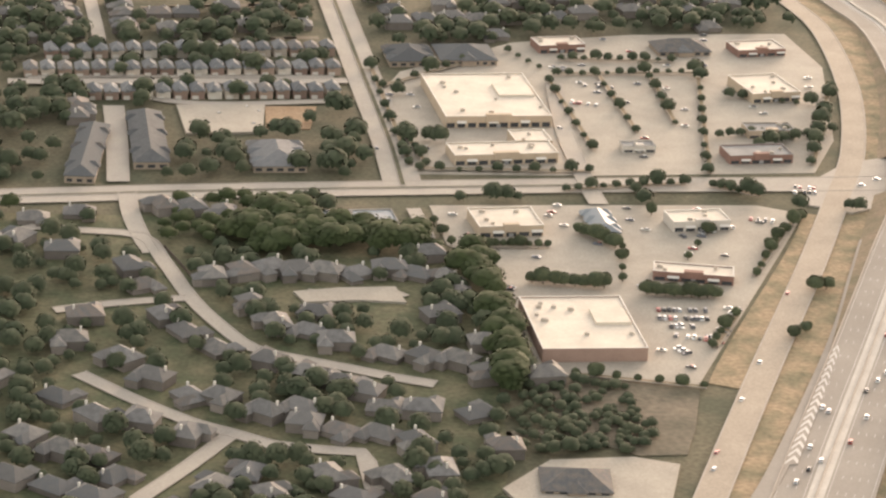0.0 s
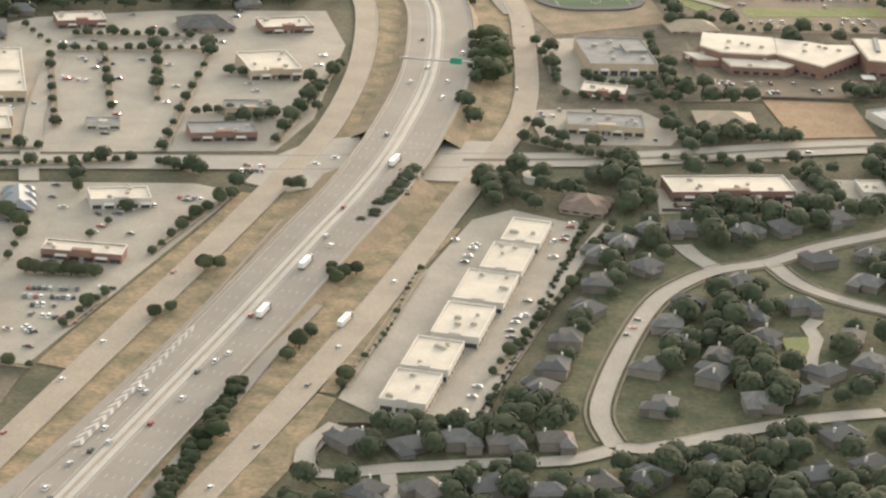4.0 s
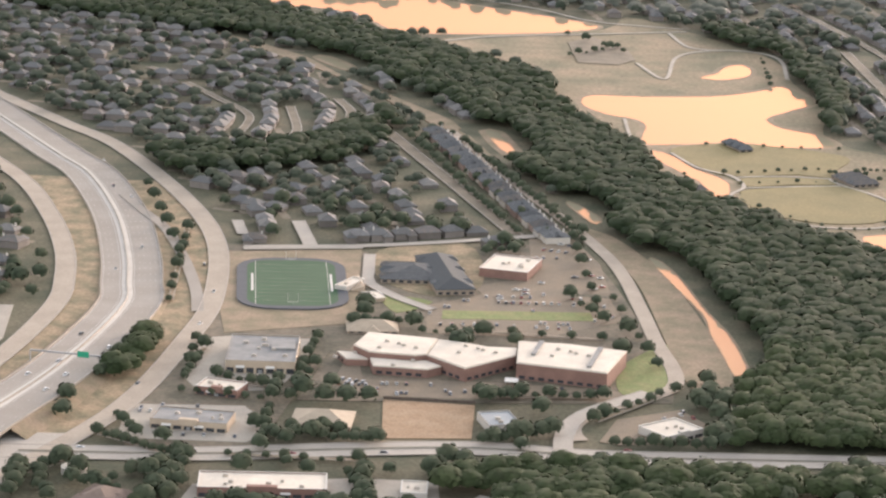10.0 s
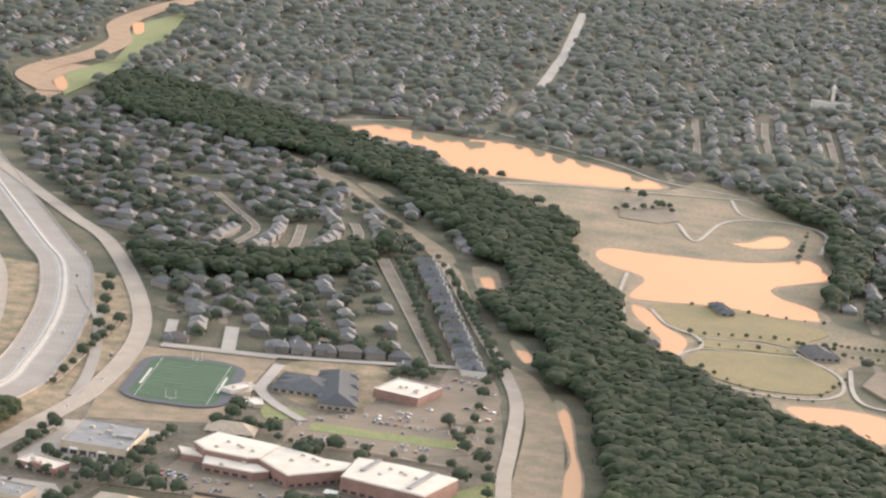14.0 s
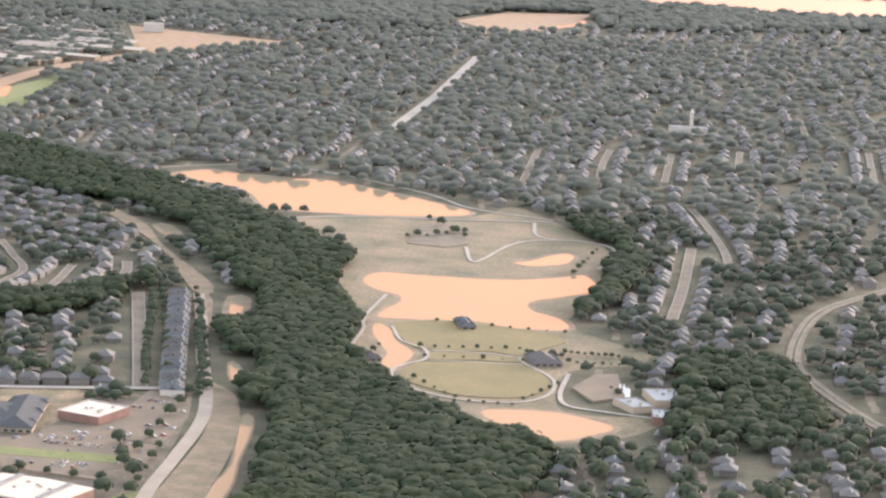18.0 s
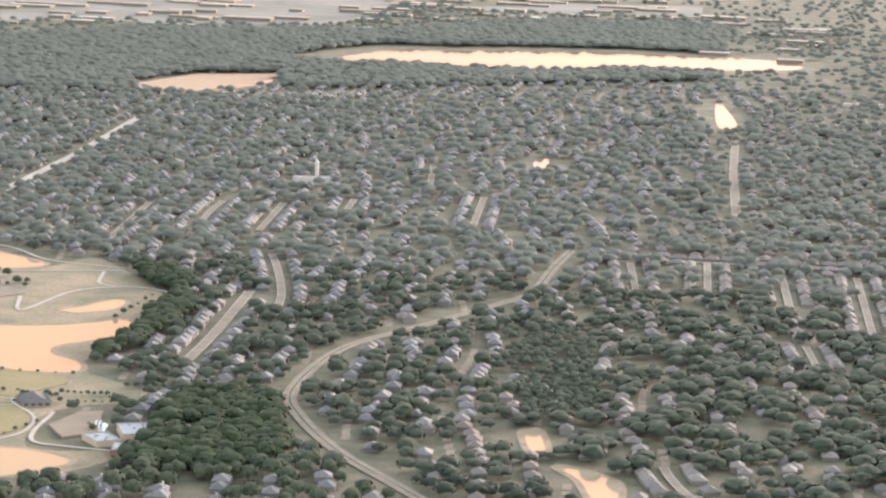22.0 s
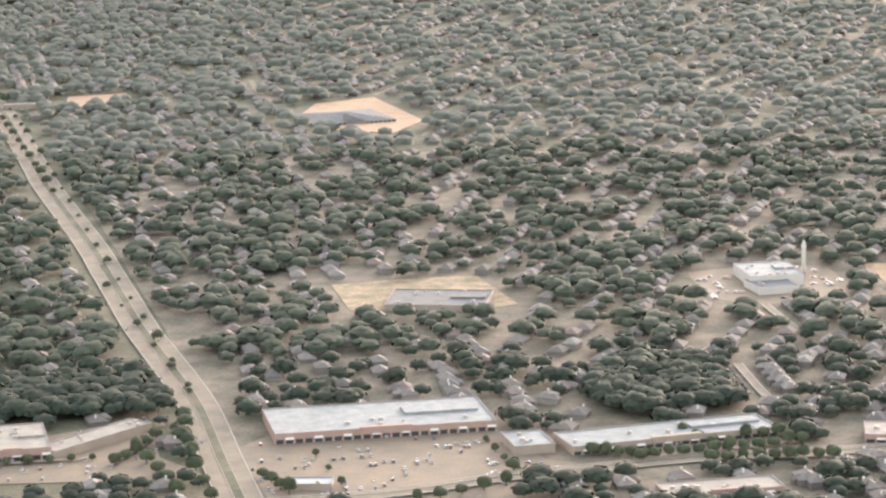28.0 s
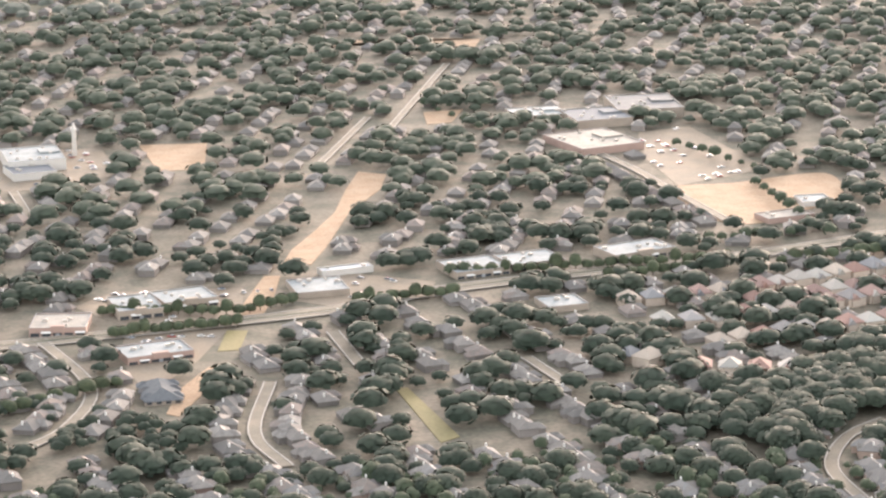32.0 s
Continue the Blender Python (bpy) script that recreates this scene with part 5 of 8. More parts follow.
def leaf_cloud(r, n, rx, rz, leaf, cz):
    """Leaf clumps as tilted quads spread evenly over a lobed, uneven crown. Returns n x 4 x 3 corners."""
    i = np.arange(n) + 0.5
    z = 1 - 1.42 * i / n
    turn = i * 2.39996 + r.uniform(0, 6.28)
    u = np.stack([np.sqrt(1 - z * z) * np.cos(turn), np.sqrt(1 - z * z) * np.sin(turn), z], 1) + r.normal(size=(n, 3)) * 0.4 / math.sqrt(n)
    u /= np.linalg.norm(u, axis=1)[:, None]
    lob = r.normal(size=(8, 3)) * np.array([1, 1, 0.8]) + np.array([0, 0, 0.25])
    lob /= np.linalg.norm(lob, axis=1)[:, None]
    bulge = 0.80 + 0.26 * np.clip(np.max(u @ lob.T, axis=1), 0, 1) ** 4 + r.uniform(-0.04, 0.04, n)
    depth = r.uniform(0.95, 1.05, n) * bulge
    c = u * depth[:, None] * np.array([rx, rx, rz])
    c[:, 2] += cz
    nrm = u * np.array([1, 1, 1.15]) + r.normal(size=(n, 3)) * 0.14
    nrm /= np.linalg.norm(nrm, axis=1)[:, None]
    a = np.cross(nrm, r.normal(size=(n, 3)))
    a /= np.linalg.norm(a, axis=1)[:, None] + 1e-9
    b = np.cross(nrm, a)
    s = leaf * r.uniform(0.75, 1.3, n)[:, None]
    q = np.stack([c - a * s - b * s * 0.8, c + a * s - b * s * 0.6, c + a * s * 0.8 + b * s, c - a * s * 0.7 + b * s * 0.9], 1)
    # the rim of each clump droops towards the crown
    mid, form = np.array([0, 0, cz]), np.array([rx, rx, rz])
    far, lim = np.linalg.norm((q - mid) / form, axis=2), np.linalg.norm((c - mid) / form, axis=1)[:, None] * 0.97
    return mid + (q - mid) * np.minimum(1, lim / far)[..., None]


def clumped_crown(r, around, rings, loose, leaf):
    """A far crown of unit size: a closed, lumpy body of leaf mass with loose clumps standing out of it. Returns corners of quads."""
    tilt = np.linspace(0.0, 1.85, rings + 1)
    grid = np.empty((rings + 1, around, 3))
    for k, t in enumerate(tilt):
        a = (np.arange(around) + 0.5 * (k % 2)) * 2 * np.pi / around + r.uniform(-0.2, 0.2, around)
        far = (0.86 if k else 0.95) * r.uniform(0.82, 1.12, around) if k else np.full(around, 0.92)
        grid[k] = np.stack([np.sin(t) * np.cos(a) * far, np.sin(t) * np.sin(a) * far, np.cos(t) * far * 0.85 + 0.92], 1)
    body = [(grid[k, i], grid[k + 1, i], grid[k + 1, (i + 1) % around], grid[k, (i + 1) % around]) for k in range(rings) for i in range(around)]
    body = np.array(body)
    return np.concatenate([body, leaf_cloud(r, loose, 1.0, 0.85, leaf, 0.92)]) if loose else body


def quads_mesh(name, q, mat, heart, up=0.15):
    """One mesh of leaf quads, shaded softly outwards from the hearts of their crowns."""
    me = bpy.data.meshes.new(name)
    n = len(q)
    me.vertices.add(n * 4)
    me.vertices.foreach_set("co", (q.reshape(-1, 3) * K).astype(np.float32).ravel())
    me.loops.add(n * 4)
    me.loops.foreach_set("vertex_index", np.arange(n * 4, dtype=np.int32))
    me.polygons.add(n)
    me.polygons.foreach_set("loop_start", np.arange(0, n * 4, 4, dtype=np.int32))
    me.materials.append(mat)
    me.update(calc_edges=True)
    me.polygons.foreach_set("use_smooth", np.ones(n, dtype=bool))
    out = (q - heart[:, None, :]) * np.array([1.0, 1.0, 1.25])
    flat = np.cross(q[:, 1] - q[:, 0], q[:, 3] - q[:, 0])
    flat /= np.linalg.norm(flat, axis=1)[:, None] + 1e-9
    out = out / (np.linalg.norm(out, axis=2)[..., None] + 1e-9) + 0.28 * flat[:, None, :] + np.array([0, 0, up])
    out /= np.linalg.norm(out, axis=2)[..., None] + 1e-9
    me.normals_split_custom_set_from_vertices(out.reshape(-1, 3).tolist())
    return me


TREE_WORDS = ("round-crowned oak tree with dark green leaves", "broad live oak tree with dense dark leaves", "small young street tree with a round crown", "tall tree with an uneven green crown")
TREES = []
for v, (rx, rz, cz, n) in enumerate(((4.4, 3.7, 4.3, 520), (5.6, 4.4, 5.0, 640), (2.6, 2.4, 3.0, 300), (4.2, 4.6, 5.4, 520))):
    r = np.random.default_rng(40 + v)
    e = empty("tree", -4000 - v * 30, 700, 0, 0, TREE_WORDS[v], "tree", "single trees")
    k = new("crown", quads_mesh("crown", leaf_cloud(r, n, rx, rz, 0.28 + rx * 0.05, cz), M["leaf"], np.tile((0.0, 0.0, cz * 0.8), (n, 1)), 1.0))
    k.parent = e
    t = Shape().prism([(0.38 * math.cos(i), 0.38 * math.sin(i)) for i in np.arange(6) * math.pi / 3], -0.3, cz * 0.8, 0.45)
    for i in range(4):
        a = i * 1.6 + v
        x1, y1 = rx * .55 * math.cos(a), rx * .55 * math.sin(a)
        t.add([(-.12, -.1, cz * .42), (.14, -.1, cz * .42), (0, .15, cz * .42), (x1 - .05, y1, cz * .95), (x1 + .05, y1, cz * .95), (x1, y1 + .06, cz * .95)], [(0, 1, 4, 3), (1, 2, 5, 4), (2, 0, 3, 5), (3, 4, 5)])
    part("trunk", t, M["bark"], e)
    TREES.append(e)
SPOTS = []


def tree(x, y, v, size=1.0):
    SPOTS.append((x, y, v, size))


def tree_row(a, b, n, v=2, size=1.0):
    i, j = int(((a[0] + b[0]) / 2 - GX) / CELL), int(((a[1] + b[1]) / 2 - GY) / CELL)
    if n > 4 and a[1] < 1850 and taken[i, j] == 1:
        planter(a, b)
    for i in range(n):
        s = i / max(1, n - 1)
        j = math.sin(i * 12.9 + a[0]) * 1.5
        tree(a[0] + (b[0] - a[0]) * s + j, a[1] + (b[1] - a[1]) * s - j, v if (i * 7 + int(a[0])) % 4 else (v + 3) % 4 if v != 2 else 0, size * (0.85 + 0.3 * ((i * 0.618 + a[1] * 0.1) % 1)))


def car_meshes(v):
    l, w = (4.7, 1.9) if v < 4 else (5.3, 2.0)
    body = Shape().prism([(-l / 2, -w / 2 + .15), (-l / 2 + .2, -w / 2), (l / 2 - .3, -w / 2), (l / 2, -w / 2 + .3), (l / 2, w / 2 - .3), (l / 2 - .3, w / 2), (-l / 2 + .2, w / 2), (-l / 2, w / 2 - .15)], .35, .95, 0.03)
    tall = 1.45 if v % 2 else 1.75
    cab = Shape().prism([(-l / 2 + .5, -w / 2 + .12), (l / 2 - 1.5, -w / 2 + .12), (l / 2 - 1.5, w / 2 - .12), (-l / 2 + .5, w / 2 - .12)], .95, tall - .08, 0.16)
    top = Shape().prism([(-l / 2 + .75, -w / 2 + .25), (l / 2 - 1.85, -w / 2 + .25), (l / 2 - 1.85, w / 2 - .25), (-l / 2 + .75, w / 2 - .25)], tall - .08, tall)
    wheel = []
    for sx in (-1, 1):
        for sy in (-1, 1):
            s = Shape()
            ring = [(sx * l * .31 + .34 * math.cos(i), .34 + .34 * math.sin(i)) for i in np.arange(8) * math.pi / 4]
            y0, y1 = sy * (w / 2 - .22), sy * (w / 2 + .02)
            s.add([(a, y0, z) for a, z in ring] + [(a, y1, z) for a, z in ring], [tuple(range(8)), tuple(range(15, 7, -1))] + [(i, (i + 1) % 8, 8 + (i + 1) % 8, 8 + i) for i in range(8)])
            wheel.append(s)
    return body, cab, top, wheel


CARS = []
CAR_WORDS = ("white hatchback car on concrete", "silver estate car on concrete", "black saloon car on concrete", "red saloon car on concrete", "dark grey pickup car on concrete")
for v in range(5):
    body, cab, top, wheel = car_meshes(v)
    e = empty("car", -4000 - v * 12, 600, 0, 0, CAR_WORDS[v], "car", "parked and passing cars")
    part("body", body, CAR_PAINT[v], e)
    part("cabin", cab, M["glass"], e)
    part("roof", top, CAR_PAINT[v], e)
    for s in wheel:
        part("wheel", s, M["tyre"], e)
    CARS.append(e)
used_car = set()


FAR_CARS = []


def car(x, y, turn, v, z=0.14):
    if x > 1300 or y > 1740:
        FAR_CARS.append((x, y, turn))
        return
    m = at(x, y, z, turn)
    if v not in used_car:
        used_car.add(v)
        CARS[v].matrix_basis = m
    else:
        copy_thing(CARS[v], m)


def car_row(a, b, n, turn, skip=0.25):
    r = random.Random(int(a[0] * 3 + a[1]))
    for i in range(n):
        if r.random() < skip:
            continue
        s = i / max(1, n - 1)
        car(a[0] + (b[0] - a[0]) * s, a[1] + (b[1] - a[1]) * s, turn + r.uniform(-3, 3) + 180 * r.randint(0, 1), r.choice((0, 0, 0, 1, 1, 2, 2, 3, 4, 4)))


def lorry(x, y, turn, label, z=0.14):
    e = empty("lorry", x, y, z, turn, label, "lorry")
    part("trailer", Shape().box(-7.5, -1.3, 1.2, 4.5, 1.3, 4.0), CAR_PAINT[0], e)
    part("cab", Shape().prism([(5, -1.25), (7.6, -1.2), (7.6, 1.2), (5, 1.25)], .7, 3.6, 0.06), CAR_PAINT[4], e)
    part("chassis", Shape().box(-7.3, -.5, .7, 6, .5, 1.2), M["tyre"], e)
    for a in (-6.6, -5.4, 3.4, 6.7):
        for s in (-1, 1):
            ring = [(a + .5 * math.cos(i), .5 + .5 * math.sin(i)) for i in np.arange(8) * math.pi / 4]
            part("wheel", Shape().add([(p, s * .9, q) for p, q in ring] + [(p, s * 1.28, q) for p, q in ring],
                                      [tuple(range(8)), tuple(range(15, 7, -1))] + [(i, (i + 1) % 8, 8 + (i + 1) % 8, 8 + i) for i in range(8)]), M["tyre"], e)


def pool(x, y):
    e = empty("swimming_pool", x, y, 0, (x * 13) % 90, "teal garden swimming pool with a pale deck", "swimming pool", "garden pools")
    part("deck", Shape().box(-6.5, -4, -0.2, 6.5, 4, 0.2), M["lot"], e)
    part("water", Shape().prism([(-4.5, -2), (-2, -2.6), (3, -2.2), (4.5, 0), (3, 2.4), (-3, 2.4), (-4.7, 0.5)], 0.1, 0.24), M["blue_canvas"], e)
    claim(np.array([(x - 7, y - 5), (x + 7, y - 5), (x + 7, y + 5), (x - 7, y + 5)]), 2)


def fence(pts):
    line = smooth_line(pts, 6.0)
    e = empty("fence", line[0][0], line[0][1], 0, 0, "weathered dark wooden board fence", "fence")
    for a, b in zip(line[:-1] - line[0], line[1:] - line[0]):
        d = (b - a) / np.hypot(*(b - a))
        n = np.array([-d[1], d[0]]) * 0.06
        s = Shape().prism([tuple(a - n), tuple(b - n), tuple(b + n), tuple(a + n)], -0.2, 2.0)
        part("panel", s, M["fence"], e)
        p = Shape().box(a[0] - .1, a[1] - .1, -.2, a[0] + .1, a[1] + .1, 2.15)
        part("post", p, M["fence"], e)


def tower(name, x, y, radius, h, label, category, tip=0.0, sides=4, mat="white_wall"):
    """A slim tower: base, shaft, gallery and a cap or spire."""
    ring = [(radius * math.cos(2 * math.pi * i / sides + .785), radius * math.sin(2 * math.pi * i / sides + .785)) for i in range(sides)]
    e = empty(name, x, y, 0, 8, label, category)
    part("base", Shape().prism([(a * 1.25, b * 1.25) for a, b in ring], -0.3, h * 0.15), M[mat], e)
    part("shaft", Shape().prism(ring, h * 0.15, h * 0.8), M[mat], e)
    part("gallery", Shape().prism([(a * 1.2, b * 1.2) for a, b in ring], h * 0.8, h * 0.84), M["cloud_white"], e)
    part("cap", Shape().prism(ring, h * 0.84, h, tip), M["cloud_white" if tip > 0.9 else mat], e)
    return e

# ---- shops, schools and halls ----
shop(181.5, 1243.5, 49.5, 66, 4, 7, "pink_brick", "white_roof", "big-box store with plain pink brick walls and a pale flat roof", 0)
shop(167, 1602, 62, 84, 6, 7, "tan_wall", "white_roof", "supermarket with tan walls and a wide pale roof", 1)
shop(168, 1505, 59, 22, 9, 6, "tan_wall", "white_roof", "strip of shops with tan walls and pale roof", 1)
shop(186, 1529, 21, 21, 8, 6, "tan_wall", "white_roof", "rear wing of the shops, pale flat roof", 0)
shop(247, 1525, 19, 10, 6, 4, "white_wall", "grey_roof", "small grey-roofed drive-through shop", 1)
shop(313, 1515, 37, 20, 8, 5, "brick", "grey_roof", "low brick shop with a grey flat roof", 1)
shop(340, 1641, 31, 38, 14, 6, "tan_wall", "white_roof", "bank with tan walls and a pale flat roof", 1)
shop(224, 1726, 30, 19, 12, 5, "brick", "white_roof", "small brick shop with a pale roof", 1)
shop(351, 1730, 32, 21, 13, 5, "brick", "white_roof", "small brick restaurant with a pale roof", 1)
shop(328, 1559, 28, 16, 6, 5, "tan_wall", "grey_roof", "low tan shop with a grey roof", 1)
shop(83, 1392, 39, 23, 8, 4, "white_wall", "metal_roof", "clinic with a blue-grey metal roof", 1)
shop(159, 1391, 34, 29, 8, 6, "tan_wall", "white_roof", "tan restaurant with a pale flat roof", 1)
shop(261, 1400, 31, 18, 9, 6, "white_wall", "white_roof", "white shop with a flat roof and parapet", 1)
shop(247, 1322, 40, 14, -9, 5, "brick", "white_roof", "tyre shop with a pale roof", 1)
shop(531, 1548, 44, 24, -4, 6, "tan_wall", "grey_roof", "shops with tan walls and a grey flat roof", 1)
shop(553, 1680, 42, 56, 4, 8, "tan_wall", "grey_roof", "tall hall with tan walls and a grey flat roof", 1)
shop(538, 1611, 26, 18, -13, 5, "brick", "white_roof", "small brick restaurant with a pale roof", 1)
shop(703, 1576, 19, 26, 19, 5, "white_wall", "metal_roof", "small clinic with a blue-grey roof", 0)
shop(801, 1576, 28, 24, 42, 5, "white_wall", "white_roof", "small office with a pale flat roof", 1)
shop(585, 1443, 68, 26, 6, 6, "brick", "white_roof", "long brick row of shops with a pale roof", 1)
shop(665, 1450, 14, 20, 3, 4, "white_wall", "white_roof", "small white shop beside the trees", 0)
shop(398, 1158, 21, 36, -16, 6, "white_wall", "white_roof", "white single-storey office with a pale flat roof", 2)
shop(410, 1196, 22, 36, -16, 6, "white_wall", "white_roof", "white single-storey office with a pale flat roof", 2)
shop(427, 1238, 23, 41, -16, 6, "white_wall", "white_roof", "white single-storey office with a pale flat roof", 2)
shop(441, 1282, 25, 40, -16, 6, "white_wall", "white_roof", "white single-storey office with a pale flat roof", 2)
shop(455, 1322, 21, 37, -16, 6, "white_wall", "white_roof", "white single-storey office with a pale flat roof", 2)
shop(468, 1361, 20, 34, -16, 6, "white_wall", "white_roof", "white single-storey office with a pale flat roof", 2)
shop(692, 1921, 34, 41, -12, 6, "brick", "white_roof", "brick school wing with a pale roof", 0)
shop(587, 1859, 25, 9, 67, 4, "white_wall", "white_roof", "small pavilion beside the running track", 0)
shop(605, 1835, 12, 13, 22, 3, "white_wall", "white_roof", "small stand beside the running track", 0)
shop(1063, 2160, 24, 40, 24, 6, "tan_wall", "metal_roof", "pool house with a grey metal roof", 0)
shop(1076, 2098, 22, 30, 12, 6, "brick", "metal_roof", "brick hall beside the pool", 0)
shop(1046, 2128, 20, 30, 40, 5, "tan_wall", "metal_roof", "low grey-roofed changing rooms beside the pool", 0)
shop(1102, 2188, 22, 20, 6, 4, "tan_wall", "pale_roof", "small pale hall beside the pool", 0)
shop(1450, 1940, 40, 39, 14, 6, "brick", "grey_roof", "low building with a grey roof", 0)
shop(1596, 1954, 21, 28, 15, 10, "white_wall", "white_roof", "tall white box of the church", 0)
shop(1711, 1995, 29, 39, 7, 8, "white_wall", "white_roof", "white building beside the parking deck", 0)
shop(2038, 1878, 44, 60, 7, 8, "brick", "grey_roof", "brick store with a cluttered grey roof", 1)
shop(2084, 1884, 49, 64, 6, 8, "brick", "white_roof", "brick store with a pale flat roof", 1)
shop(2138, 1889, 87, 19, 46, 6, "tan_wall", "white_roof", "long pale shop wing set at an angle", 0)
shop(1999, 1824, 42, 19, 34, 5, "tan_wall", "white_roof", "small pale shop beside the brick store", 0)
shop(1859, 1849, 76, 38, 16, 6, "tan_wall", "grey_roof", "low grey-roofed offices among trees", 0)
shop(2321, 1903, 143, 67, 4, 7, "brick", "grey_roof", "long brick row of shops with a grey roof", 1)
shop(2409, 1832, 26, 36, 7, 6, "tan_wall", "grey_roof", "grey-roofed end of the shops", 0)
shop(2498, 1837, 138, 37, 11, 6, "tan_wall", "grey_roof", "strip of shops with a grey roof", 1)
shop(2506, 1710, 72, 26, 5, 5, "brick", "white_roof", "long low brick shop with a pale roof", 1)
shop(2671, 2306, 44, 54, 2, 9, "white_wall", "white_roof", "white meeting hall with a pale roof", 0)
shop(2665, 2268, 33, 36, 8, 6, "white_wall", "shingle", "dark-roofed front hall of the meeting hall", 0)
shop(2402, 2266, 78, 58, -14, 5, "tan_wall", "grey_roof", "flat school with a grey roof", 0)
shop(2688, 1845, 28, 38, 4, 6, "tan_wall", "grey_roof", "low shop with a grey roof", 1)
shop(2720, 1856, 35, 31, 10, 6, "tan_wall", "grey_roof", "low shop with a grey roof", 1)
shop(2639, 1817, 34, 34, -13, 6, "brick", "white_roof", "brick restaurant with a pale roof", 1)
shop(2685, 1741, 40, 28, 9, 5, "brick", "grey_roof", "low brick shop with a grey roof", 1)
shop(2832, 1900, 35, 11, 7, 4, "white_wall", "metal_roof", "long blue-grey canopy beside the small shops", 0)
shop(2806, 1861, 34, 35, 1, 4, "tan_wall", "white_roof", "small pale shop by the road", 0)
shop(2912, 1879, 37, 36, 8, 5, "tan_wall", "white_roof", "pale-roofed day school among trees", 1)
shop(2951, 1885, 38, 31, 8, 5, "tan_wall", "white_roof", "pale-roofed second block of the day school", 1)
shop(3024, 1888, 46, 29, 14, 6, "tan_wall", "white_roof", "pale flat shop beside the road", 1)
shop(2942, 1776, 26, 26, 4, 4, "tan_wall", "white_roof", "small pale shop by the houses", 0)
shop(3086, 2356, 43, 38, -0, 6, "tan_wall", "white_roof", "distant pale school roof", 0)
shop(3128, 2326, 47, 51, 1, 7, "tan_wall", "shingle", "distant school under a dark flat roof", 0)
shop(3177, 2354, 54, 65, -6, 9, "tan_wall", "grey_roof", "distant tan school hall", 0)
shop(3099, 2236, 54, 66, 12, 6, "brick", "white_roof", "distant brick school with a pale roof", 0)
shop(3153, 1955, 36, 20, 10, 4, "brick", "white_roof", "small pale building beside the dirt field", 0)
shop(3189, 1994, 22, 23, -5, 4, "white_wall", "white_roof", "small white building beside the dirt field", 0)
shop(1730, 3572, 120, 40, 5, 9, "white_wall", "white_roof", "long pale campus building", 0)
shop(1753, 3787, 80, 28, 4, 12, "tan_wall", "white_roof", "campus building with tan walls", 0)
shop(1858, 3810, 114, 40, 2, 14, "tan_wall", "rust_roof", "campus hall with a red roof", 0)
shop(2048, 3414, 43, 15, -1, 6, "tan_wall", "white_roof", "pale flat shop beside the avenue", 0)
shop(364, 3527, 46, 16, 10, 6, "white_wall", "white_roof", "far pale school roof", 0)
shop(836, 3678, 51, 18, 10, 9, "white_wall", "grey_roof", "far church hall with a grey roof", 0)
shop(1480, 5082, 69, 24, 3, 6, "white_wall", "white_roof", "far pale hall among trees", 0)
shop(1760, 4875, 76, 26, 0, 6, "white_wall", "white_roof", "far pale hall among trees", 0)
shop(-122, 4319, 32, 12, 22, 14, "white_wall", "white_roof", "far round white tank house", 0)
hall(159, 1076, 29, 23, -3, 5, "day school with a dark hipped roof")
hall(302, 1728, 34, 24, 7, 6, "dark-roofed office with hipped wings")
hall(210, 1398, 14, 35, 5, 4, "small restaurant with a blue-grey hipped roof")
hall(603, 1565, 34, 30, 0, 5, "church hall with a pale tan hipped roof")
hall(505, 1414, 23, 26, -18, 4, "restaurant with a brown hipped roof")
hall(627, 1898, 44, 45, 4, 6, "school wing with a dark hipped roof")
hall(648, 1896, 26, 90, 14, 8, "school hall with a dark hipped roof")
hall(-28, 1518, 19, 90, 4, 8, "long apartment block with a grey hipped roof")
hall(-60, 1492, 16, 90, -3, 8, "angled apartment block with a grey hipped roof")
hall(43, 1494, 29, 44, 4, 7, "clubhouse with a grey hipped roof and gable")
hall(1602, 1887, 75, 63, 12, 8, "church with a wide dark roof")
hall(1618, 1912, 92, 48, 61, 8, "church wing with a dark roof")
hall(612, 1760, 32, 21, 8, 4, "low dark stands beside the running track")
hall(128, 1695, 28, 34, 5, 7, "apartment block with a dark roof")
hall(163, 1701, 35, 35, 5, 7, "apartment block with a dark roof")
hall(2677, 1660, 21, 38, -2, 5, "house-like office with a dark hipped roof")
hall(2405, 3250, 93, 90, 14, 5, "school with a dark roof")
hall(858, 2361, 12, 35, 25, 5, "lakeside pavilion with a dark roof")
hall(949, 2253, 23, 36, 25, 5, "park pavilion with a dark roof")
hall(814, 2201, 15, 35, 41, 5, "channel-side pavilion with a dark roof")

# ---- trees in rows, cars and lorries ----
for x, y in ((84, 1582), (89, 1550), (86, 1520), (91, 1493), (55, 1475), (74, 1475), (63, 1561), (117, 1618), (117, 1528), (114, 1502)):
    tree(x, y, 1, 1.15)
tree_row((211, 1650), (222, 1522), 7)
tree_row((243, 1666), (251, 1556), 6)
tree_row((275, 1663), (276, 1574), 5)
tree_row((304, 1666), (282, 1484), 9)
tree_row((104, 1668), (116, 1488), 8)
tree_row((120, 1481), (215, 1482), 10)
tree_row((198, 1450), (265, 1465), 10)
tree_row((54, 1425), (67, 1428), 4, 2)
tree_row((279, 1463), (303, 1446), 6, 0)
tree_row((319, 1531), (366, 1567), 7, 0)
tree_row((344, 1504), (382, 1651), 9, 0)
tree_row((295, 1370), (317, 1413), 5, 0)
tree_row((279, 1327), (304, 1385), 6)
tree_row((250, 1347), (274, 1408), 4)
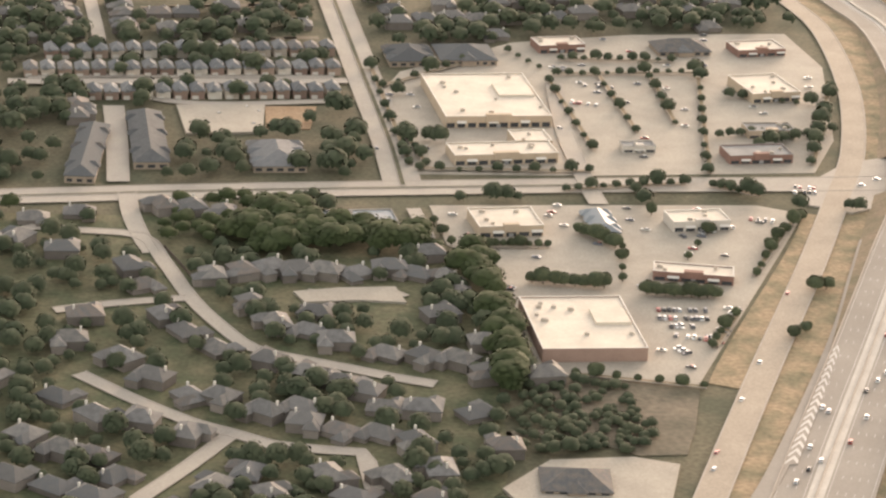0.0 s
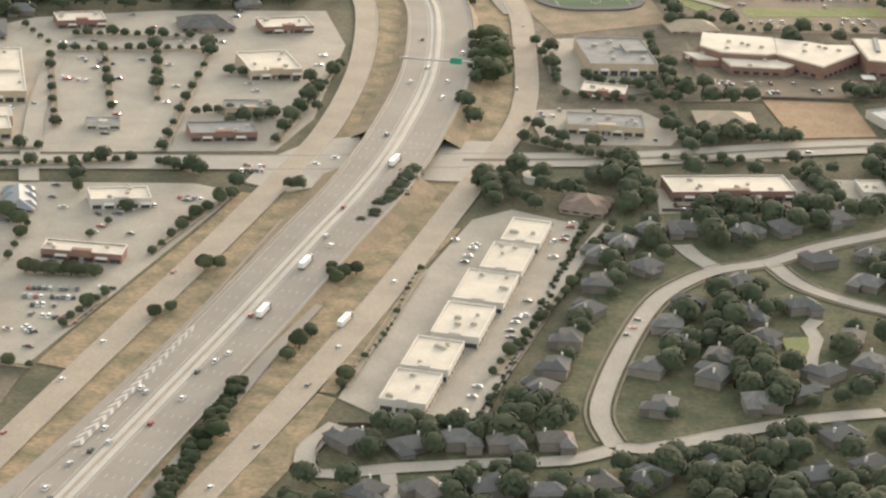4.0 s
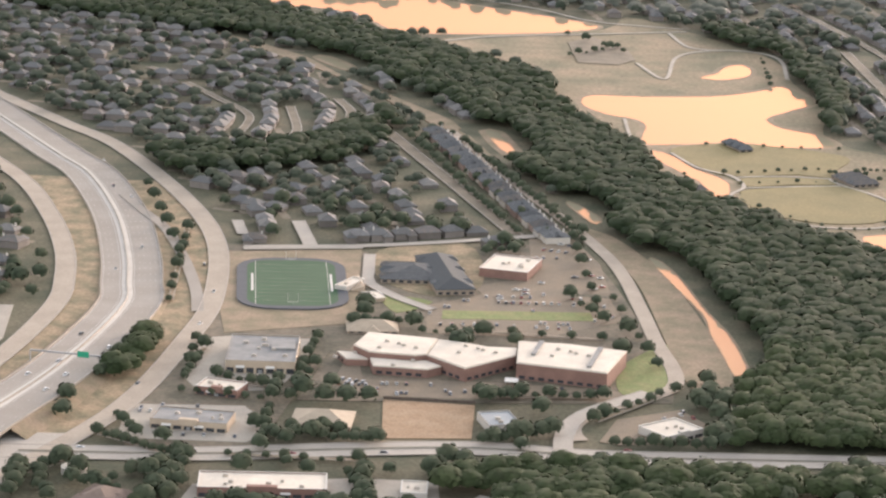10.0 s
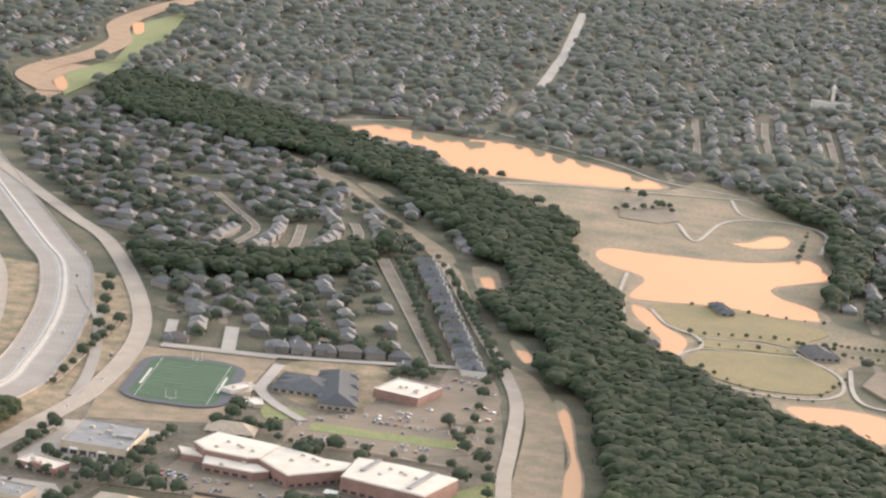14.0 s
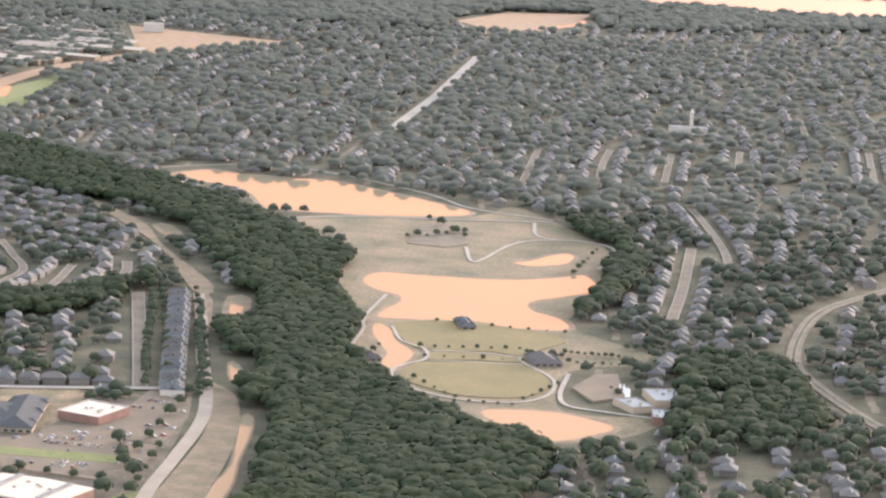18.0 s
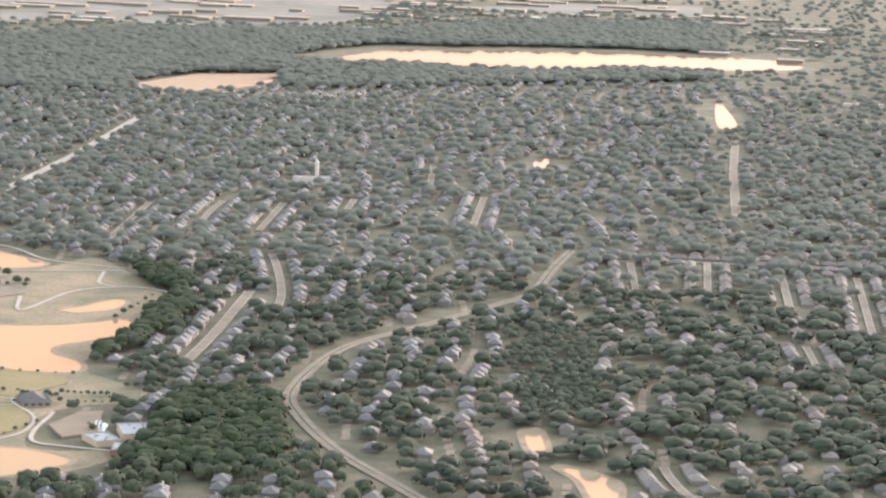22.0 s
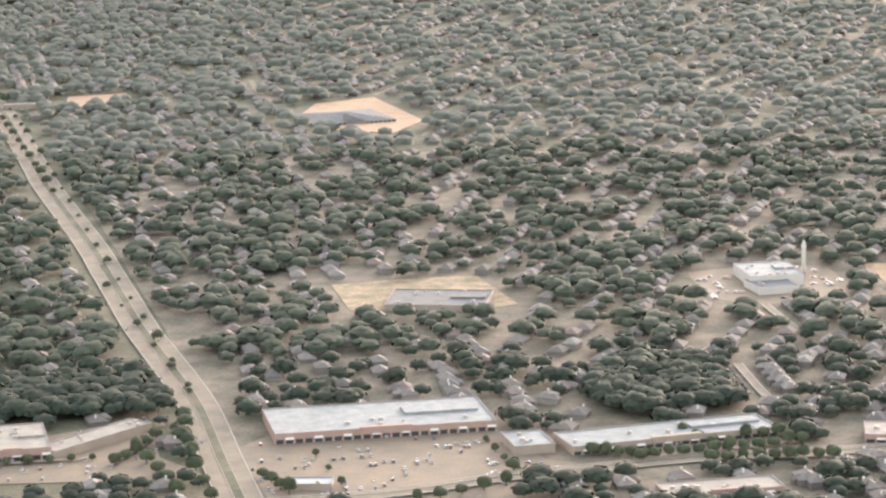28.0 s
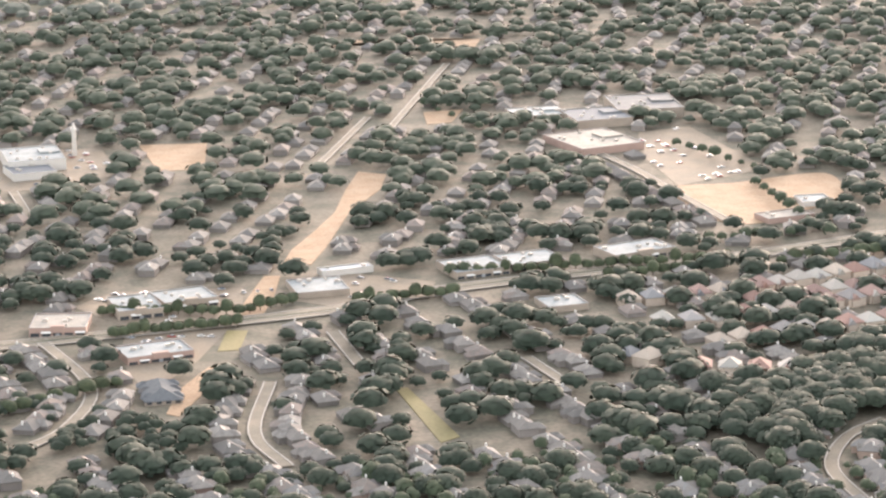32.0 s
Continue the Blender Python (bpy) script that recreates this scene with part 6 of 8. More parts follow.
tree_row((164, 1312), (200, 1306), 8, 1)
tree_row((220, 1298), (253, 1296), 9, 1)
tree_row((121, 1397), (128, 1364), 3)
tree_row((148, 1360), (179, 1361), 8)
tree_row((143, 1341), (147, 1310), 3)
tree_row((217, 1361), (212, 1314), 4)
tree_row((243, 1229), (260, 1269), 6, 2)
tree_row((173, 1193), (231, 1180), 7, 2)
tree_row((115, 1548), (125, 1489), 5, 0)
tree_row((128, 1533), (134, 1529), 2, 0)
tree_row((196, 1386), (213, 1364), 6, 1)
tree_row((234, 1451), (238, 1416), 3, 0)
tree_row((350, 1429), (355, 1427), 2, 0)
tree_row((307, 1306), (313, 1310), 2, 1)
tree_row((283, 1245), (290, 1254), 2, 0)
tree_row((367, 1302), (380, 1307), 3, 0)
tree_row((347, 1215), (354, 1229), 2, 0)
tree_row((398, 1402), (416, 1448), 5, 1)
tree_row((470, 1715), (463, 1626), 5, 1)
tree_row((452, 1591), (455, 1549), 4, 1)
tree_row((215, 1668), (305, 1676), 12)
tree_row((223, 1699), (293, 1701), 10)
tree_row((192, 1714), (209, 1679), 4)
tree_row((318, 1628), (365, 1616), 7)
tree_row((299, 1550), (339, 1559), 7)
tree_row((241, 1466), (256, 1464), 3)
tree_row((162, 1686), (108, 1633), 6)
tree_row((369, 1166), (413, 1313), 22, 2, 0.5)
tree_row((438, 1184), (488, 1311), 12)
tree_row((483, 1518), (537, 1486), 11, 0)
tree_row((451, 1439), (475, 1471), 8, 1)
tree_row((537, 1486), (539, 1413), 6, 0)
tree_row((585, 1672), (578, 1603), 5, 0)
tree_row((508, 1711), (512, 1641), 4, 0)
tree_row((515, 1607), (561, 1601), 6)
tree_row((569, 1635), (575, 1509), 8, 0)
tree_row((559, 1495), (629, 1497), 8)
tree_row((635, 1478), (636, 1432), 5, 0)
tree_row((454, 1435), (455, 1417), 3, 1)
tree_row((589, 1543), (634, 1542), 6, 0)
tree_row((497, 1341), (514, 1387), 5)
tree_row((688, 1628), (710, 1624), 4, 0)
tree_row((484, 1437), (508, 1430), 5, 0)
tree_row((366, 1311), (368, 1296), 2, 0)
tree_row((357, 1224), (345, 1196), 3, 0)
tree_row((662, 1765), (759, 1760), 6)
tree_row((690, 1628), (760, 1637), 10, 0)
tree_row((758, 1589), (790, 1636), 6, 0)
tree_row((770, 1548), (824, 1551), 8, 0)
tree_row((697, 1540), (732, 1564), 8, 1)
tree_row((582, 1728), (579, 1632), 9, 0)
tree_row((511, 1635), (515, 1695), 5, 0)
tree_row((531, 1638), (570, 1620), 6, 0)
tree_row((553, 1419), (618, 1423), 8, 2, 0.5)
tree_row((628, 1473), (641, 1431), 6, 0)
tree_row((511, 1460), (535, 1481), 6, 0)
tree_row((523, 1407), (535, 1453), 6, 1)
tree_row((732, 2016), (754, 1845), 6, 0)
tree_row((735, 1857), (757, 1804), 4, 0)
tree_row((762, 1860), (793, 1707), 6, 0)
tree_row((566, 1546), (586, 1523), 4, 1)
tree_row((602, 1532), (636, 1532), 7, 1)
tree_row((488, 1552), (505, 1519), 4, 0)
tree_row((600, 1766), (629, 1773), 5, 0)
tree_row((793, 1650), (822, 1677), 4, 0)
tree_row((644, 1758), (662, 1757), 3)
tree_row((712, 1564), (717, 1534), 3, 0)
tree_row((639, 1476), (644, 1431), 3, 0)
tree_row((578, 2386), (713, 2025), 14, 0, 0.9)
tree_row((609, 2390), (738, 2038), 12, 0, 0.9)
tree_row((476, 1800), (456, 1990), 8, 0)
tree_row((404, 2120), (462, 1924), 6, 0)
tree_row((868, 2148), (913, 2099), 5)
tree_row((917, 2086), (958, 2096), 5)
tree_row((962, 2116), (975, 2181), 5)
tree_row((844, 2261), (923, 2289), 8)
tree_row((859, 2226), (933, 2249), 6)
tree_row((930, 2278), (958, 2279), 8, 0)
tree_row((960, 2292), (1001, 2299), 9, 0)
tree_row((968, 2260), (1007, 2271), 7)
tree_row((1003, 2335), (1049, 2345), 7, 0)
tree_row((831, 2368), (944, 2370), 8)
tree_row((705, 2748), (752, 2801), 7)
tree_row((701, 2857), (759, 2776), 4)
tree_row((894, 2642), (892, 2774), 6, 0)
tree_row((888, 2063), (913, 2054), 3, 0)
tree_row((1018, 2183), (1026, 2166), 2, 0)
tree_row((816, 2225), (814, 2248), 2, 0)
tree_row((2076, 3071), (2200, 2028), 15, 2)
tree_row((2144, 2374), (2202, 2012), 6, 2)
tree_row((2029, 3314), (2093, 2829), 10, 0)
tree_row((2150, 1835), (2176, 1890), 5, 0)
tree_row((2198, 1934), (2197, 1848), 5, 1)
tree_row((2029, 1842), (2136, 1849), 9)
tree_row((2003, 3651), (2065, 3148), 9, 2)
tree_row((2239, 1790), (2254, 1749), 4, 0)
tree_row((2275, 1834), (2285, 1767), 3)
tree_row((2328, 1720), (2385, 1744), 5, 0)
tree_row((2445, 1808), (2475, 1795), 5, 0)
tree_row((2474, 1788), (2578, 1812), 12, 0)
tree_row((2514, 1779), (2591, 1774), 9, 0)
tree_row((2508, 1842), (2529, 1802), 4, 0)
tree_row((2188, 1910), (2207, 1747), 6, 1)
tree_row((2163, 1860), (2188, 1764), 5, 1)
tree_row((2383, 1850), (2392, 1780), 4)
tree_row((2591, 1649), (2657, 1682), 8, 1)
tree_row((2548, 1826), (2582, 1832), 4, 0)
tree_row((2667, 1787), (2742, 1790), 12, 0)
tree_row((2750, 1815), (2785, 1832), 6, 0)
tree_row((2825, 1819), (2884, 1821), 9, 0)
tree_row((2896, 1870), (2962, 1864), 9, 0)
tree_row((2969, 1862), (3073, 1851), 14, 0)
tree_row((2988, 1825), (3052, 1835), 9, 0)
tree_row((3073, 1909), (3139, 1904), 9, 0)
tree_row((3108, 1832), (3181, 1840), 9, 1)
tree_row((2667, 1841), (2740, 1818), 12, 0)
tree_row((2790, 2250), (2806, 2162), 5, 0)
tree_row((3160, 2211), (3186, 2115), 7, 0)
tree_row((3170, 2059), (3164, 1895), 9, 0)
tree_row((3010, 2435), (3034, 2301), 6, 0)
tree_row((1467, 1993), (1485, 1980), 3)
tree_row((1548, 2011), (1582, 2027), 8, 1)
tree_row((1610, 2025), (1652, 2042), 5, 0)
tree_row((1470, 2044), (1541, 2069), 7, 0)
car_row((223, 1277), (246, 1277), 10, 90)
car_row((222, 1266), (245, 1266), 10, 90)
car_row((221, 1255), (244, 1256), 10, 92)
car_row((224, 1245), (243, 1239), 8, 72)
car_row((225, 1228), (232, 1216), 5, 30)
car_row((246, 1236), (262, 1279), 9, 159)
car_row((244, 1239), (259, 1274), 6, 156)
car_row((326, 1465), (336, 1463), 5, 78)
car_row((324, 1456), (335, 1455), 5, 84)
car_row((220, 1612), (234, 1608), 4, 74)
car_row((232, 1647), (248, 1643), 5, 75)
car_row((139, 1377), (176, 1383), 5, 99)
car_row((292, 1411), (303, 1408), 4, 74)
car_row((251, 1382), (279, 1397), 6, 118)
car_row((183, 1544), (219, 1568), 4, 123)
car_row((601, 1649), (618, 1645), 5, 76)
car_row((604, 1640), (620, 1640), 5, 90)
car_row((632, 1624), (679, 1632), 7, 99)
car_row((693, 1839), (738, 1843), 10, 95)
car_row((697, 1854), (742, 1858), 9, 95)
car_row((647, 1778), (690, 1784), 7, 97)
car_row((694, 1782), (737, 1784), 7, 92)
car_row((708, 1961), (722, 1963), 4, 98)
car_row((712, 1985), (728, 1980), 4, 72)
car_row((557, 1413), (618, 1418), 6, 94)
car_row((500, 1226), (512, 1255), 4, 157)
car_row((449, 1230), (458, 1258), 4, 162)
car_row((407, 1162), (419, 1201), 4, 162)
car_row((474, 1367), (490, 1352), 3, 46)
car_row((555, 1421), (610, 1426), 7, 95)
car_row((2274, 1821), (2310, 1826), 7, 97)
car_row((2353, 1843), (2386, 1849), 6, 100)
car_row((2476, 1822), (2512, 1827), 6, 97)
car_row((2614, 2309), (2649, 2323), 6, 111)
car_row((2615, 2265), (2641, 2262), 5, 83)
car_row((1492, 1952), (1532, 1941), 8, 74)
car_row((1668, 2006), (1706, 2018), 7, 107)
car_row((1485, 1967), (1517, 1963), 6, 82)
car_row((2793, 1873), (2822, 1871), 5, 86)
car_row((3060, 1848), (3088, 1838), 5, 70)
car_row((2760, 1869), (2778, 1870), 3, 93)
car(376, 1388, 71, 3, deck(1388))
car(366, 1348, 71, 1, deck(1348))
car(368, 1335, 70, 0, deck(1335))
car(328, 1245, 71, 3, deck(1245))
car(318, 1200, 71, 0, deck(1200))
car(312, 1191, 71, 0, deck(1191))
car(304, 1179, 71, 2, deck(1179))
car(298, 1150, 71, 0, deck(1150))
car(285, 1123, 71, 3, deck(1123))
car(282, 1156, 71, 1, deck(1156))
car(280, 1160, 71, 0, deck(1160))
car(268, 1103, 71, 1, deck(1103))
car(266, 1117, 71, 0, deck(1117))
car(261, 1094, 71, 2, deck(1094))
car(253, 1081, 72, 1, deck(1081))
car(247, 1047, 71, 2, deck(1047))
car(245, 1057, 72, 0, deck(1057))
car(263, 1046, 71, 4, deck(1046))
car(404, 1506, 71, 4, deck(1506))
car(423, 1610, 72, 0, deck(1610))
car(435, 1642, 72, 1, deck(1642))
car(436, 1705, 72, 2, deck(1705))
car(445, 1613, 71, 0, deck(1613))
car(440, 1580, 71, 0, deck(1580))
car(459, 1677, 71, 0, deck(1677))
car(436, 1742, 72, 2, deck(1742))
car(457, 1771, 72, 1, deck(1771))
car(404, 1461, 71, 3, deck(1461))
car(224, 1110, 65, 3)
car(245, 1168, 65, 0)
car(291, 1302, 68, 3)
car(261, 1212, 65, 0)
car(220, 1093, 65, 1)
car(353, 1168, 68, 4)
car(398, 1297, 70, 0)
car(330, 1102, 65, 4)
car(311, 1061, 65, 0)
car(364, 1470, 8, 0)
car(375, 1481, 8, 0)
car(449, 1456, 70, 4)
car(99, 1516, 95, 4)
car(368, 1213, 66, 1)
car(503, 1751, 80, 0)
car(487, 1618, 80, 4)
car(500, 1829, 90, 3)
car(483, 1897, 100, 0)
car(477, 1496, 8, 1)
car(643, 1515, 8, 4)
car(593, 1505, 8, 3)
car(777, 1542, 5, 3)
car(2200, 2028, 97, 0)
car(2178, 2207, 97, 0)
car(2140, 2467, 97, 1)
car(2086, 2894, 97, 2)
car(2160, 2217, 97, 2)
car(2206, 1877, 97, 3)
car(2825, 1819, 8, 0)
car(3003, 1850, 8, 2)
car(356, 2199, 110, 4)
car(379, 2116, 105, 4)
car(426, 1874, 95, 1)
car(453, 1779, 88, 2)
car(427, 1698, 75, 3)
car(433, 1936, 97, 4)
car(399, 2082, 110, 0)
lorry(334, 1248, 70, "white box lorry driving on the freeway", deck(1248))
lorry(355, 1309, 70, "grey tank lorry driving on the freeway", deck(1309))
lorry(372, 1243, 68, "white van lorry on the frontage road")
lorry(406, 1458, 70, "dark lorry driving over the bridge", deck(1458))
pool(576, 1212)
pool(514, 1270)
pool(512, 1155)
pool(573, 1253)
pool(718, 1377)
pool(692, 1315)
pool(539, 1166)
pool(22, 1405)
pool(2782, 1543)
fence([(515, 1392), (465, 1245), (424, 1133)])
fence([(365, 1126), (390, 1127), (424, 1131)])
fence([(356, 1076), (355, 1100), (363, 1123)])
fence([(151, 1328), (148, 1238), (152, 1204)])
fence([(-16, 1351), (0, 1304)])
fence([(633, 1615), (687, 1615)])
fence([(545, 1411), (636, 1416)])
fence([(646, 1242), (623, 1188), (620, 1156)])

# ---- towers, tanks, signs ----
tower("minaret", 2706, 2331, 1.8, 26, "tall slim white tower beside the meeting hall", "tower", 0.5, 8)
tower("bell_tower", 1820, 3772, 4.0, 28, "tall tan bell tower of the campus", "tower", 0.6, 4, "tan_wall")
tower("church_spire", 835, 3705, 3.0, 30, "pointed white church spire above trees", "tower", 0.97)
e = empty("storage_tank", 482, 1454, 0, 0, "low round white tank beside the road", "tank")
ring = [(7 * math.cos(a), 7 * math.sin(a)) for a in np.arange(24) * math.pi / 12]
part("shell", Shape().prism(ring, -0.2, 4), M["white_wall"], e)
part("lid", Shape().prism([(a * 1.04, b * 1.04) for a, b in ring], 4, 4.8, 0.35), M["white_roof"], e)
e = empty("domed_hall", 1497, 1877, 0, 0, "round hall with a dark domed roof", "building")
ring = [(17 * math.cos(a), 17 * math.sin(a)) for a in np.arange(24) * math.pi / 12]
part("wall", Shape().prism(ring, -0.2, 4), M["tan_wall"], e)
dome = Shape()
for i in range(4):
    dome.prism([(a * (1 - 0.06 * i * i), b * (1 - 0.06 * i * i)) for a, b in ring], 4 + 2.2 * i, 6.2 + 2.2 * i, 0.06 * (2 * i + 1) / (1 - 0.06 * i * i))
part("dome", dome, M["shingle"], e)
for i in range(3):
    part("sign_bar", Shape().box(-5, -14.5 + i * 2.0, 9.2 + i * 1.2, 5, -13.6 + i * 2.0, 9.9 + i * 1.2), M["cloud_white"], e, "plain white bar of a sign")
for y, half in ((1632, 22),):
    i = int(np.argmin(abs(plan_line[:, 1] - y)))
    c = plan_line[i]
    e = empty("sign_gantry", c[0], c[1], 0, -8, "steel gantry over the freeway with a green sign", "sign", "freeway gantries")
    h = F3L[i, 2] + 7
    for s in (-1, 1):
        part("post", Shape().box(s * half - .3, -.3, -.3, s * half + .3, .3, h), M["steel"], e)
    part("beam", Shape().box(-half, -.4, h - .5, half, .4, h + .5), M["steel"], e)
    part("sign_panel", Shape().box(8, -.7, h - 1.5, 15, -.45, h + 2.2), M["green_sign"], e, "plain green sign panel")
sheet("pavement", [(990, 2168), (997, 2222), (1014, 2232), (1034, 2156), (1014, 2130)], M["lot_old"], "pale deck round the public pool", code=1, category="pool deck")
e = empty("public_pool", 1022, 2172, 0, 10, "public swimming pool with pale blue water and white slides", "swimming pool")
part("basin_rim", Shape().prism(stadium(0, 0, 26, 46, 0, 9), -0.2, 0.32), M["cloud_white"], e)
part("water", Shape().prism(stadium(0, 0, 23, 43, 0, 8), 0.1, 0.36), M["pool_water"], e)
for k in range(2):
    part("slide", Shape().add([(4 + k * 3, 8, 5), (5.4 + k * 3, 8, 5), (5.4 + k * 3, -8, 0.5), (4 + k * 3, -8, 0.5), (4 + k * 3, 8, 4.6), (5.4 + k * 3, 8, 4.6), (5.4 + k * 3, -8, 0.1), (4 + k * 3, -8, 0.1)],
                            [(0, 3, 2, 1), (4, 5, 6, 7), (0, 1, 5, 4), (1, 2, 6, 5), (2, 3, 7, 6), (3, 0, 4, 7)]), M["cloud_white"], e)
    part("slide_tower", Shape().box(3.8 + k * 3, 8, -0.2, 5.6 + k * 3, 10, 5.2), M["steel"], e)

# ---- the long brick school: wings under one run of pale roofs ----
e = empty("school_building", 690, 1690, 0, 0, "long red brick school with pale flat roofs at several heights", "building")
for nm, ring, h, words, sides in (
        ("west_wing", ((613, 1723), (607, 1693), (618, 1680), (646, 1677), (653, 1681), (657, 1716)), 9.6, "", (2,)),
        ("middle_wing", ((657.1, 1716), (653.1, 1681), (678, 1657), (706.8, 1690), (706.8, 1706), (689, 1705), (676, 1711)), 9.1, "angled brick wing with the entrance", (1, 2)),
        ("east_wing", ((707, 1716), (708, 1669), (763, 1657), (774, 1706), (737, 1715)), 10.8, "", (1,)),
        ("front_wing", ((597, 1693), (604, 1678), (617.5, 1679.5), (606.8, 1692.6)), 5.0, "low brick wing with a pale roof", (0,)),
        ("porch_wing", ((618.5, 1679.3), (622, 1663), (655, 1661), (663, 1669.5), (652.8, 1679.4), (646, 1676.5)), 6.0, "low brick wing with a pale roof", (1,))):
    ring = [(x - 690, y - 1690) for x, y in ring]
    mx, my = sum(p[0] for p in ring) / len(ring), sum(p[1] for p in ring) / len(ring)
    claim(np.array([(x + 690, y + 1690) for x, y in ring]), 2, 4)
    inner = [(mx + (x - mx) * 0.97, my + (y - my) * 0.97) for x, y in ring]
    wing = part(nm, Shape().prism(ring, -0.4, h - 0.8), M["brick"], e, words)
    part("parapet", Shape().prism(ring, h - 0.8, h - 0.35), M["white_roof"], wing)
    top = part("roof", Shape().prism(inner, h - 0.35, h + 0.05), M["white_roof"], wing, "pale flat roof")
    n = len(ring)
    for i in range(5 if h > 6 else 2):
        a, b = (i * 0.37 + 0.2) % 1 - 0.5, (i * 0.61 + 0.1) % 1 - 0.5
        x, y = mx + a * 30, my + b * 18
        m = Shape().box(x - 1.3, y - 0.9, h + 0.05, x + 1.3, y + 0.9, h + 1.2)
        m.box(x - 0.9, y - 0.5, h + 1.2, x + 0.2, y + 0.5, h + 1.5)
        part("roof_machine", m, M["roof_vent"], top, "pale roof machine")
    # windows along the street side
    for (x0, y0), (x1, y1) in [(ring[k], ring[k + 1]) for k in sides]:
        l = math.hypot(x1 - x0, y1 - y0)
        dx, dy = (x1 - x0) / l, (y1 - y0) / l
        for i in range(int(l / 6)):
            s = 2 + i * 6
            p, q = (x0 + dx * s, y0 + dy * s), (x0 + dx * (s + 3.6), y0 + dy * (s + 3.6))
            o = (dy * 0.07, -dx * 0.07)
            v = [(*c, z) for z in (1.0, 2.8) for c in (p, q, (q[0] + o[0], q[1] + o[1]), (p[0] + o[0], p[1] + o[1]))]
            part("window", Shape().add(v, [(0, 3, 2, 1), (4, 5, 6, 7), (0, 1, 5, 4), (1, 2, 6, 5), (2, 3, 7, 6), (3, 0, 4, 7)]), M["glass"], wing)
part("skylight", Shape().prism([(26, -5), (29, -5), (33, 24), (30, 24)], 10.7, 12.2), M["grey_roof"], e, "long raised roof light")
part("skylight", Shape().prism([(60.5, -25), (63.5, -25), (69.5, 17), (66.5, 17)], 10.7, 12.2), M["grey_roof"], e, "long raised roof light")
part("canopy", Shape().box(12, -38, 3.2, 20, -30, 3.7), M["cloud_white"], e, "pale entrance canopy")
# stand and hut beside the running track
e = empty("spectator_stand", 590, 1863, 0, -76, "pale stepped spectator stand beside the running track", "stand")
for i in range(6):
    part("bench", Shape().box(-14, -4 + i * 1.5, -0.2, 14, -2.55 + i * 1.5, 1.4 + i * 0.5), M["tan_wall"], e)
e = empty("ticket_hut", 607, 1832, 0, -52, "small pale hut with a flat roof beside the track", "hut")
part("wall", Shape().box(-7, -3, -0.2, 7, 3, 2.8), M["tan_wall"], e)
part("roof", Shape().box(-7.6, -3.6, 2.8, 7.6, 3.6, 3.2), M["white_roof"], e)

# ---- brown hall, low pale row and car canopies beside the parking deck ----
shop(1733, 1999, 15, 84, 2.5, 9, "brick", "grey_roof", "tall brown hall with a dark flat roof", 0)
shop(1722, 1930, 42, 22, 2.4, 5, "tan_wall", "white_roof", "low pale row of rooms with a pale roof", 1)
for i in range(4):
    e = empty("car_canopy", 1682 + (i % 2) * 22, 1960 + (i // 2) * 45, 0, 3, "long dark car canopy on thin posts", "canopy", "car canopies")
    part("roof", Shape().box(-9, -3, 2.6, 9, 3, 2.85), M["grey_roof"], e)
    for s in (-7, 0, 7):
        part("post", Shape().box(s - .12, -.12, -.2, s + .12, .12, 2.6), M["steel"], e)

# ---- close rows of town houses in red, tan and grey ----
M["town_roof"] = material("mixed_town_roofs", (0.34, 0.30, 0.255), 0.9, vary=0.12, size=3, grain=0.6, random_by="object", spread=0.15,
                          tones=((0.27, 0.165, 0.13), (0.34, 0.31, 0.265), (0.19, 0.182, 0.175), (0.25, 0.165, 0.135), (0.37, 0.30, 0.235), (0.25, 0.225, 0.205)))
M["town_wall"] = material("pale_town_walls", (0.46, 0.37, 0.29), 0.85, vary=0.08, size=3, random_by="object", spread=0.2)
town = None
for a, b, tilt in (((2975, 1767), (3035, 1764), 0), ((3035, 1764), (3175, 1799), 14), ((3048, 1739), (3160, 1759), 9), ((2978, 1711), (3030, 1708), 0), ((3030, 1708), (3150, 1736), 13), ((2998, 1659), (3125, 1678), 8), ((2942, 1655), (2958, 1630), -57), ((2970, 1618), (3030, 1588), -20)):
    n = max(2, int(math.hypot(b[0] - a[0], b[1] - a[1]) / 14.0))
    for i in range(n):
        s = (i + 0.5) / n
        x, y = a[0] + (b[0] - a[0]) * s, a[1] + (b[1] - a[1]) * s
        claim(np.array([(x - 6, y - 7), (x + 6, y - 7), (x + 6, y + 7), (x - 6, y + 7)]), 5)
        if town is None:
            town = empty("town_house", x, y, 0, tilt, "two-storey town house with a steep roof, close beside others", "house", "rows of town houses")
            part("wall", Shape().box(-6.2, -7, -.3, 6.2, 7, 5.6), M["town_wall"], town)
            rf = part("roof", Shape().hip(-6.7, -7.5, 6.7, 7.5, 5.6, 4.4), M["town_roof"], town)
            part("front_gable", Shape().gable(-4.8, -8.4, 1.2, -1, 4.6, 3.4), M["town_roof"], rf)
            part("wing", Shape().box(-4.4, -8.1, -.3, 0.8, -7, 4.6), M["town_wall"], town)
        else:
            c = copy_thing(town, at(x, y, 0, tilt + (180 if i % 3 == 1 else 0)))
            c.scale = (1.0, 0.9 + 0.2 * ((x * 0.37) % 1), 0.9 + 0.25 * ((x * 0.61) % 1))

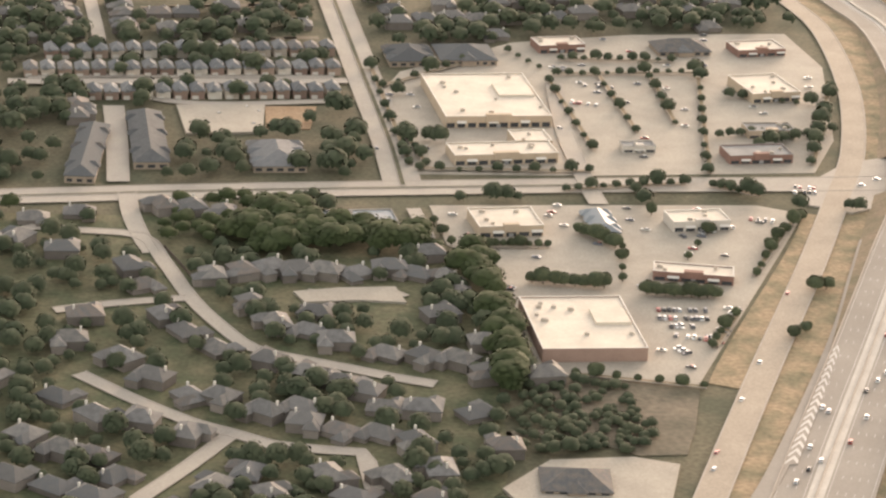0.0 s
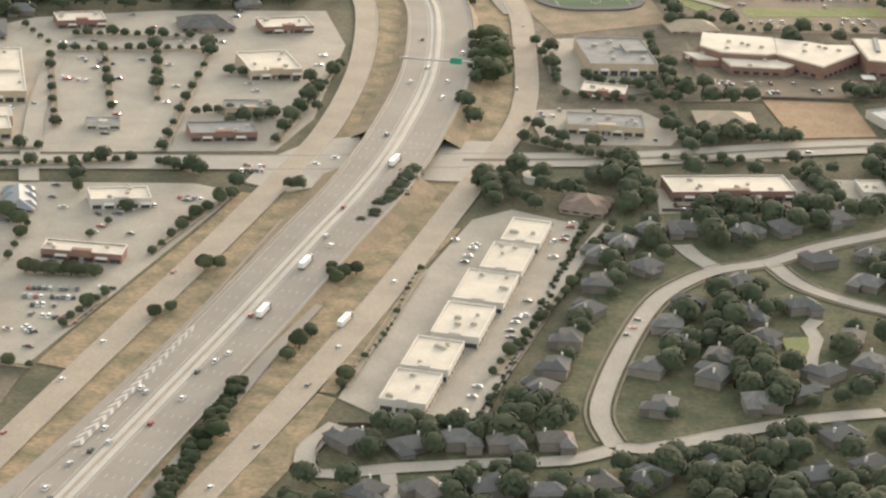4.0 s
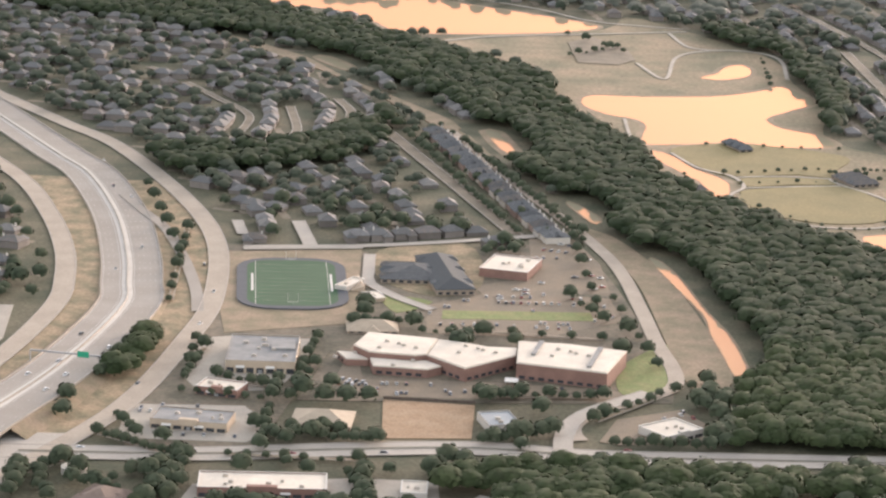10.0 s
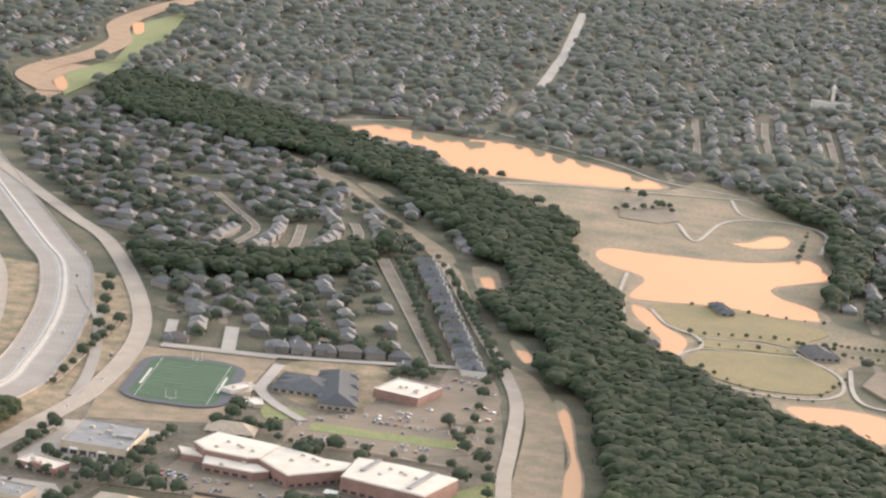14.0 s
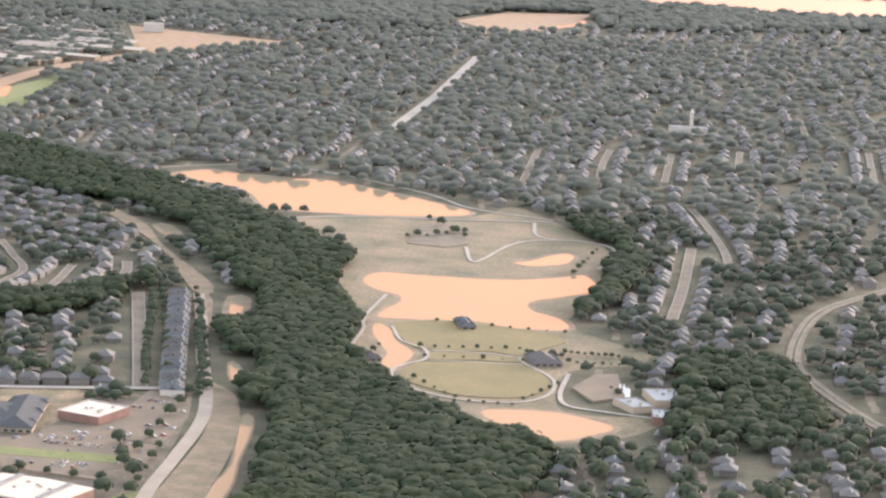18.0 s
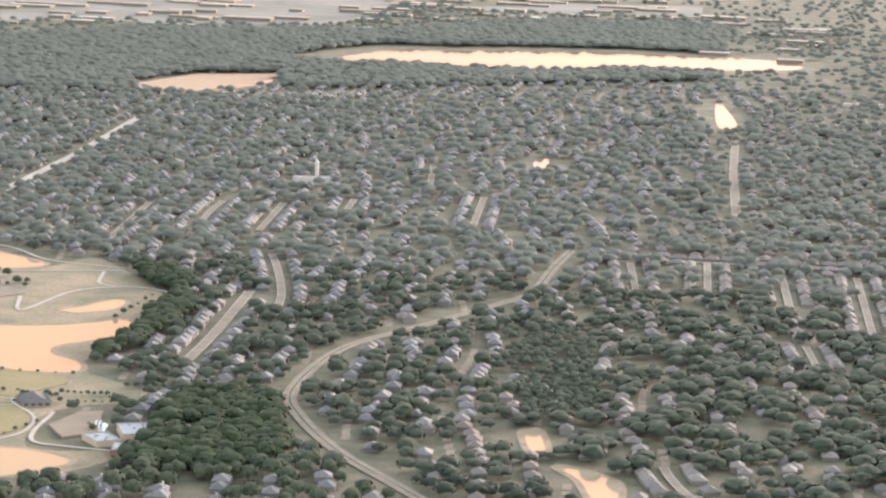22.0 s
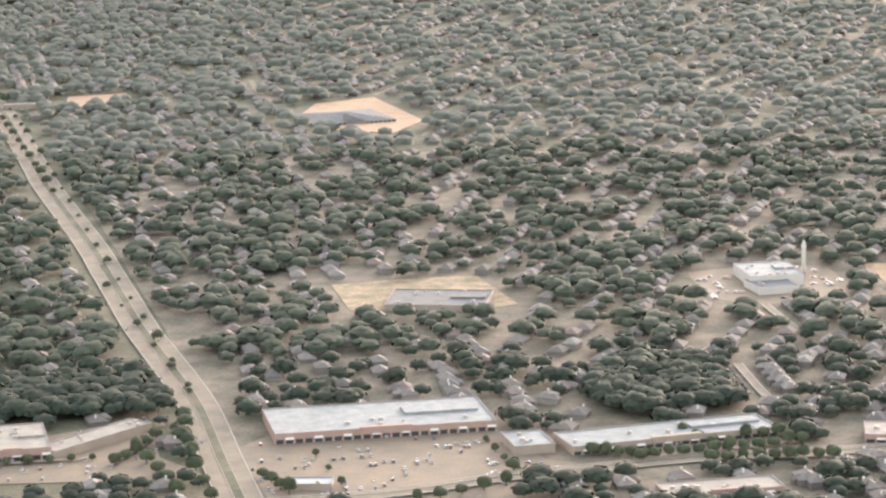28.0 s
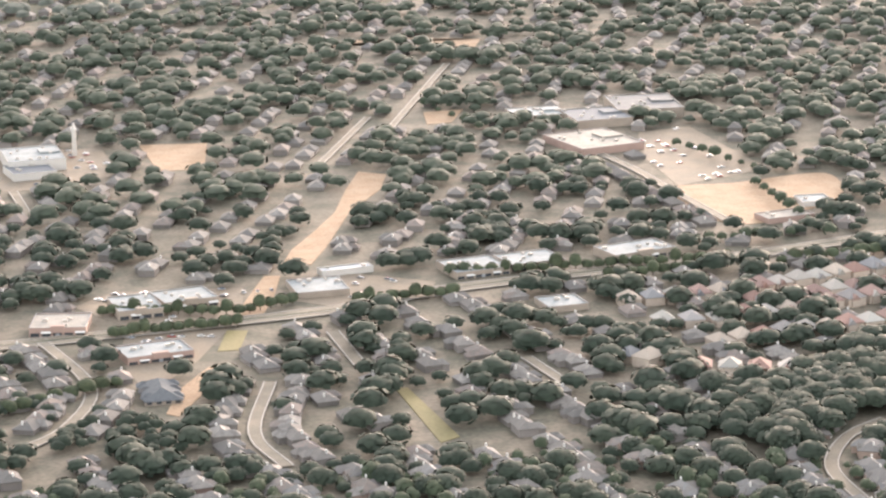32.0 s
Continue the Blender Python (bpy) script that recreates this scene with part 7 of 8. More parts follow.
# ---- more of the distant campus ----
shop(1699, 3722, 64, 30, 6, 8, "white_wall", "white_roof", "row of pale campus classrooms", 0)
shop(1772, 3712, 66, 26, 6, 7, "tan_wall", "white_roof", "row of tan campus classrooms", 0)
shop(1893, 3735, 80, 26, 4, 8, "white_wall", "rust_roof", "white campus hall with a red roof", 0)

# ---- small shops across the road from the long row ----
shop(2302, 1668, 15, 18, -8, 5, "tan_wall", "white_roof", "small tan shop with a pale roof", 1)
shop(2354, 1664, 24, 22, -8, 5, "brick", "white_roof", "small brick shop with a pale flat roof", 1)
shop(2396, 1666, 18, 24, -8, 5, "white_wall", "white_roof", "small white shop with a pale roof", 1)
shop(2267, 1764, 28, 16, -8, 4, "tan_wall", "metal_roof", "low filling station with a grey metal roof", 0)

# ---- tight rows of narrow two-storey houses behind the apartments ----
row_house = None
for a, b, n in (((-100, 1644), (80, 1662), 19), ((-61, 1602), (78, 1616), 15), ((-90, 1683), (78, 1703), 18)):
    tilt = math.degrees(math.atan2(b[1] - a[1], b[0] - a[0]))
    for i in range(n):
        s = i / (n - 1)
        x, y = a[0] + (b[0] - a[0]) * s, a[1] + (b[1] - a[1]) * s
        claim(np.array([(x - 5, y - 13), (x + 5, y - 13), (x + 5, y + 8), (x - 5, y + 8)]), 5)
        if row_house is None:
            row_house = empty("row_house", x, y, 0, tilt, "narrow two-storey house with a grey-brown hipped roof", "house", "tight rows of narrow houses")
            part("wall", Shape().box(-4.0, -6.5, -.3, 4.0, 6.5, 5.4), M["house_wall"], row_house)
            rf = part("roof", Shape().hip(-4.4, -6.9, 4.4, 6.9, 5.4, 3.2), M["shingle"], row_house)
            part("gable_front", Shape().gable(-3.2, -7.6, 0.6, -2, 4.6, 2.4), M["shingle"], rf)
            part("garage_door", Shape().box(-3.2, -6.6, 0, 0.4, -6.48, 2.3), M["garage"], row_house)
        else:
            copy_thing(row_house, at(x, y, 0, tilt)).scale = (1, 1, 0.92 + 0.16 * ((x * 0.37) % 1))

# ---- terrace of joined dark-roofed houses between the street and the levee road ----
terrace = None
for i in range(24):
    s = i / 23
    x, y = 606 + 112 * s, 2352 - 340 * s
    claim(np.array([(x - 12, y - 9), (x + 12, y - 9), (x + 12, y + 9), (x - 12, y + 9)]), 5)
    if terrace is None:
        terrace = empty("terrace_house", x, y, 0, 18, "dark-roofed terrace house joined to its neighbours", "house", "terrace by the levee")
        part("wall", Shape().box(-9, -7.4, -.3, 9, 7.4, 5.2), M["house_wall"], terrace)
        rf = part("roof", Shape().hip(-9.6, -7.46, 9.6, 7.46, 5.2, 3.6), M["slate"], terrace)
        part("gable", Shape().gable(-2.6, -7.6, 2.6, 2, 5.0, 3.0), M["slate"], rf)
        part("chimney", Shape().box(5.6, -.4, 4.5, 6.3, .4, 9.6), M["cloud_white"], terrace)
    else:
        copy_thing(terrace, at(x + (i % 2) * 1.2, y, 0, 18)).scale = (1, 1, 0.92 + 0.16 * ((i * 0.37) % 1))
for a, b in (((584, 2348), (690, 2030)), ((630, 2340), (740, 2015))):
    tree_row(a, b, 26, 0, 0.9)

# ---- houses along the streets ----
def low_edge(x):
    return np.interp(x, (-150, 880, 930, 1020, 2150, 2290, 2350, 3050), (960, 960, 1400, 1700, 1740, 1600, 1380, 1230))


def shown(x, y, margin=0.0):
    """Whether a place lies in the strip of land along the flight that is built up."""
    lo = np.interp(y, (1000, 1800, 1850, 2600, 3800, 4400, 5600, 7500, 10000), (-80, -130, 300, 125, -320, -500, -850, -1520, -1500))
    hi = np.interp(y, (1300, 1301, 1400, 2600, 2900, 3800, 4400, 5000, 5600, 7500, 10000), (900, 2990, 3060, 3620, 3620, 3400, 3200, 2980, 2180, 1560, 1000))
    return (x > lo - margin) & (x < hi + margin) & (y > low_edge(x) - margin)


NEAR, FAR = [], []


def settle_house(x, y, turn, r):
    g = 10 if 430 < x < 920 and y < 1460 else 7
    if not shown(x, y, 25) or not free(x, y, g):
        return False
    v = r.randrange(3) + (3 if x > 1300 else 0)
    FAR.append((x, y, turn, v))
    claim(np.array([(x - g, y - g), (x + g, y - g), (x + g, y + g), (x - g, y + g)]), 5)
    return True


claim(np.array([(198, 1186), (228, 1180), (219, 1136), (211, 1108), (203, 1112)]), 4)
r = random.Random(5)
# the large houses round the winding street, each facing its nearest street
WINDING_STREET_HOUSES = ((517, 1354), (524, 1322), (503, 1337), (499, 1297), (488, 1260), (476, 1224), (466, 1190), (456, 1164), (538, 1270), (567, 1302), (566, 1261), (543, 1207), (537, 1184), (510, 1192), (571, 1170), (593, 1273), (610, 1232), (612, 1201), (554, 1155), (509, 1148), (643, 1346), (615, 1336), (605, 1385), (582, 1375), (551, 1378), (635, 1400), (568, 1232), (590, 1190), (680, 1325), (708, 1350), (660, 1301), (633, 1307), (711, 1392), (532, 1374), (526, 1245), (530, 1225))
LOWER_STREET_HOUSES = ((556, 1108), (583, 1121), (611, 1128), (523, 1084), (542, 1068), (370, 1105), (394, 1104), (416, 1108), (435, 1106), (457, 1109), (374, 1058), (400, 1056), (425, 1060), (448, 1058), (470, 1064), (492, 1072), (566, 1080), (590, 1092))
WEST_STREET_HOUSES = ((8, 1305), (23, 1312), (36, 1317), (49, 1315), (63, 1314), (78, 1315), (95, 1320), (108, 1316), (123, 1312), (27, 1269), (57, 1262), (116, 1259), (128, 1289), (38, 1243), (53, 1238), (65, 1224), (88, 1212), (105, 1206), (120, 1203), (132, 1187), (65, 1178), (50, 1184), (33, 1199), (10, 1215), (-4, 1235), (-14, 1251), (76, 1165), (84, 1149), (100, 1146), (31, 1141), (48, 1130), (63, 1124), (95, 1111), (124, 1145), (-22, 1130), (-41, 1133), (-2, 1116), (-18, 1177), (-1, 1159), (-32, 1199), (23, 1080), (9, 1063), (56, 1075), (80, 1122), (84, 1074), (103, 1082), (32, 1056), (66, 1058), (-51, 1250), (-57, 1219), (-26, 1293), (-32, 1315), (-66, 1337), (-89, 1352), (-60, 1396), (-83, 1386), (-32, 1075), (-17, 1405), (-2, 1404), (14, 1396))
lines = np.vstack([line for line, width in STREETS])
for x, y in WINDING_STREET_HOUSES + LOWER_STREET_HOUSES + WEST_STREET_HOUSES:
    near = lines[np.argmin(np.hypot(lines[:, 0] - x, lines[:, 1] - y))]
    FAR.append((x, y, math.degrees(math.atan2(y - near[1], x - near[0])) - 90 + r.uniform(-12, 12), r.choice((6, 7, 8, 6, 7, 8, 2)) if x > 430 else r.choice((0, 1, 2, 0, 1, 2, 5))))
    claim(np.array([(x - 7, y - 7), (x + 7, y - 7), (x + 7, y + 7), (x - 7, y + 7)]), 5)
for line, width in STREETS:
    seg = np.hypot(*np.diff(line, axis=0).T)
    s = np.concatenate([[0], np.cumsum(seg)])
    for side in (1, -1):
        at_s = 9.0
        while at_s < s[-1]:
            c = np.array([np.interp(at_s, s, line[:, 0]), np.interp(at_s, s, line[:, 1])])
            b = np.array([np.interp(at_s + 1, s, line[:, 0]), np.interp(at_s + 1, s, line[:, 1])]) if at_s + 1 < s[-1] else c + (line[-1] - line[-2])
            d = (b - c) / (np.hypot(*(b - c)) + 1e-9)
            nrm = np.array([-d[1], d[0]]) * side
            wide = 430 < c[0] < 920 and c[1] < 1460
            p = c + nrm * (width / 2 + (20 if wide else 15.5))
            if wide or (-90 < c[0] < 115 and c[1] < 1400):
                at_s += 25
                continue
            settle_house(p[0], p[1], math.degrees(math.atan2(nrm[1], nrm[0])) - 90 + r.uniform(-4, 4), r)
            at_s += 25 if wide else 18.5
# rows between the streets that can be seen, district by district
woods_code = np.zeros_like(taken)
for ring, den in WOODS:
    keep = taken.copy()
    taken[:] = 0
    claim(ring, 1)
    woods_code |= taken
    taken[:] = keep
auto_streets = []
for x0, x1, y0, y1, turn, gap in ((-170, 120, 1000, 1200, -36, 19), (115, 330, 1030, 1420, 8, 19), (-150, 90, 1720, 1850, 6, 14), (80, 330, 1740, 1850, 8, 18), (430, 500, 1010, 1450, 20, 22), (100, 520, 1830, 2170, -18, 17), (100, 480, 2170, 3000, -6, 17), (440, 760, 1920, 2700, 109, 17),
                                   (-400, 760, 3020, 4600, 97, 20), (700, 1400, 1800, 4700, 99, 20), (1400, 2250, 1800, 4700, 97, 19), (2130, 3230, 1250, 1850, 97, 19), (2130, 2420, 1900, 4700, 95, 19), (2420, 3640, 1850, 4700, 67, 19), (-300, 2300, 4300, 5300, 97, 24)):
    a = radians(turn)
    cx, cy = (x0 + x1) / 2, (y0 + y1) / 2
    ext = math.hypot(x1 - x0, y1 - y0) / 2
    v = -ext
    while v < ext:
        u = -ext
        while u < ext:
            wob = 10 * math.sin(u / 90 + v / 130)
            for side in (1, -1):
                x, y = cx + u * math.cos(a) - (v + wob + side * 19) * math.sin(a), cy + u * math.sin(a) + (v + wob + side * 19) * math.cos(a)
                if x0 < x < x1 and y0 < y < y1 and r.random() < (0.95 if y < 1900 or (x < 760 and y < 3000) else 0.58 if 1450 < x < 2250 and y < 3000 else 0.78):
                    x, y = x + r.uniform(-4, 4), y + r.uniform(-6, 6)
                    i, j = int((x - GX) / CELL), int((y - GY) / CELL)
                    if not woods_code[i, j]:
                        settle_house(x, y, turn + (0 if side > 0 else 180) + r.uniform(-5, 5), r)
            x, y = cx + u * math.cos(a) - (v + wob) * math.sin(a), cy + u * math.sin(a) + (v + wob) * math.cos(a)
            if x0 < x < x1 and y0 < y < y1 and shown(x, y) and free(x, y, 3) and math.sin(u / 47 + v * 1.7) > -0.35:
                auto_streets.append((x, y, turn))
            u += gap
        v += 74
sv, sf = [], []
for x, y, turn in auto_streets:
    c, s = math.cos(radians(turn)) * 11, math.sin(radians(turn)) * 11
    o = len(sv)
    sv += [(x - c + s * .3, y - s - c * .3, .09), (x + c + s * .3, y + s - c * .3, .09), (x + c - s * .3, y + s + c * .3, .09), (x - c - s * .3, y - s + c * .3, .09)]
    sf.append((o, o + 1, o + 2, o + 3))
build("far_streets", sv, sf, M["concrete_old"], label="pale concrete streets seen between the trees", category="street", kind="stuff")

# the houses that the flight passes nearest are things, the rest is joined
FAR.sort(key=lambda h: h[1] - (500 if h[0] > 2300 else 0))
NEAR, FAR = FAR[:146], FAR[146:]
for x, y, turn, v in NEAR:
    house(x, y, turn, v, 1.65 if 430 < x < 920 else 0.98 if x < 136 and y < 1420 else 1.06)


def joined_houses(rows, name, label, wings, tiles):
    wv, wf, ws = [], [], []
    for x, y, turn, v in rows:
        e, w, d, h = HOUSES[v]
        c, s = math.cos(radians(turn)), math.sin(radians(turn))
        side = 1 if v % 2 else -1
        pieces = [(Shape().box(-w / 2, -d / 2, -.3, w / 2, d / 2, h), 0), (Shape().hip(-w / 2 - .5, -d / 2 - .5, w / 2 + .5, d / 2 + .5, h, d * .3), 1)]
        if wings:
            pieces += [(Shape().box(*((w / 2 - 6.5, -d / 2 - 4) if side > 0 else (-w / 2, -d / 2 - 4)), -.3, *((w / 2, -d / 2) if side > 0 else (-w / 2 + 6.5, -d / 2)), h * .9), 0),
                       (Shape().hip(*((w / 2 - 7, -d / 2 - 4.6, w / 2 + .5, 1) if side > 0 else (-w / 2 - .5, -d / 2 - 4.6, -w / 2 + 7, 1)), h * .9, 2.8), 1)]
            pieces.append((Shape().box(-side * (w / 2 - 3) - .42, 1.0, h, -side * (w / 2 - 3) + .42, 1.9, h + d * .3 + .5), 2))
        for sh, slot in pieces:
            o = len(wv)
            keep = sh.f[1:] if slot == 2 else sh.f[2:] if slot == 0 else sh.f[:4] + sh.f[5:]
            wv += [(x + p * c - q * s, y + p * s + q * c, z) for p, q, z in sh.v]
            wf += [tuple(i + o for i in f) for f in keep]
            ws += [slot] * len(keep)
    build(name, wv, wf, [M["house_wall_far"], M[tiles], M["cloud_white"]], label=label, category="houses", kind="stuff", slots=ws)


for lo, hi, words in ((0, 2000, "rows of grey-roofed suburban houses among trees"), (2000, 3000, "rows of suburban houses beyond the park"), (3000, 9000, "distant suburban houses among trees")):
    for x0, x1, tiles in ((-9000, 1300, "shingle_far"), (1300, 9000, "shingle_warm_far")):
        rows = [h for h in FAR if lo <= h[1] < hi and x0 <= h[0] < x1]
        if rows:
            joined_houses(rows, "far_houses", words, hi < 2500, tiles)

# ---- trees ----
rt = np.random.default_rng(11)


def scatter(x0, x1, y0, y1, pitch, prob):
    X, Y = np.meshgrid(np.arange(x0, x1, pitch), np.arange(y0, y1, pitch), indexing="ij")
    X, Y = X.ravel() + rt.uniform(-.48, .48, X.size) * pitch, Y.ravel() + rt.uniform(-.48, .48, Y.size) * pitch
    k = rt.random(X.size) < prob
    return X[k], Y[k]


def code_at(X, Y, grid):
    i, j = ((X - GX) / CELL).astype(int), ((Y - GY) / CELL).astype(int)
    ok = (i >= 0) & (i < grid.shape[0]) & (j >= 0) & (j < grid.shape[1])
    res = np.zeros(X.shape, dtype=np.uint8)
    res[ok] = grid[i[ok], j[ok]]
    return res


def grove(X, Y, size, body, leaf, name, label, tall=1.0, leaves="leaf_far", up=0.2, lift=0.0):
    """Many trees in one mesh of leaf clumps."""
    if len(X) == 0:
        return
    around, rings, loose = body
    n = around * rings + loose
    proto = [clumped_crown(np.random.default_rng(90 + i), around, rings, loose, leaf) for i in range(12)]
    pick = rt.integers(0, 12, len(X))
    sz = size * rt.uniform(0.65, 1.4, len(X))
    ang = rt.uniform(0, 2 * np.pi, len(X))
    rise = lift * rt.uniform(0.4, 1.0, len(X))
    q = np.stack(proto)[pick] * sz[:, None, None, None]
    c, s = np.cos(ang)[:, None, None], np.sin(ang)[:, None, None]
    out = np.stack([q[..., 0] * c - q[..., 1] * s + X[:, None, None], q[..., 0] * s + q[..., 1] * c + Y[:, None, None], q[..., 2] * np.broadcast_to(tall, len(X))[:, None, None] + rise[:, None, None]], -1)
    heart = np.stack([X, Y, sz * 0.75 * tall + rise], 1).repeat(n, axis=0)
    me = quads_mesh(name, out.reshape(-1, 4, 3), M[leaves], heart, up)
    tagged(new(name, me), label, "trees", "", "stuff")


# the single trees that the flight passes nearest are things
SPOTS.sort(key=lambda p: p[1] - (450 if p[0] > 1800 else 0))
first = set()
for x, y, v, size in SPOTS[:290]:
    m = at(x, y, 0, (x * 37 + y * 11) % 360)
    if v not in first:
        first.add(v)
        TREES[v].matrix_basis = m
    else:
        c = copy_thing(TREES[v], m)
        size *= 0.85 if x < 800 and y < 1900 else 1.0
        c.scale = (size, size, size * (0.9 + 0.2 * ((x * 7.3) % 1)))
rest = SPOTS[290:]
for v, rad in ((0, 4.0), (1, 5.0), (2, 2.6), (3, 4.0)):
    pts = np.array([(x, y, (0.55 if 770 < x < 1090 and 1950 < y < 2900 else 1.0) * k2) for x, y, k, k2 in rest if k == v])
    if len(pts):
        grove(pts[:, 0], pts[:, 1], rad * 1.1 * pts[:, 2], (8, 3, 26), 0.25, "street_trees", "rows of street trees with round crowns", 1.0, "leaf_near", 1.8)
for ring, den in WOODS:
    lo, hi = ring.min(0), ring.max(0)
    far = lo[1] > 2300
    X, Y = scatter(lo[0], hi[0], lo[1], hi[1], 4.4 if den == 0.7 else 7.6, 0.95 * den)
    k = inside(X, Y, ring)
    X, Y = X[k], Y[k]
    c = code_at(X, Y, taken)
    k = (c == 0) | (c == 4) if hi[0] - lo[0] < 60 else (c == 0)
    k &= shown(X, Y, 60)
    X, Y = X[k], Y[k]
    for near in (True, False):
        b = (Y < 1750) == near
        scrub = den == 0.7
        grove(X[b], Y[b], 2.5 if scrub else 7.8 if den > 0.85 else 4.4, (9, 4, 50) if near else (8, 3, 14), 0.14 if near else 0.24, "woods", "low green scrub behind the store" if scrub else "dense dark green woodland canopy", 0.9 if scrub else 0.78, "leaf_near" if scrub else "leaf_mid" if lo[0] > 1250 and lo[1] > 2200 else "leaf_far" if lo[0] > 1250 else "leaf_green" if near else "leaf_wood", 1.8 if lo[0] > 1250 else 2.6, 0.0 if scrub else 2.0)
for ring, den in FAR_WOODS:
    lo, hi = ring.min(0), ring.max(0)
    X, Y = scatter(lo[0], hi[0], lo[1], hi[1], 14.5, 0.95 * den)
    k = inside(X, Y, ring) & shown(X, Y, 100) & (code_at(X, Y, taken) == 0)
    # these woods take the leaf colour already paled for haze
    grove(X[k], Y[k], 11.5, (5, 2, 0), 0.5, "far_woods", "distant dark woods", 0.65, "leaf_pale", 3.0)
DISTRICTS = ((-200, 350, 900, 1460, 1.3, 0.9), (-200, 350, 1460, 1900, 1.1, 0.95), (430, 740, 900, 1420, 1.25, 1.12), (90, 760, 1830, 3000, 0.66, 0.9), (760, 1400, 1830, 4700, 0.58, 1.08),
             (1400, 2250, 1850, 3000, 0.62, 1.3), (2250, 3700, 1200, 1850, 0.58, 1.35), (2250, 3700, 1850, 3000, 0.52, 1.28), (2250, 3700, 3000, 4700, 0.6, 1.1))
# trees keep a few metres from open ground, roads and water
wide_open = np.isin(taken, (1, 2, 3, 4))
for axis in (0, 1):
    wide_open = wide_open | np.roll(wide_open, 1, axis) | np.roll(wide_open, -1, axis)
for y0, y1, pitch, prob, size, n, leaf, words in ((940, 1500, 10.5, 0.66, 5.2, (9, 4, 56), 0.16, "garden trees between the houses"), (1500, 2100, 12.0, 0.58, 6.2, (8, 3, 22), 0.23, "garden trees between the houses"),
                                                  (2100, 3000, 13.0, 0.66, 7.0, (8, 3, 10), 0.26, "trees between the far houses"), (3000, 4700, 15.5, 0.53, 9.0, (5, 2, 0), 0.35, "trees of the distant suburbs"),
                                                  (4700, 7000, 26.0, 0.4, 9.5, (5, 2, 0), 0.5, "trees on the far plain"), (7000, 10400, 34.0, 0.3, 10.0, (4, 2, 0), 0.5, "trees near the horizon")):
    X, Y = scatter(-1600, 3600, y0, y1, pitch, 1.0)
    clump = 0.5 + 0.25 * (np.sin(X / 21 + 1.4 * np.sin(Y / 33)) + np.sin(Y / 24 + 1.7 * np.sin(X / 39)))
    k = rt.random(len(X)) < prob * np.where(X > 1300, np.clip(3.4 * clump - 0.5, 0.2, 2.2), np.clip(0.25 + 1.6 * clump, 0.3, 1.7))
    X, Y = X[k], Y[k]
    k = shown(X, Y, 30) & (code_at(X, Y, woods_code) == 0)
    low = np.interp(X, [p[0] for p in ARTERIAL], [p[1] for p in ARTERIAL])
    k &= ~((X > -150) & (X < 900) & (Y > low - 34) & (Y < low + 16) & (rt.random(len(X)) < 0.85))
    k &= ~((X > 520) & (X < 800) & (Y > 1530) & (Y < 1910) & (rt.random(len(X)) < 0.7))
    # how thickly each district is planted, and how wide its crowns grow
    thick, wide = np.ones(len(X)), np.ones(len(X))
    for x0, x1, y0d, y1d, much, crown in DISTRICTS:
        here = (X >= x0) & (X < x1) & (Y >= y0d) & (Y < y1d)
        thick[here], wide[here] = much, crown
    k &= rt.random(len(X)) < thick
    c = code_at(X, Y, taken)
    k &= (code_at(X, Y, wide_open.astype(np.uint8)) == 0) | (Y > 3000)
    k &= (c == 0) | ((c == 5) & (rt.random(len(X)) < (0.05 if y1 < 1600 else 0.15)))
    for east in (False, True):
        b = k & ((X > 1300) == east)
        # leaf colour steps paler with distance, in place of haze
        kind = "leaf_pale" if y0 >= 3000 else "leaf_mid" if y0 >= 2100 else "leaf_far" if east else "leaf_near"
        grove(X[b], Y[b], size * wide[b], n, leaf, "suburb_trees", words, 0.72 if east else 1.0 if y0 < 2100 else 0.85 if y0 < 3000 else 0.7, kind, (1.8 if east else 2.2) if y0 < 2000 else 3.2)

# ---- small trees and shrubs in the gardens, and the dark hedges beside the ramp and the bridge ----
rg, spots = random.Random(21), []
homes = np.array([(h[0], h[1]) for h in NEAR])
for x, y, turn, v in NEAR:
    a = radians(turn)
    far = 1.3 if 430 < x < 920 else 1.0
    for p, q, size in ((9.5, 8, 3.4), (-9.5, 9, 3.8), (0, 11.5, 3.4), (-8, -9.5, 2.8), (7, -11, 2.4), (10, -2, 2.2)):
        p, q = p * far + rg.uniform(-2, 2), q * far + rg.uniform(-2, 2)
        gx, gy = x + p * math.cos(a) - q * math.sin(a), y + p * math.sin(a) + q * math.cos(a)
        i, j = int((gx - GX) / CELL), int((gy - GY) / CELL)
        if taken[i, j] in (1, 2, 3, 4) or np.sort(np.hypot(homes[:, 0] - gx, homes[:, 1] - gy))[0] < 8 * far or rg.random() < 0.07:
            continue
        spots.append((gx, gy, size * rg.uniform(0.8, 1.3) * (1.18 if far > 1 else 1.0)))
spots = np.array(spots)
grove(spots[:, 0], spots[:, 1], spots[:, 2], (8, 3, 30), 0.22, "garden_trees", "small trees and shrubs round the houses", 1.15, "leaf_near", 1.6)
hedge = []
for line, n, size in ((((323, 1168), (316, 1142), (310, 1118), (302, 1086), (293, 1050), (289, 1029)), 100, 3.0), (((384, 1374), (392, 1391), (402, 1410), (412, 1432)), 14, 4.2), (((505, 1397), (480, 1312), (460, 1243), (442, 1184), (426, 1131)), 80, 1.7)):
    line = smooth_line(line, 1.5)
    for k in np.linspace(0, len(line) - 1, n).astype(int):
        hedge.append((line[k, 0] + rg.uniform(-0.9, 0.9) * size, line[k, 1] + rg.uniform(-0.6, 0.6) * size, size))
hedge = np.array(hedge)
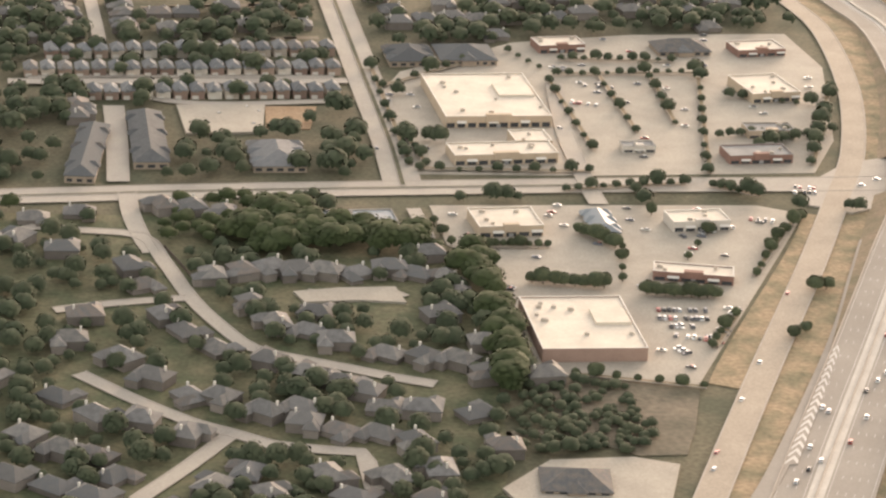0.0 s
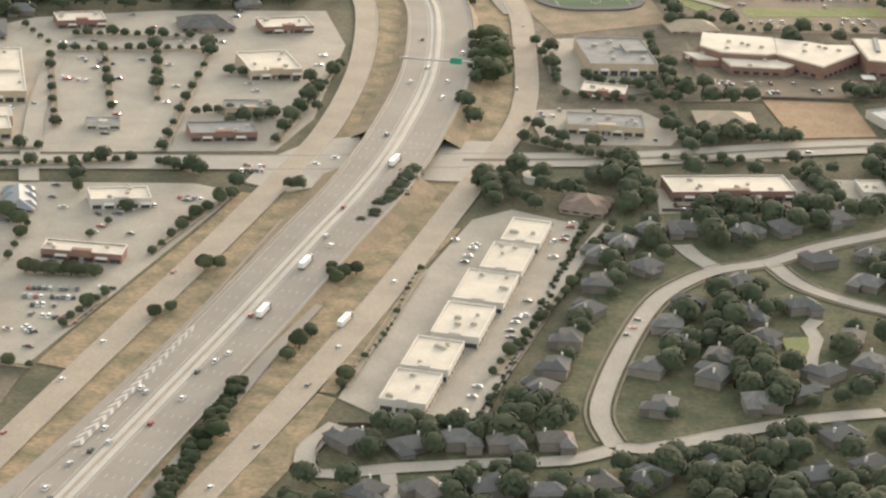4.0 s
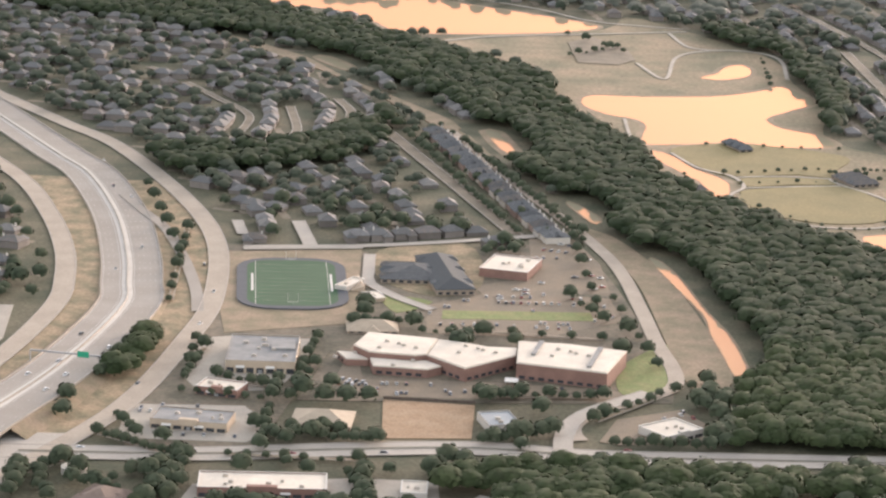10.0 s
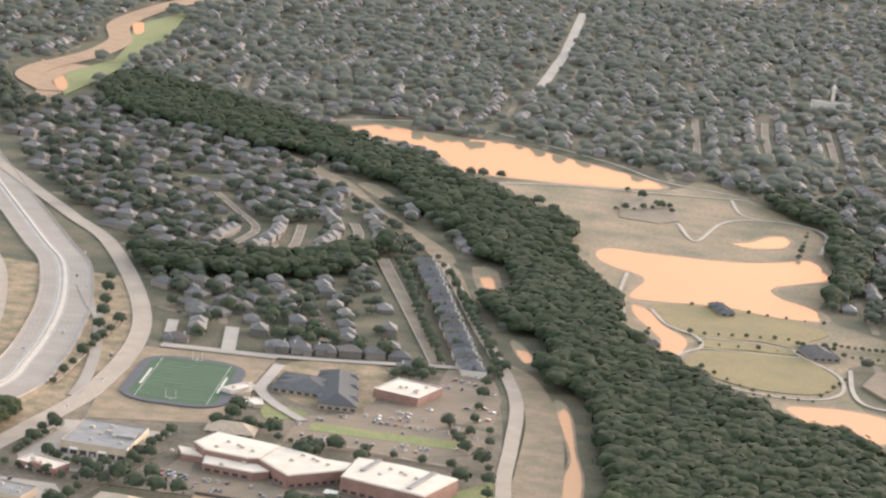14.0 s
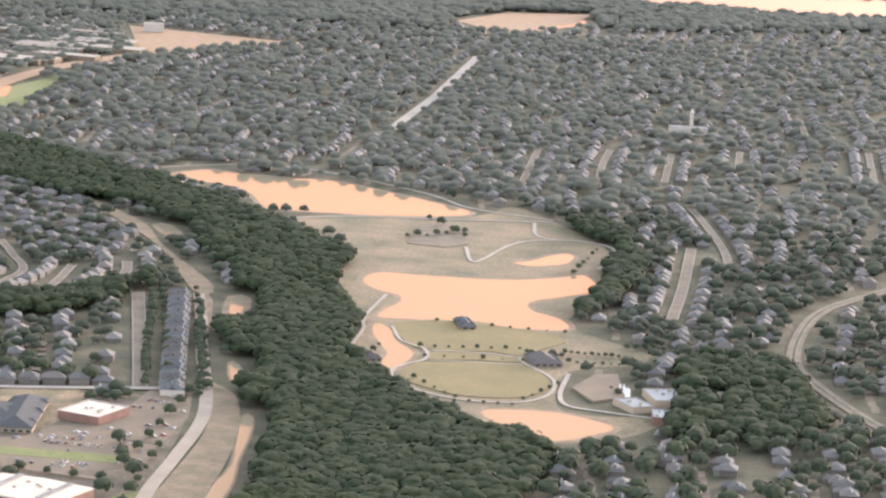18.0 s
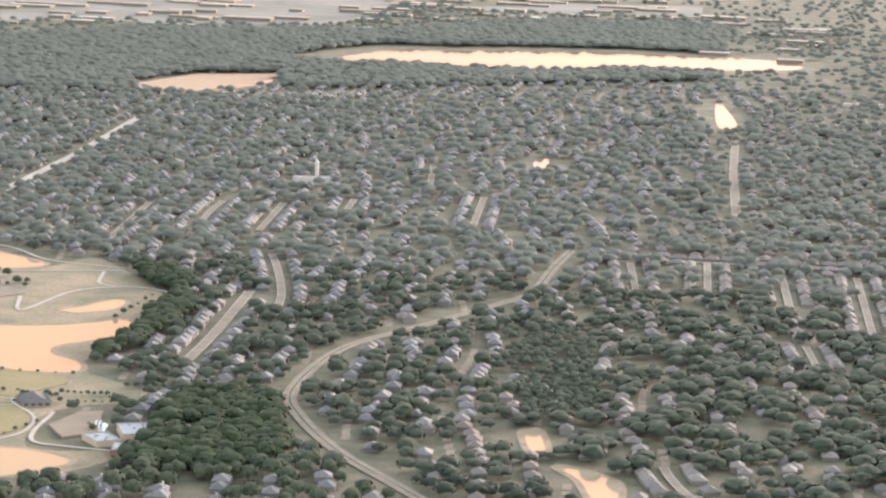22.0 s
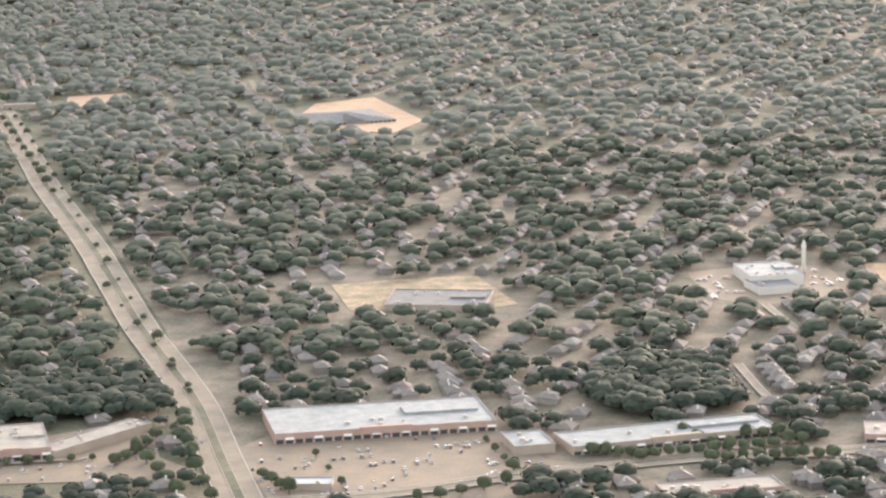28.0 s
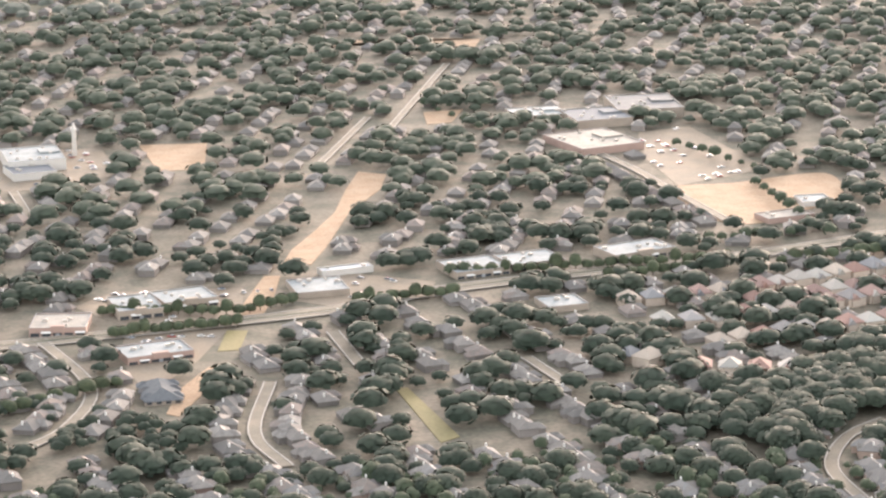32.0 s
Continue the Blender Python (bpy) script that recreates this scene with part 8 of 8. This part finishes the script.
grove(hedge[:, 0], hedge[:, 1], hedge[:, 2], (8, 3, 40), 0.2, "hedge", "dark dense hedge beside the freeway", 0.85, "leaf_wood", 2.4)

# ---- parked cars beyond the nearest ones, on every car park ----
rc = random.Random(77)
M["parked_paint"] = material("mixed_car_paint", (0.46, 0.45, 0.43), 0.35, 0.1, vary=0.03, spec=0.5, random_by="island", spread=0.1, tones=((0.05, 0.05, 0.055), (0.30, 0.30, 0.31), (0.60, 0.58, 0.54), (0.28, 0.05, 0.04), (0.13, 0.14, 0.17), (0.50, 0.48, 0.44)))
stems = np.array([(x, y) for x, y, _, _ in SPOTS])
cv, cf, cs = [], [], []


def add_car(x, y, a):
    """A small car whose length lies across the bearing a."""
    c, s, o = math.cos(a), math.sin(a), len(cv)
    w, l, h = 0.92, rc.uniform(2.2, 2.6), rc.uniform(0.75, 0.95)
    prof = ((-w, -l, .25), (w, -l, .25), (w, l, .25), (-w, l, .25), (-w, -l, h), (w, -l, h), (w, l, h), (-w, l, h),
            (-w * .95, -l * .45, h), (w * .95, -l * .45, h), (w * .95, l * .75, h), (-w * .95, l * .75, h), (-w * .75, -l * .15, h + .62), (w * .75, -l * .15, h + .62), (w * .75, l * .5, h + .62), (-w * .75, l * .5, h + .62))
    cv.extend((x + p * c - q * s, y + p * s + q * c, z + 0.35) for p, q, z in prof)
    for f, slot in (((0, 1, 5, 4), 0), ((1, 2, 6, 5), 0), ((2, 3, 7, 6), 0), ((3, 0, 4, 7), 0), ((4, 5, 6, 7), 0), ((8, 9, 13, 12), 1), ((9, 10, 14, 13), 1), ((10, 11, 15, 14), 1), ((11, 8, 12, 15), 1), ((12, 13, 14, 15), 0)):
        cf.append(tuple(k + o for k in f))
        cs.append(slot)


for x, y, turn in FAR_CARS:
    add_car(x, y, radians(turn - 90))
for ring in LOTS:
    if ring[:, 1].mean() > 2500:
        continue
    seg = np.roll(ring, -1, axis=0) - ring
    d = seg[np.argmax(np.hypot(*seg.T))]
    a = math.atan2(d[1], d[0])
    c, s = math.cos(a), math.sin(a)
    mid = ring.mean(0)
    local = (ring - mid) @ np.array([[c, -s], [s, c]])
    lo, hi = local.min(0), local.max(0)
    v = lo[1] + 4.5
    while v < hi[1] - 3:
        u = lo[0] + 4
        fill = rc.uniform(0.02, 0.20) * (1.6 if 470 < mid[0] < 560 else 0.5 if mid[1] < 1800 and mid[0] < 330 else 1.0)
        while u < hi[0] - 4:
            u += 2.9
            if rc.random() > fill or math.sin(u / 17 + v) < -0.6:
                continue
            x, y = mid[0] + u * c - v * s, mid[1] + u * s + v * c
            i, j = int((x - GX) / CELL), int((y - GY) / CELL)
            if taken[i, j] != 1 or not inside(np.array([x]), np.array([y]), ring)[0] or np.min(np.hypot(stems[:, 0] - x, stems[:, 1] - y)) < 4.2:
                continue
            if any(taken[int((x + p - GX) / CELL), int((y + q - GY) / CELL)] == 2 for p, q in ((-3, 0), (3, 0), (0, -3), (0, 3))):
                continue
            add_car(x, y, a)
        v += rc.choice((6.0, 11.5))
build("parked_cars", cv, cf, [M["parked_paint"], M["glass"]], label="many parked cars in mixed colours on the car parks", category="cars", kind="stuff", slots=cs)

# ---- far works and yards ----
wv, wf, ws = [], [], []
for ring, n in ((((-1250, 5950), (-300, 5750), (420, 6300), (300, 7700), (-900, 7900)), 120), (((250, 6700), (1300, 5900), (1500, 6600), (500, 8200)), 60), (((-332, 4200), (-279, 4352), (-127, 4137), (-69, 4031), (-96, 3840), (-128, 3711)), 26)):
    poly = np.array(ring, float)
    lo, hi = poly.min(0), poly.max(0)
    k = 0
    while k < n:
        x, y = rt.uniform(lo[0], hi[0]), rt.uniform(lo[1], hi[1])
        if not inside(np.array([x]), np.array([y]), poly)[0]:
            continue
        k += 1
        l, d, h = rt.uniform(30, 120), rt.uniform(20, 45), rt.uniform(5, 8)
        sh = Shape().box(x - l / 2, y - d / 2, -.3, x + l / 2, y + d / 2, h)
        o = len(wv)
        wv += sh.v
        wf += [tuple(i + o for i in f) for f in sh.f]
        ws += [0, int(rt.integers(1, 3)), 0, 0, 0, 0]
build("far_works", wv, wf, [M["lot_old"], M["pale_roof"], M["lot"]], label="distant pale warehouses and works on the plain", category="warehouses", kind="stuff", slots=ws)
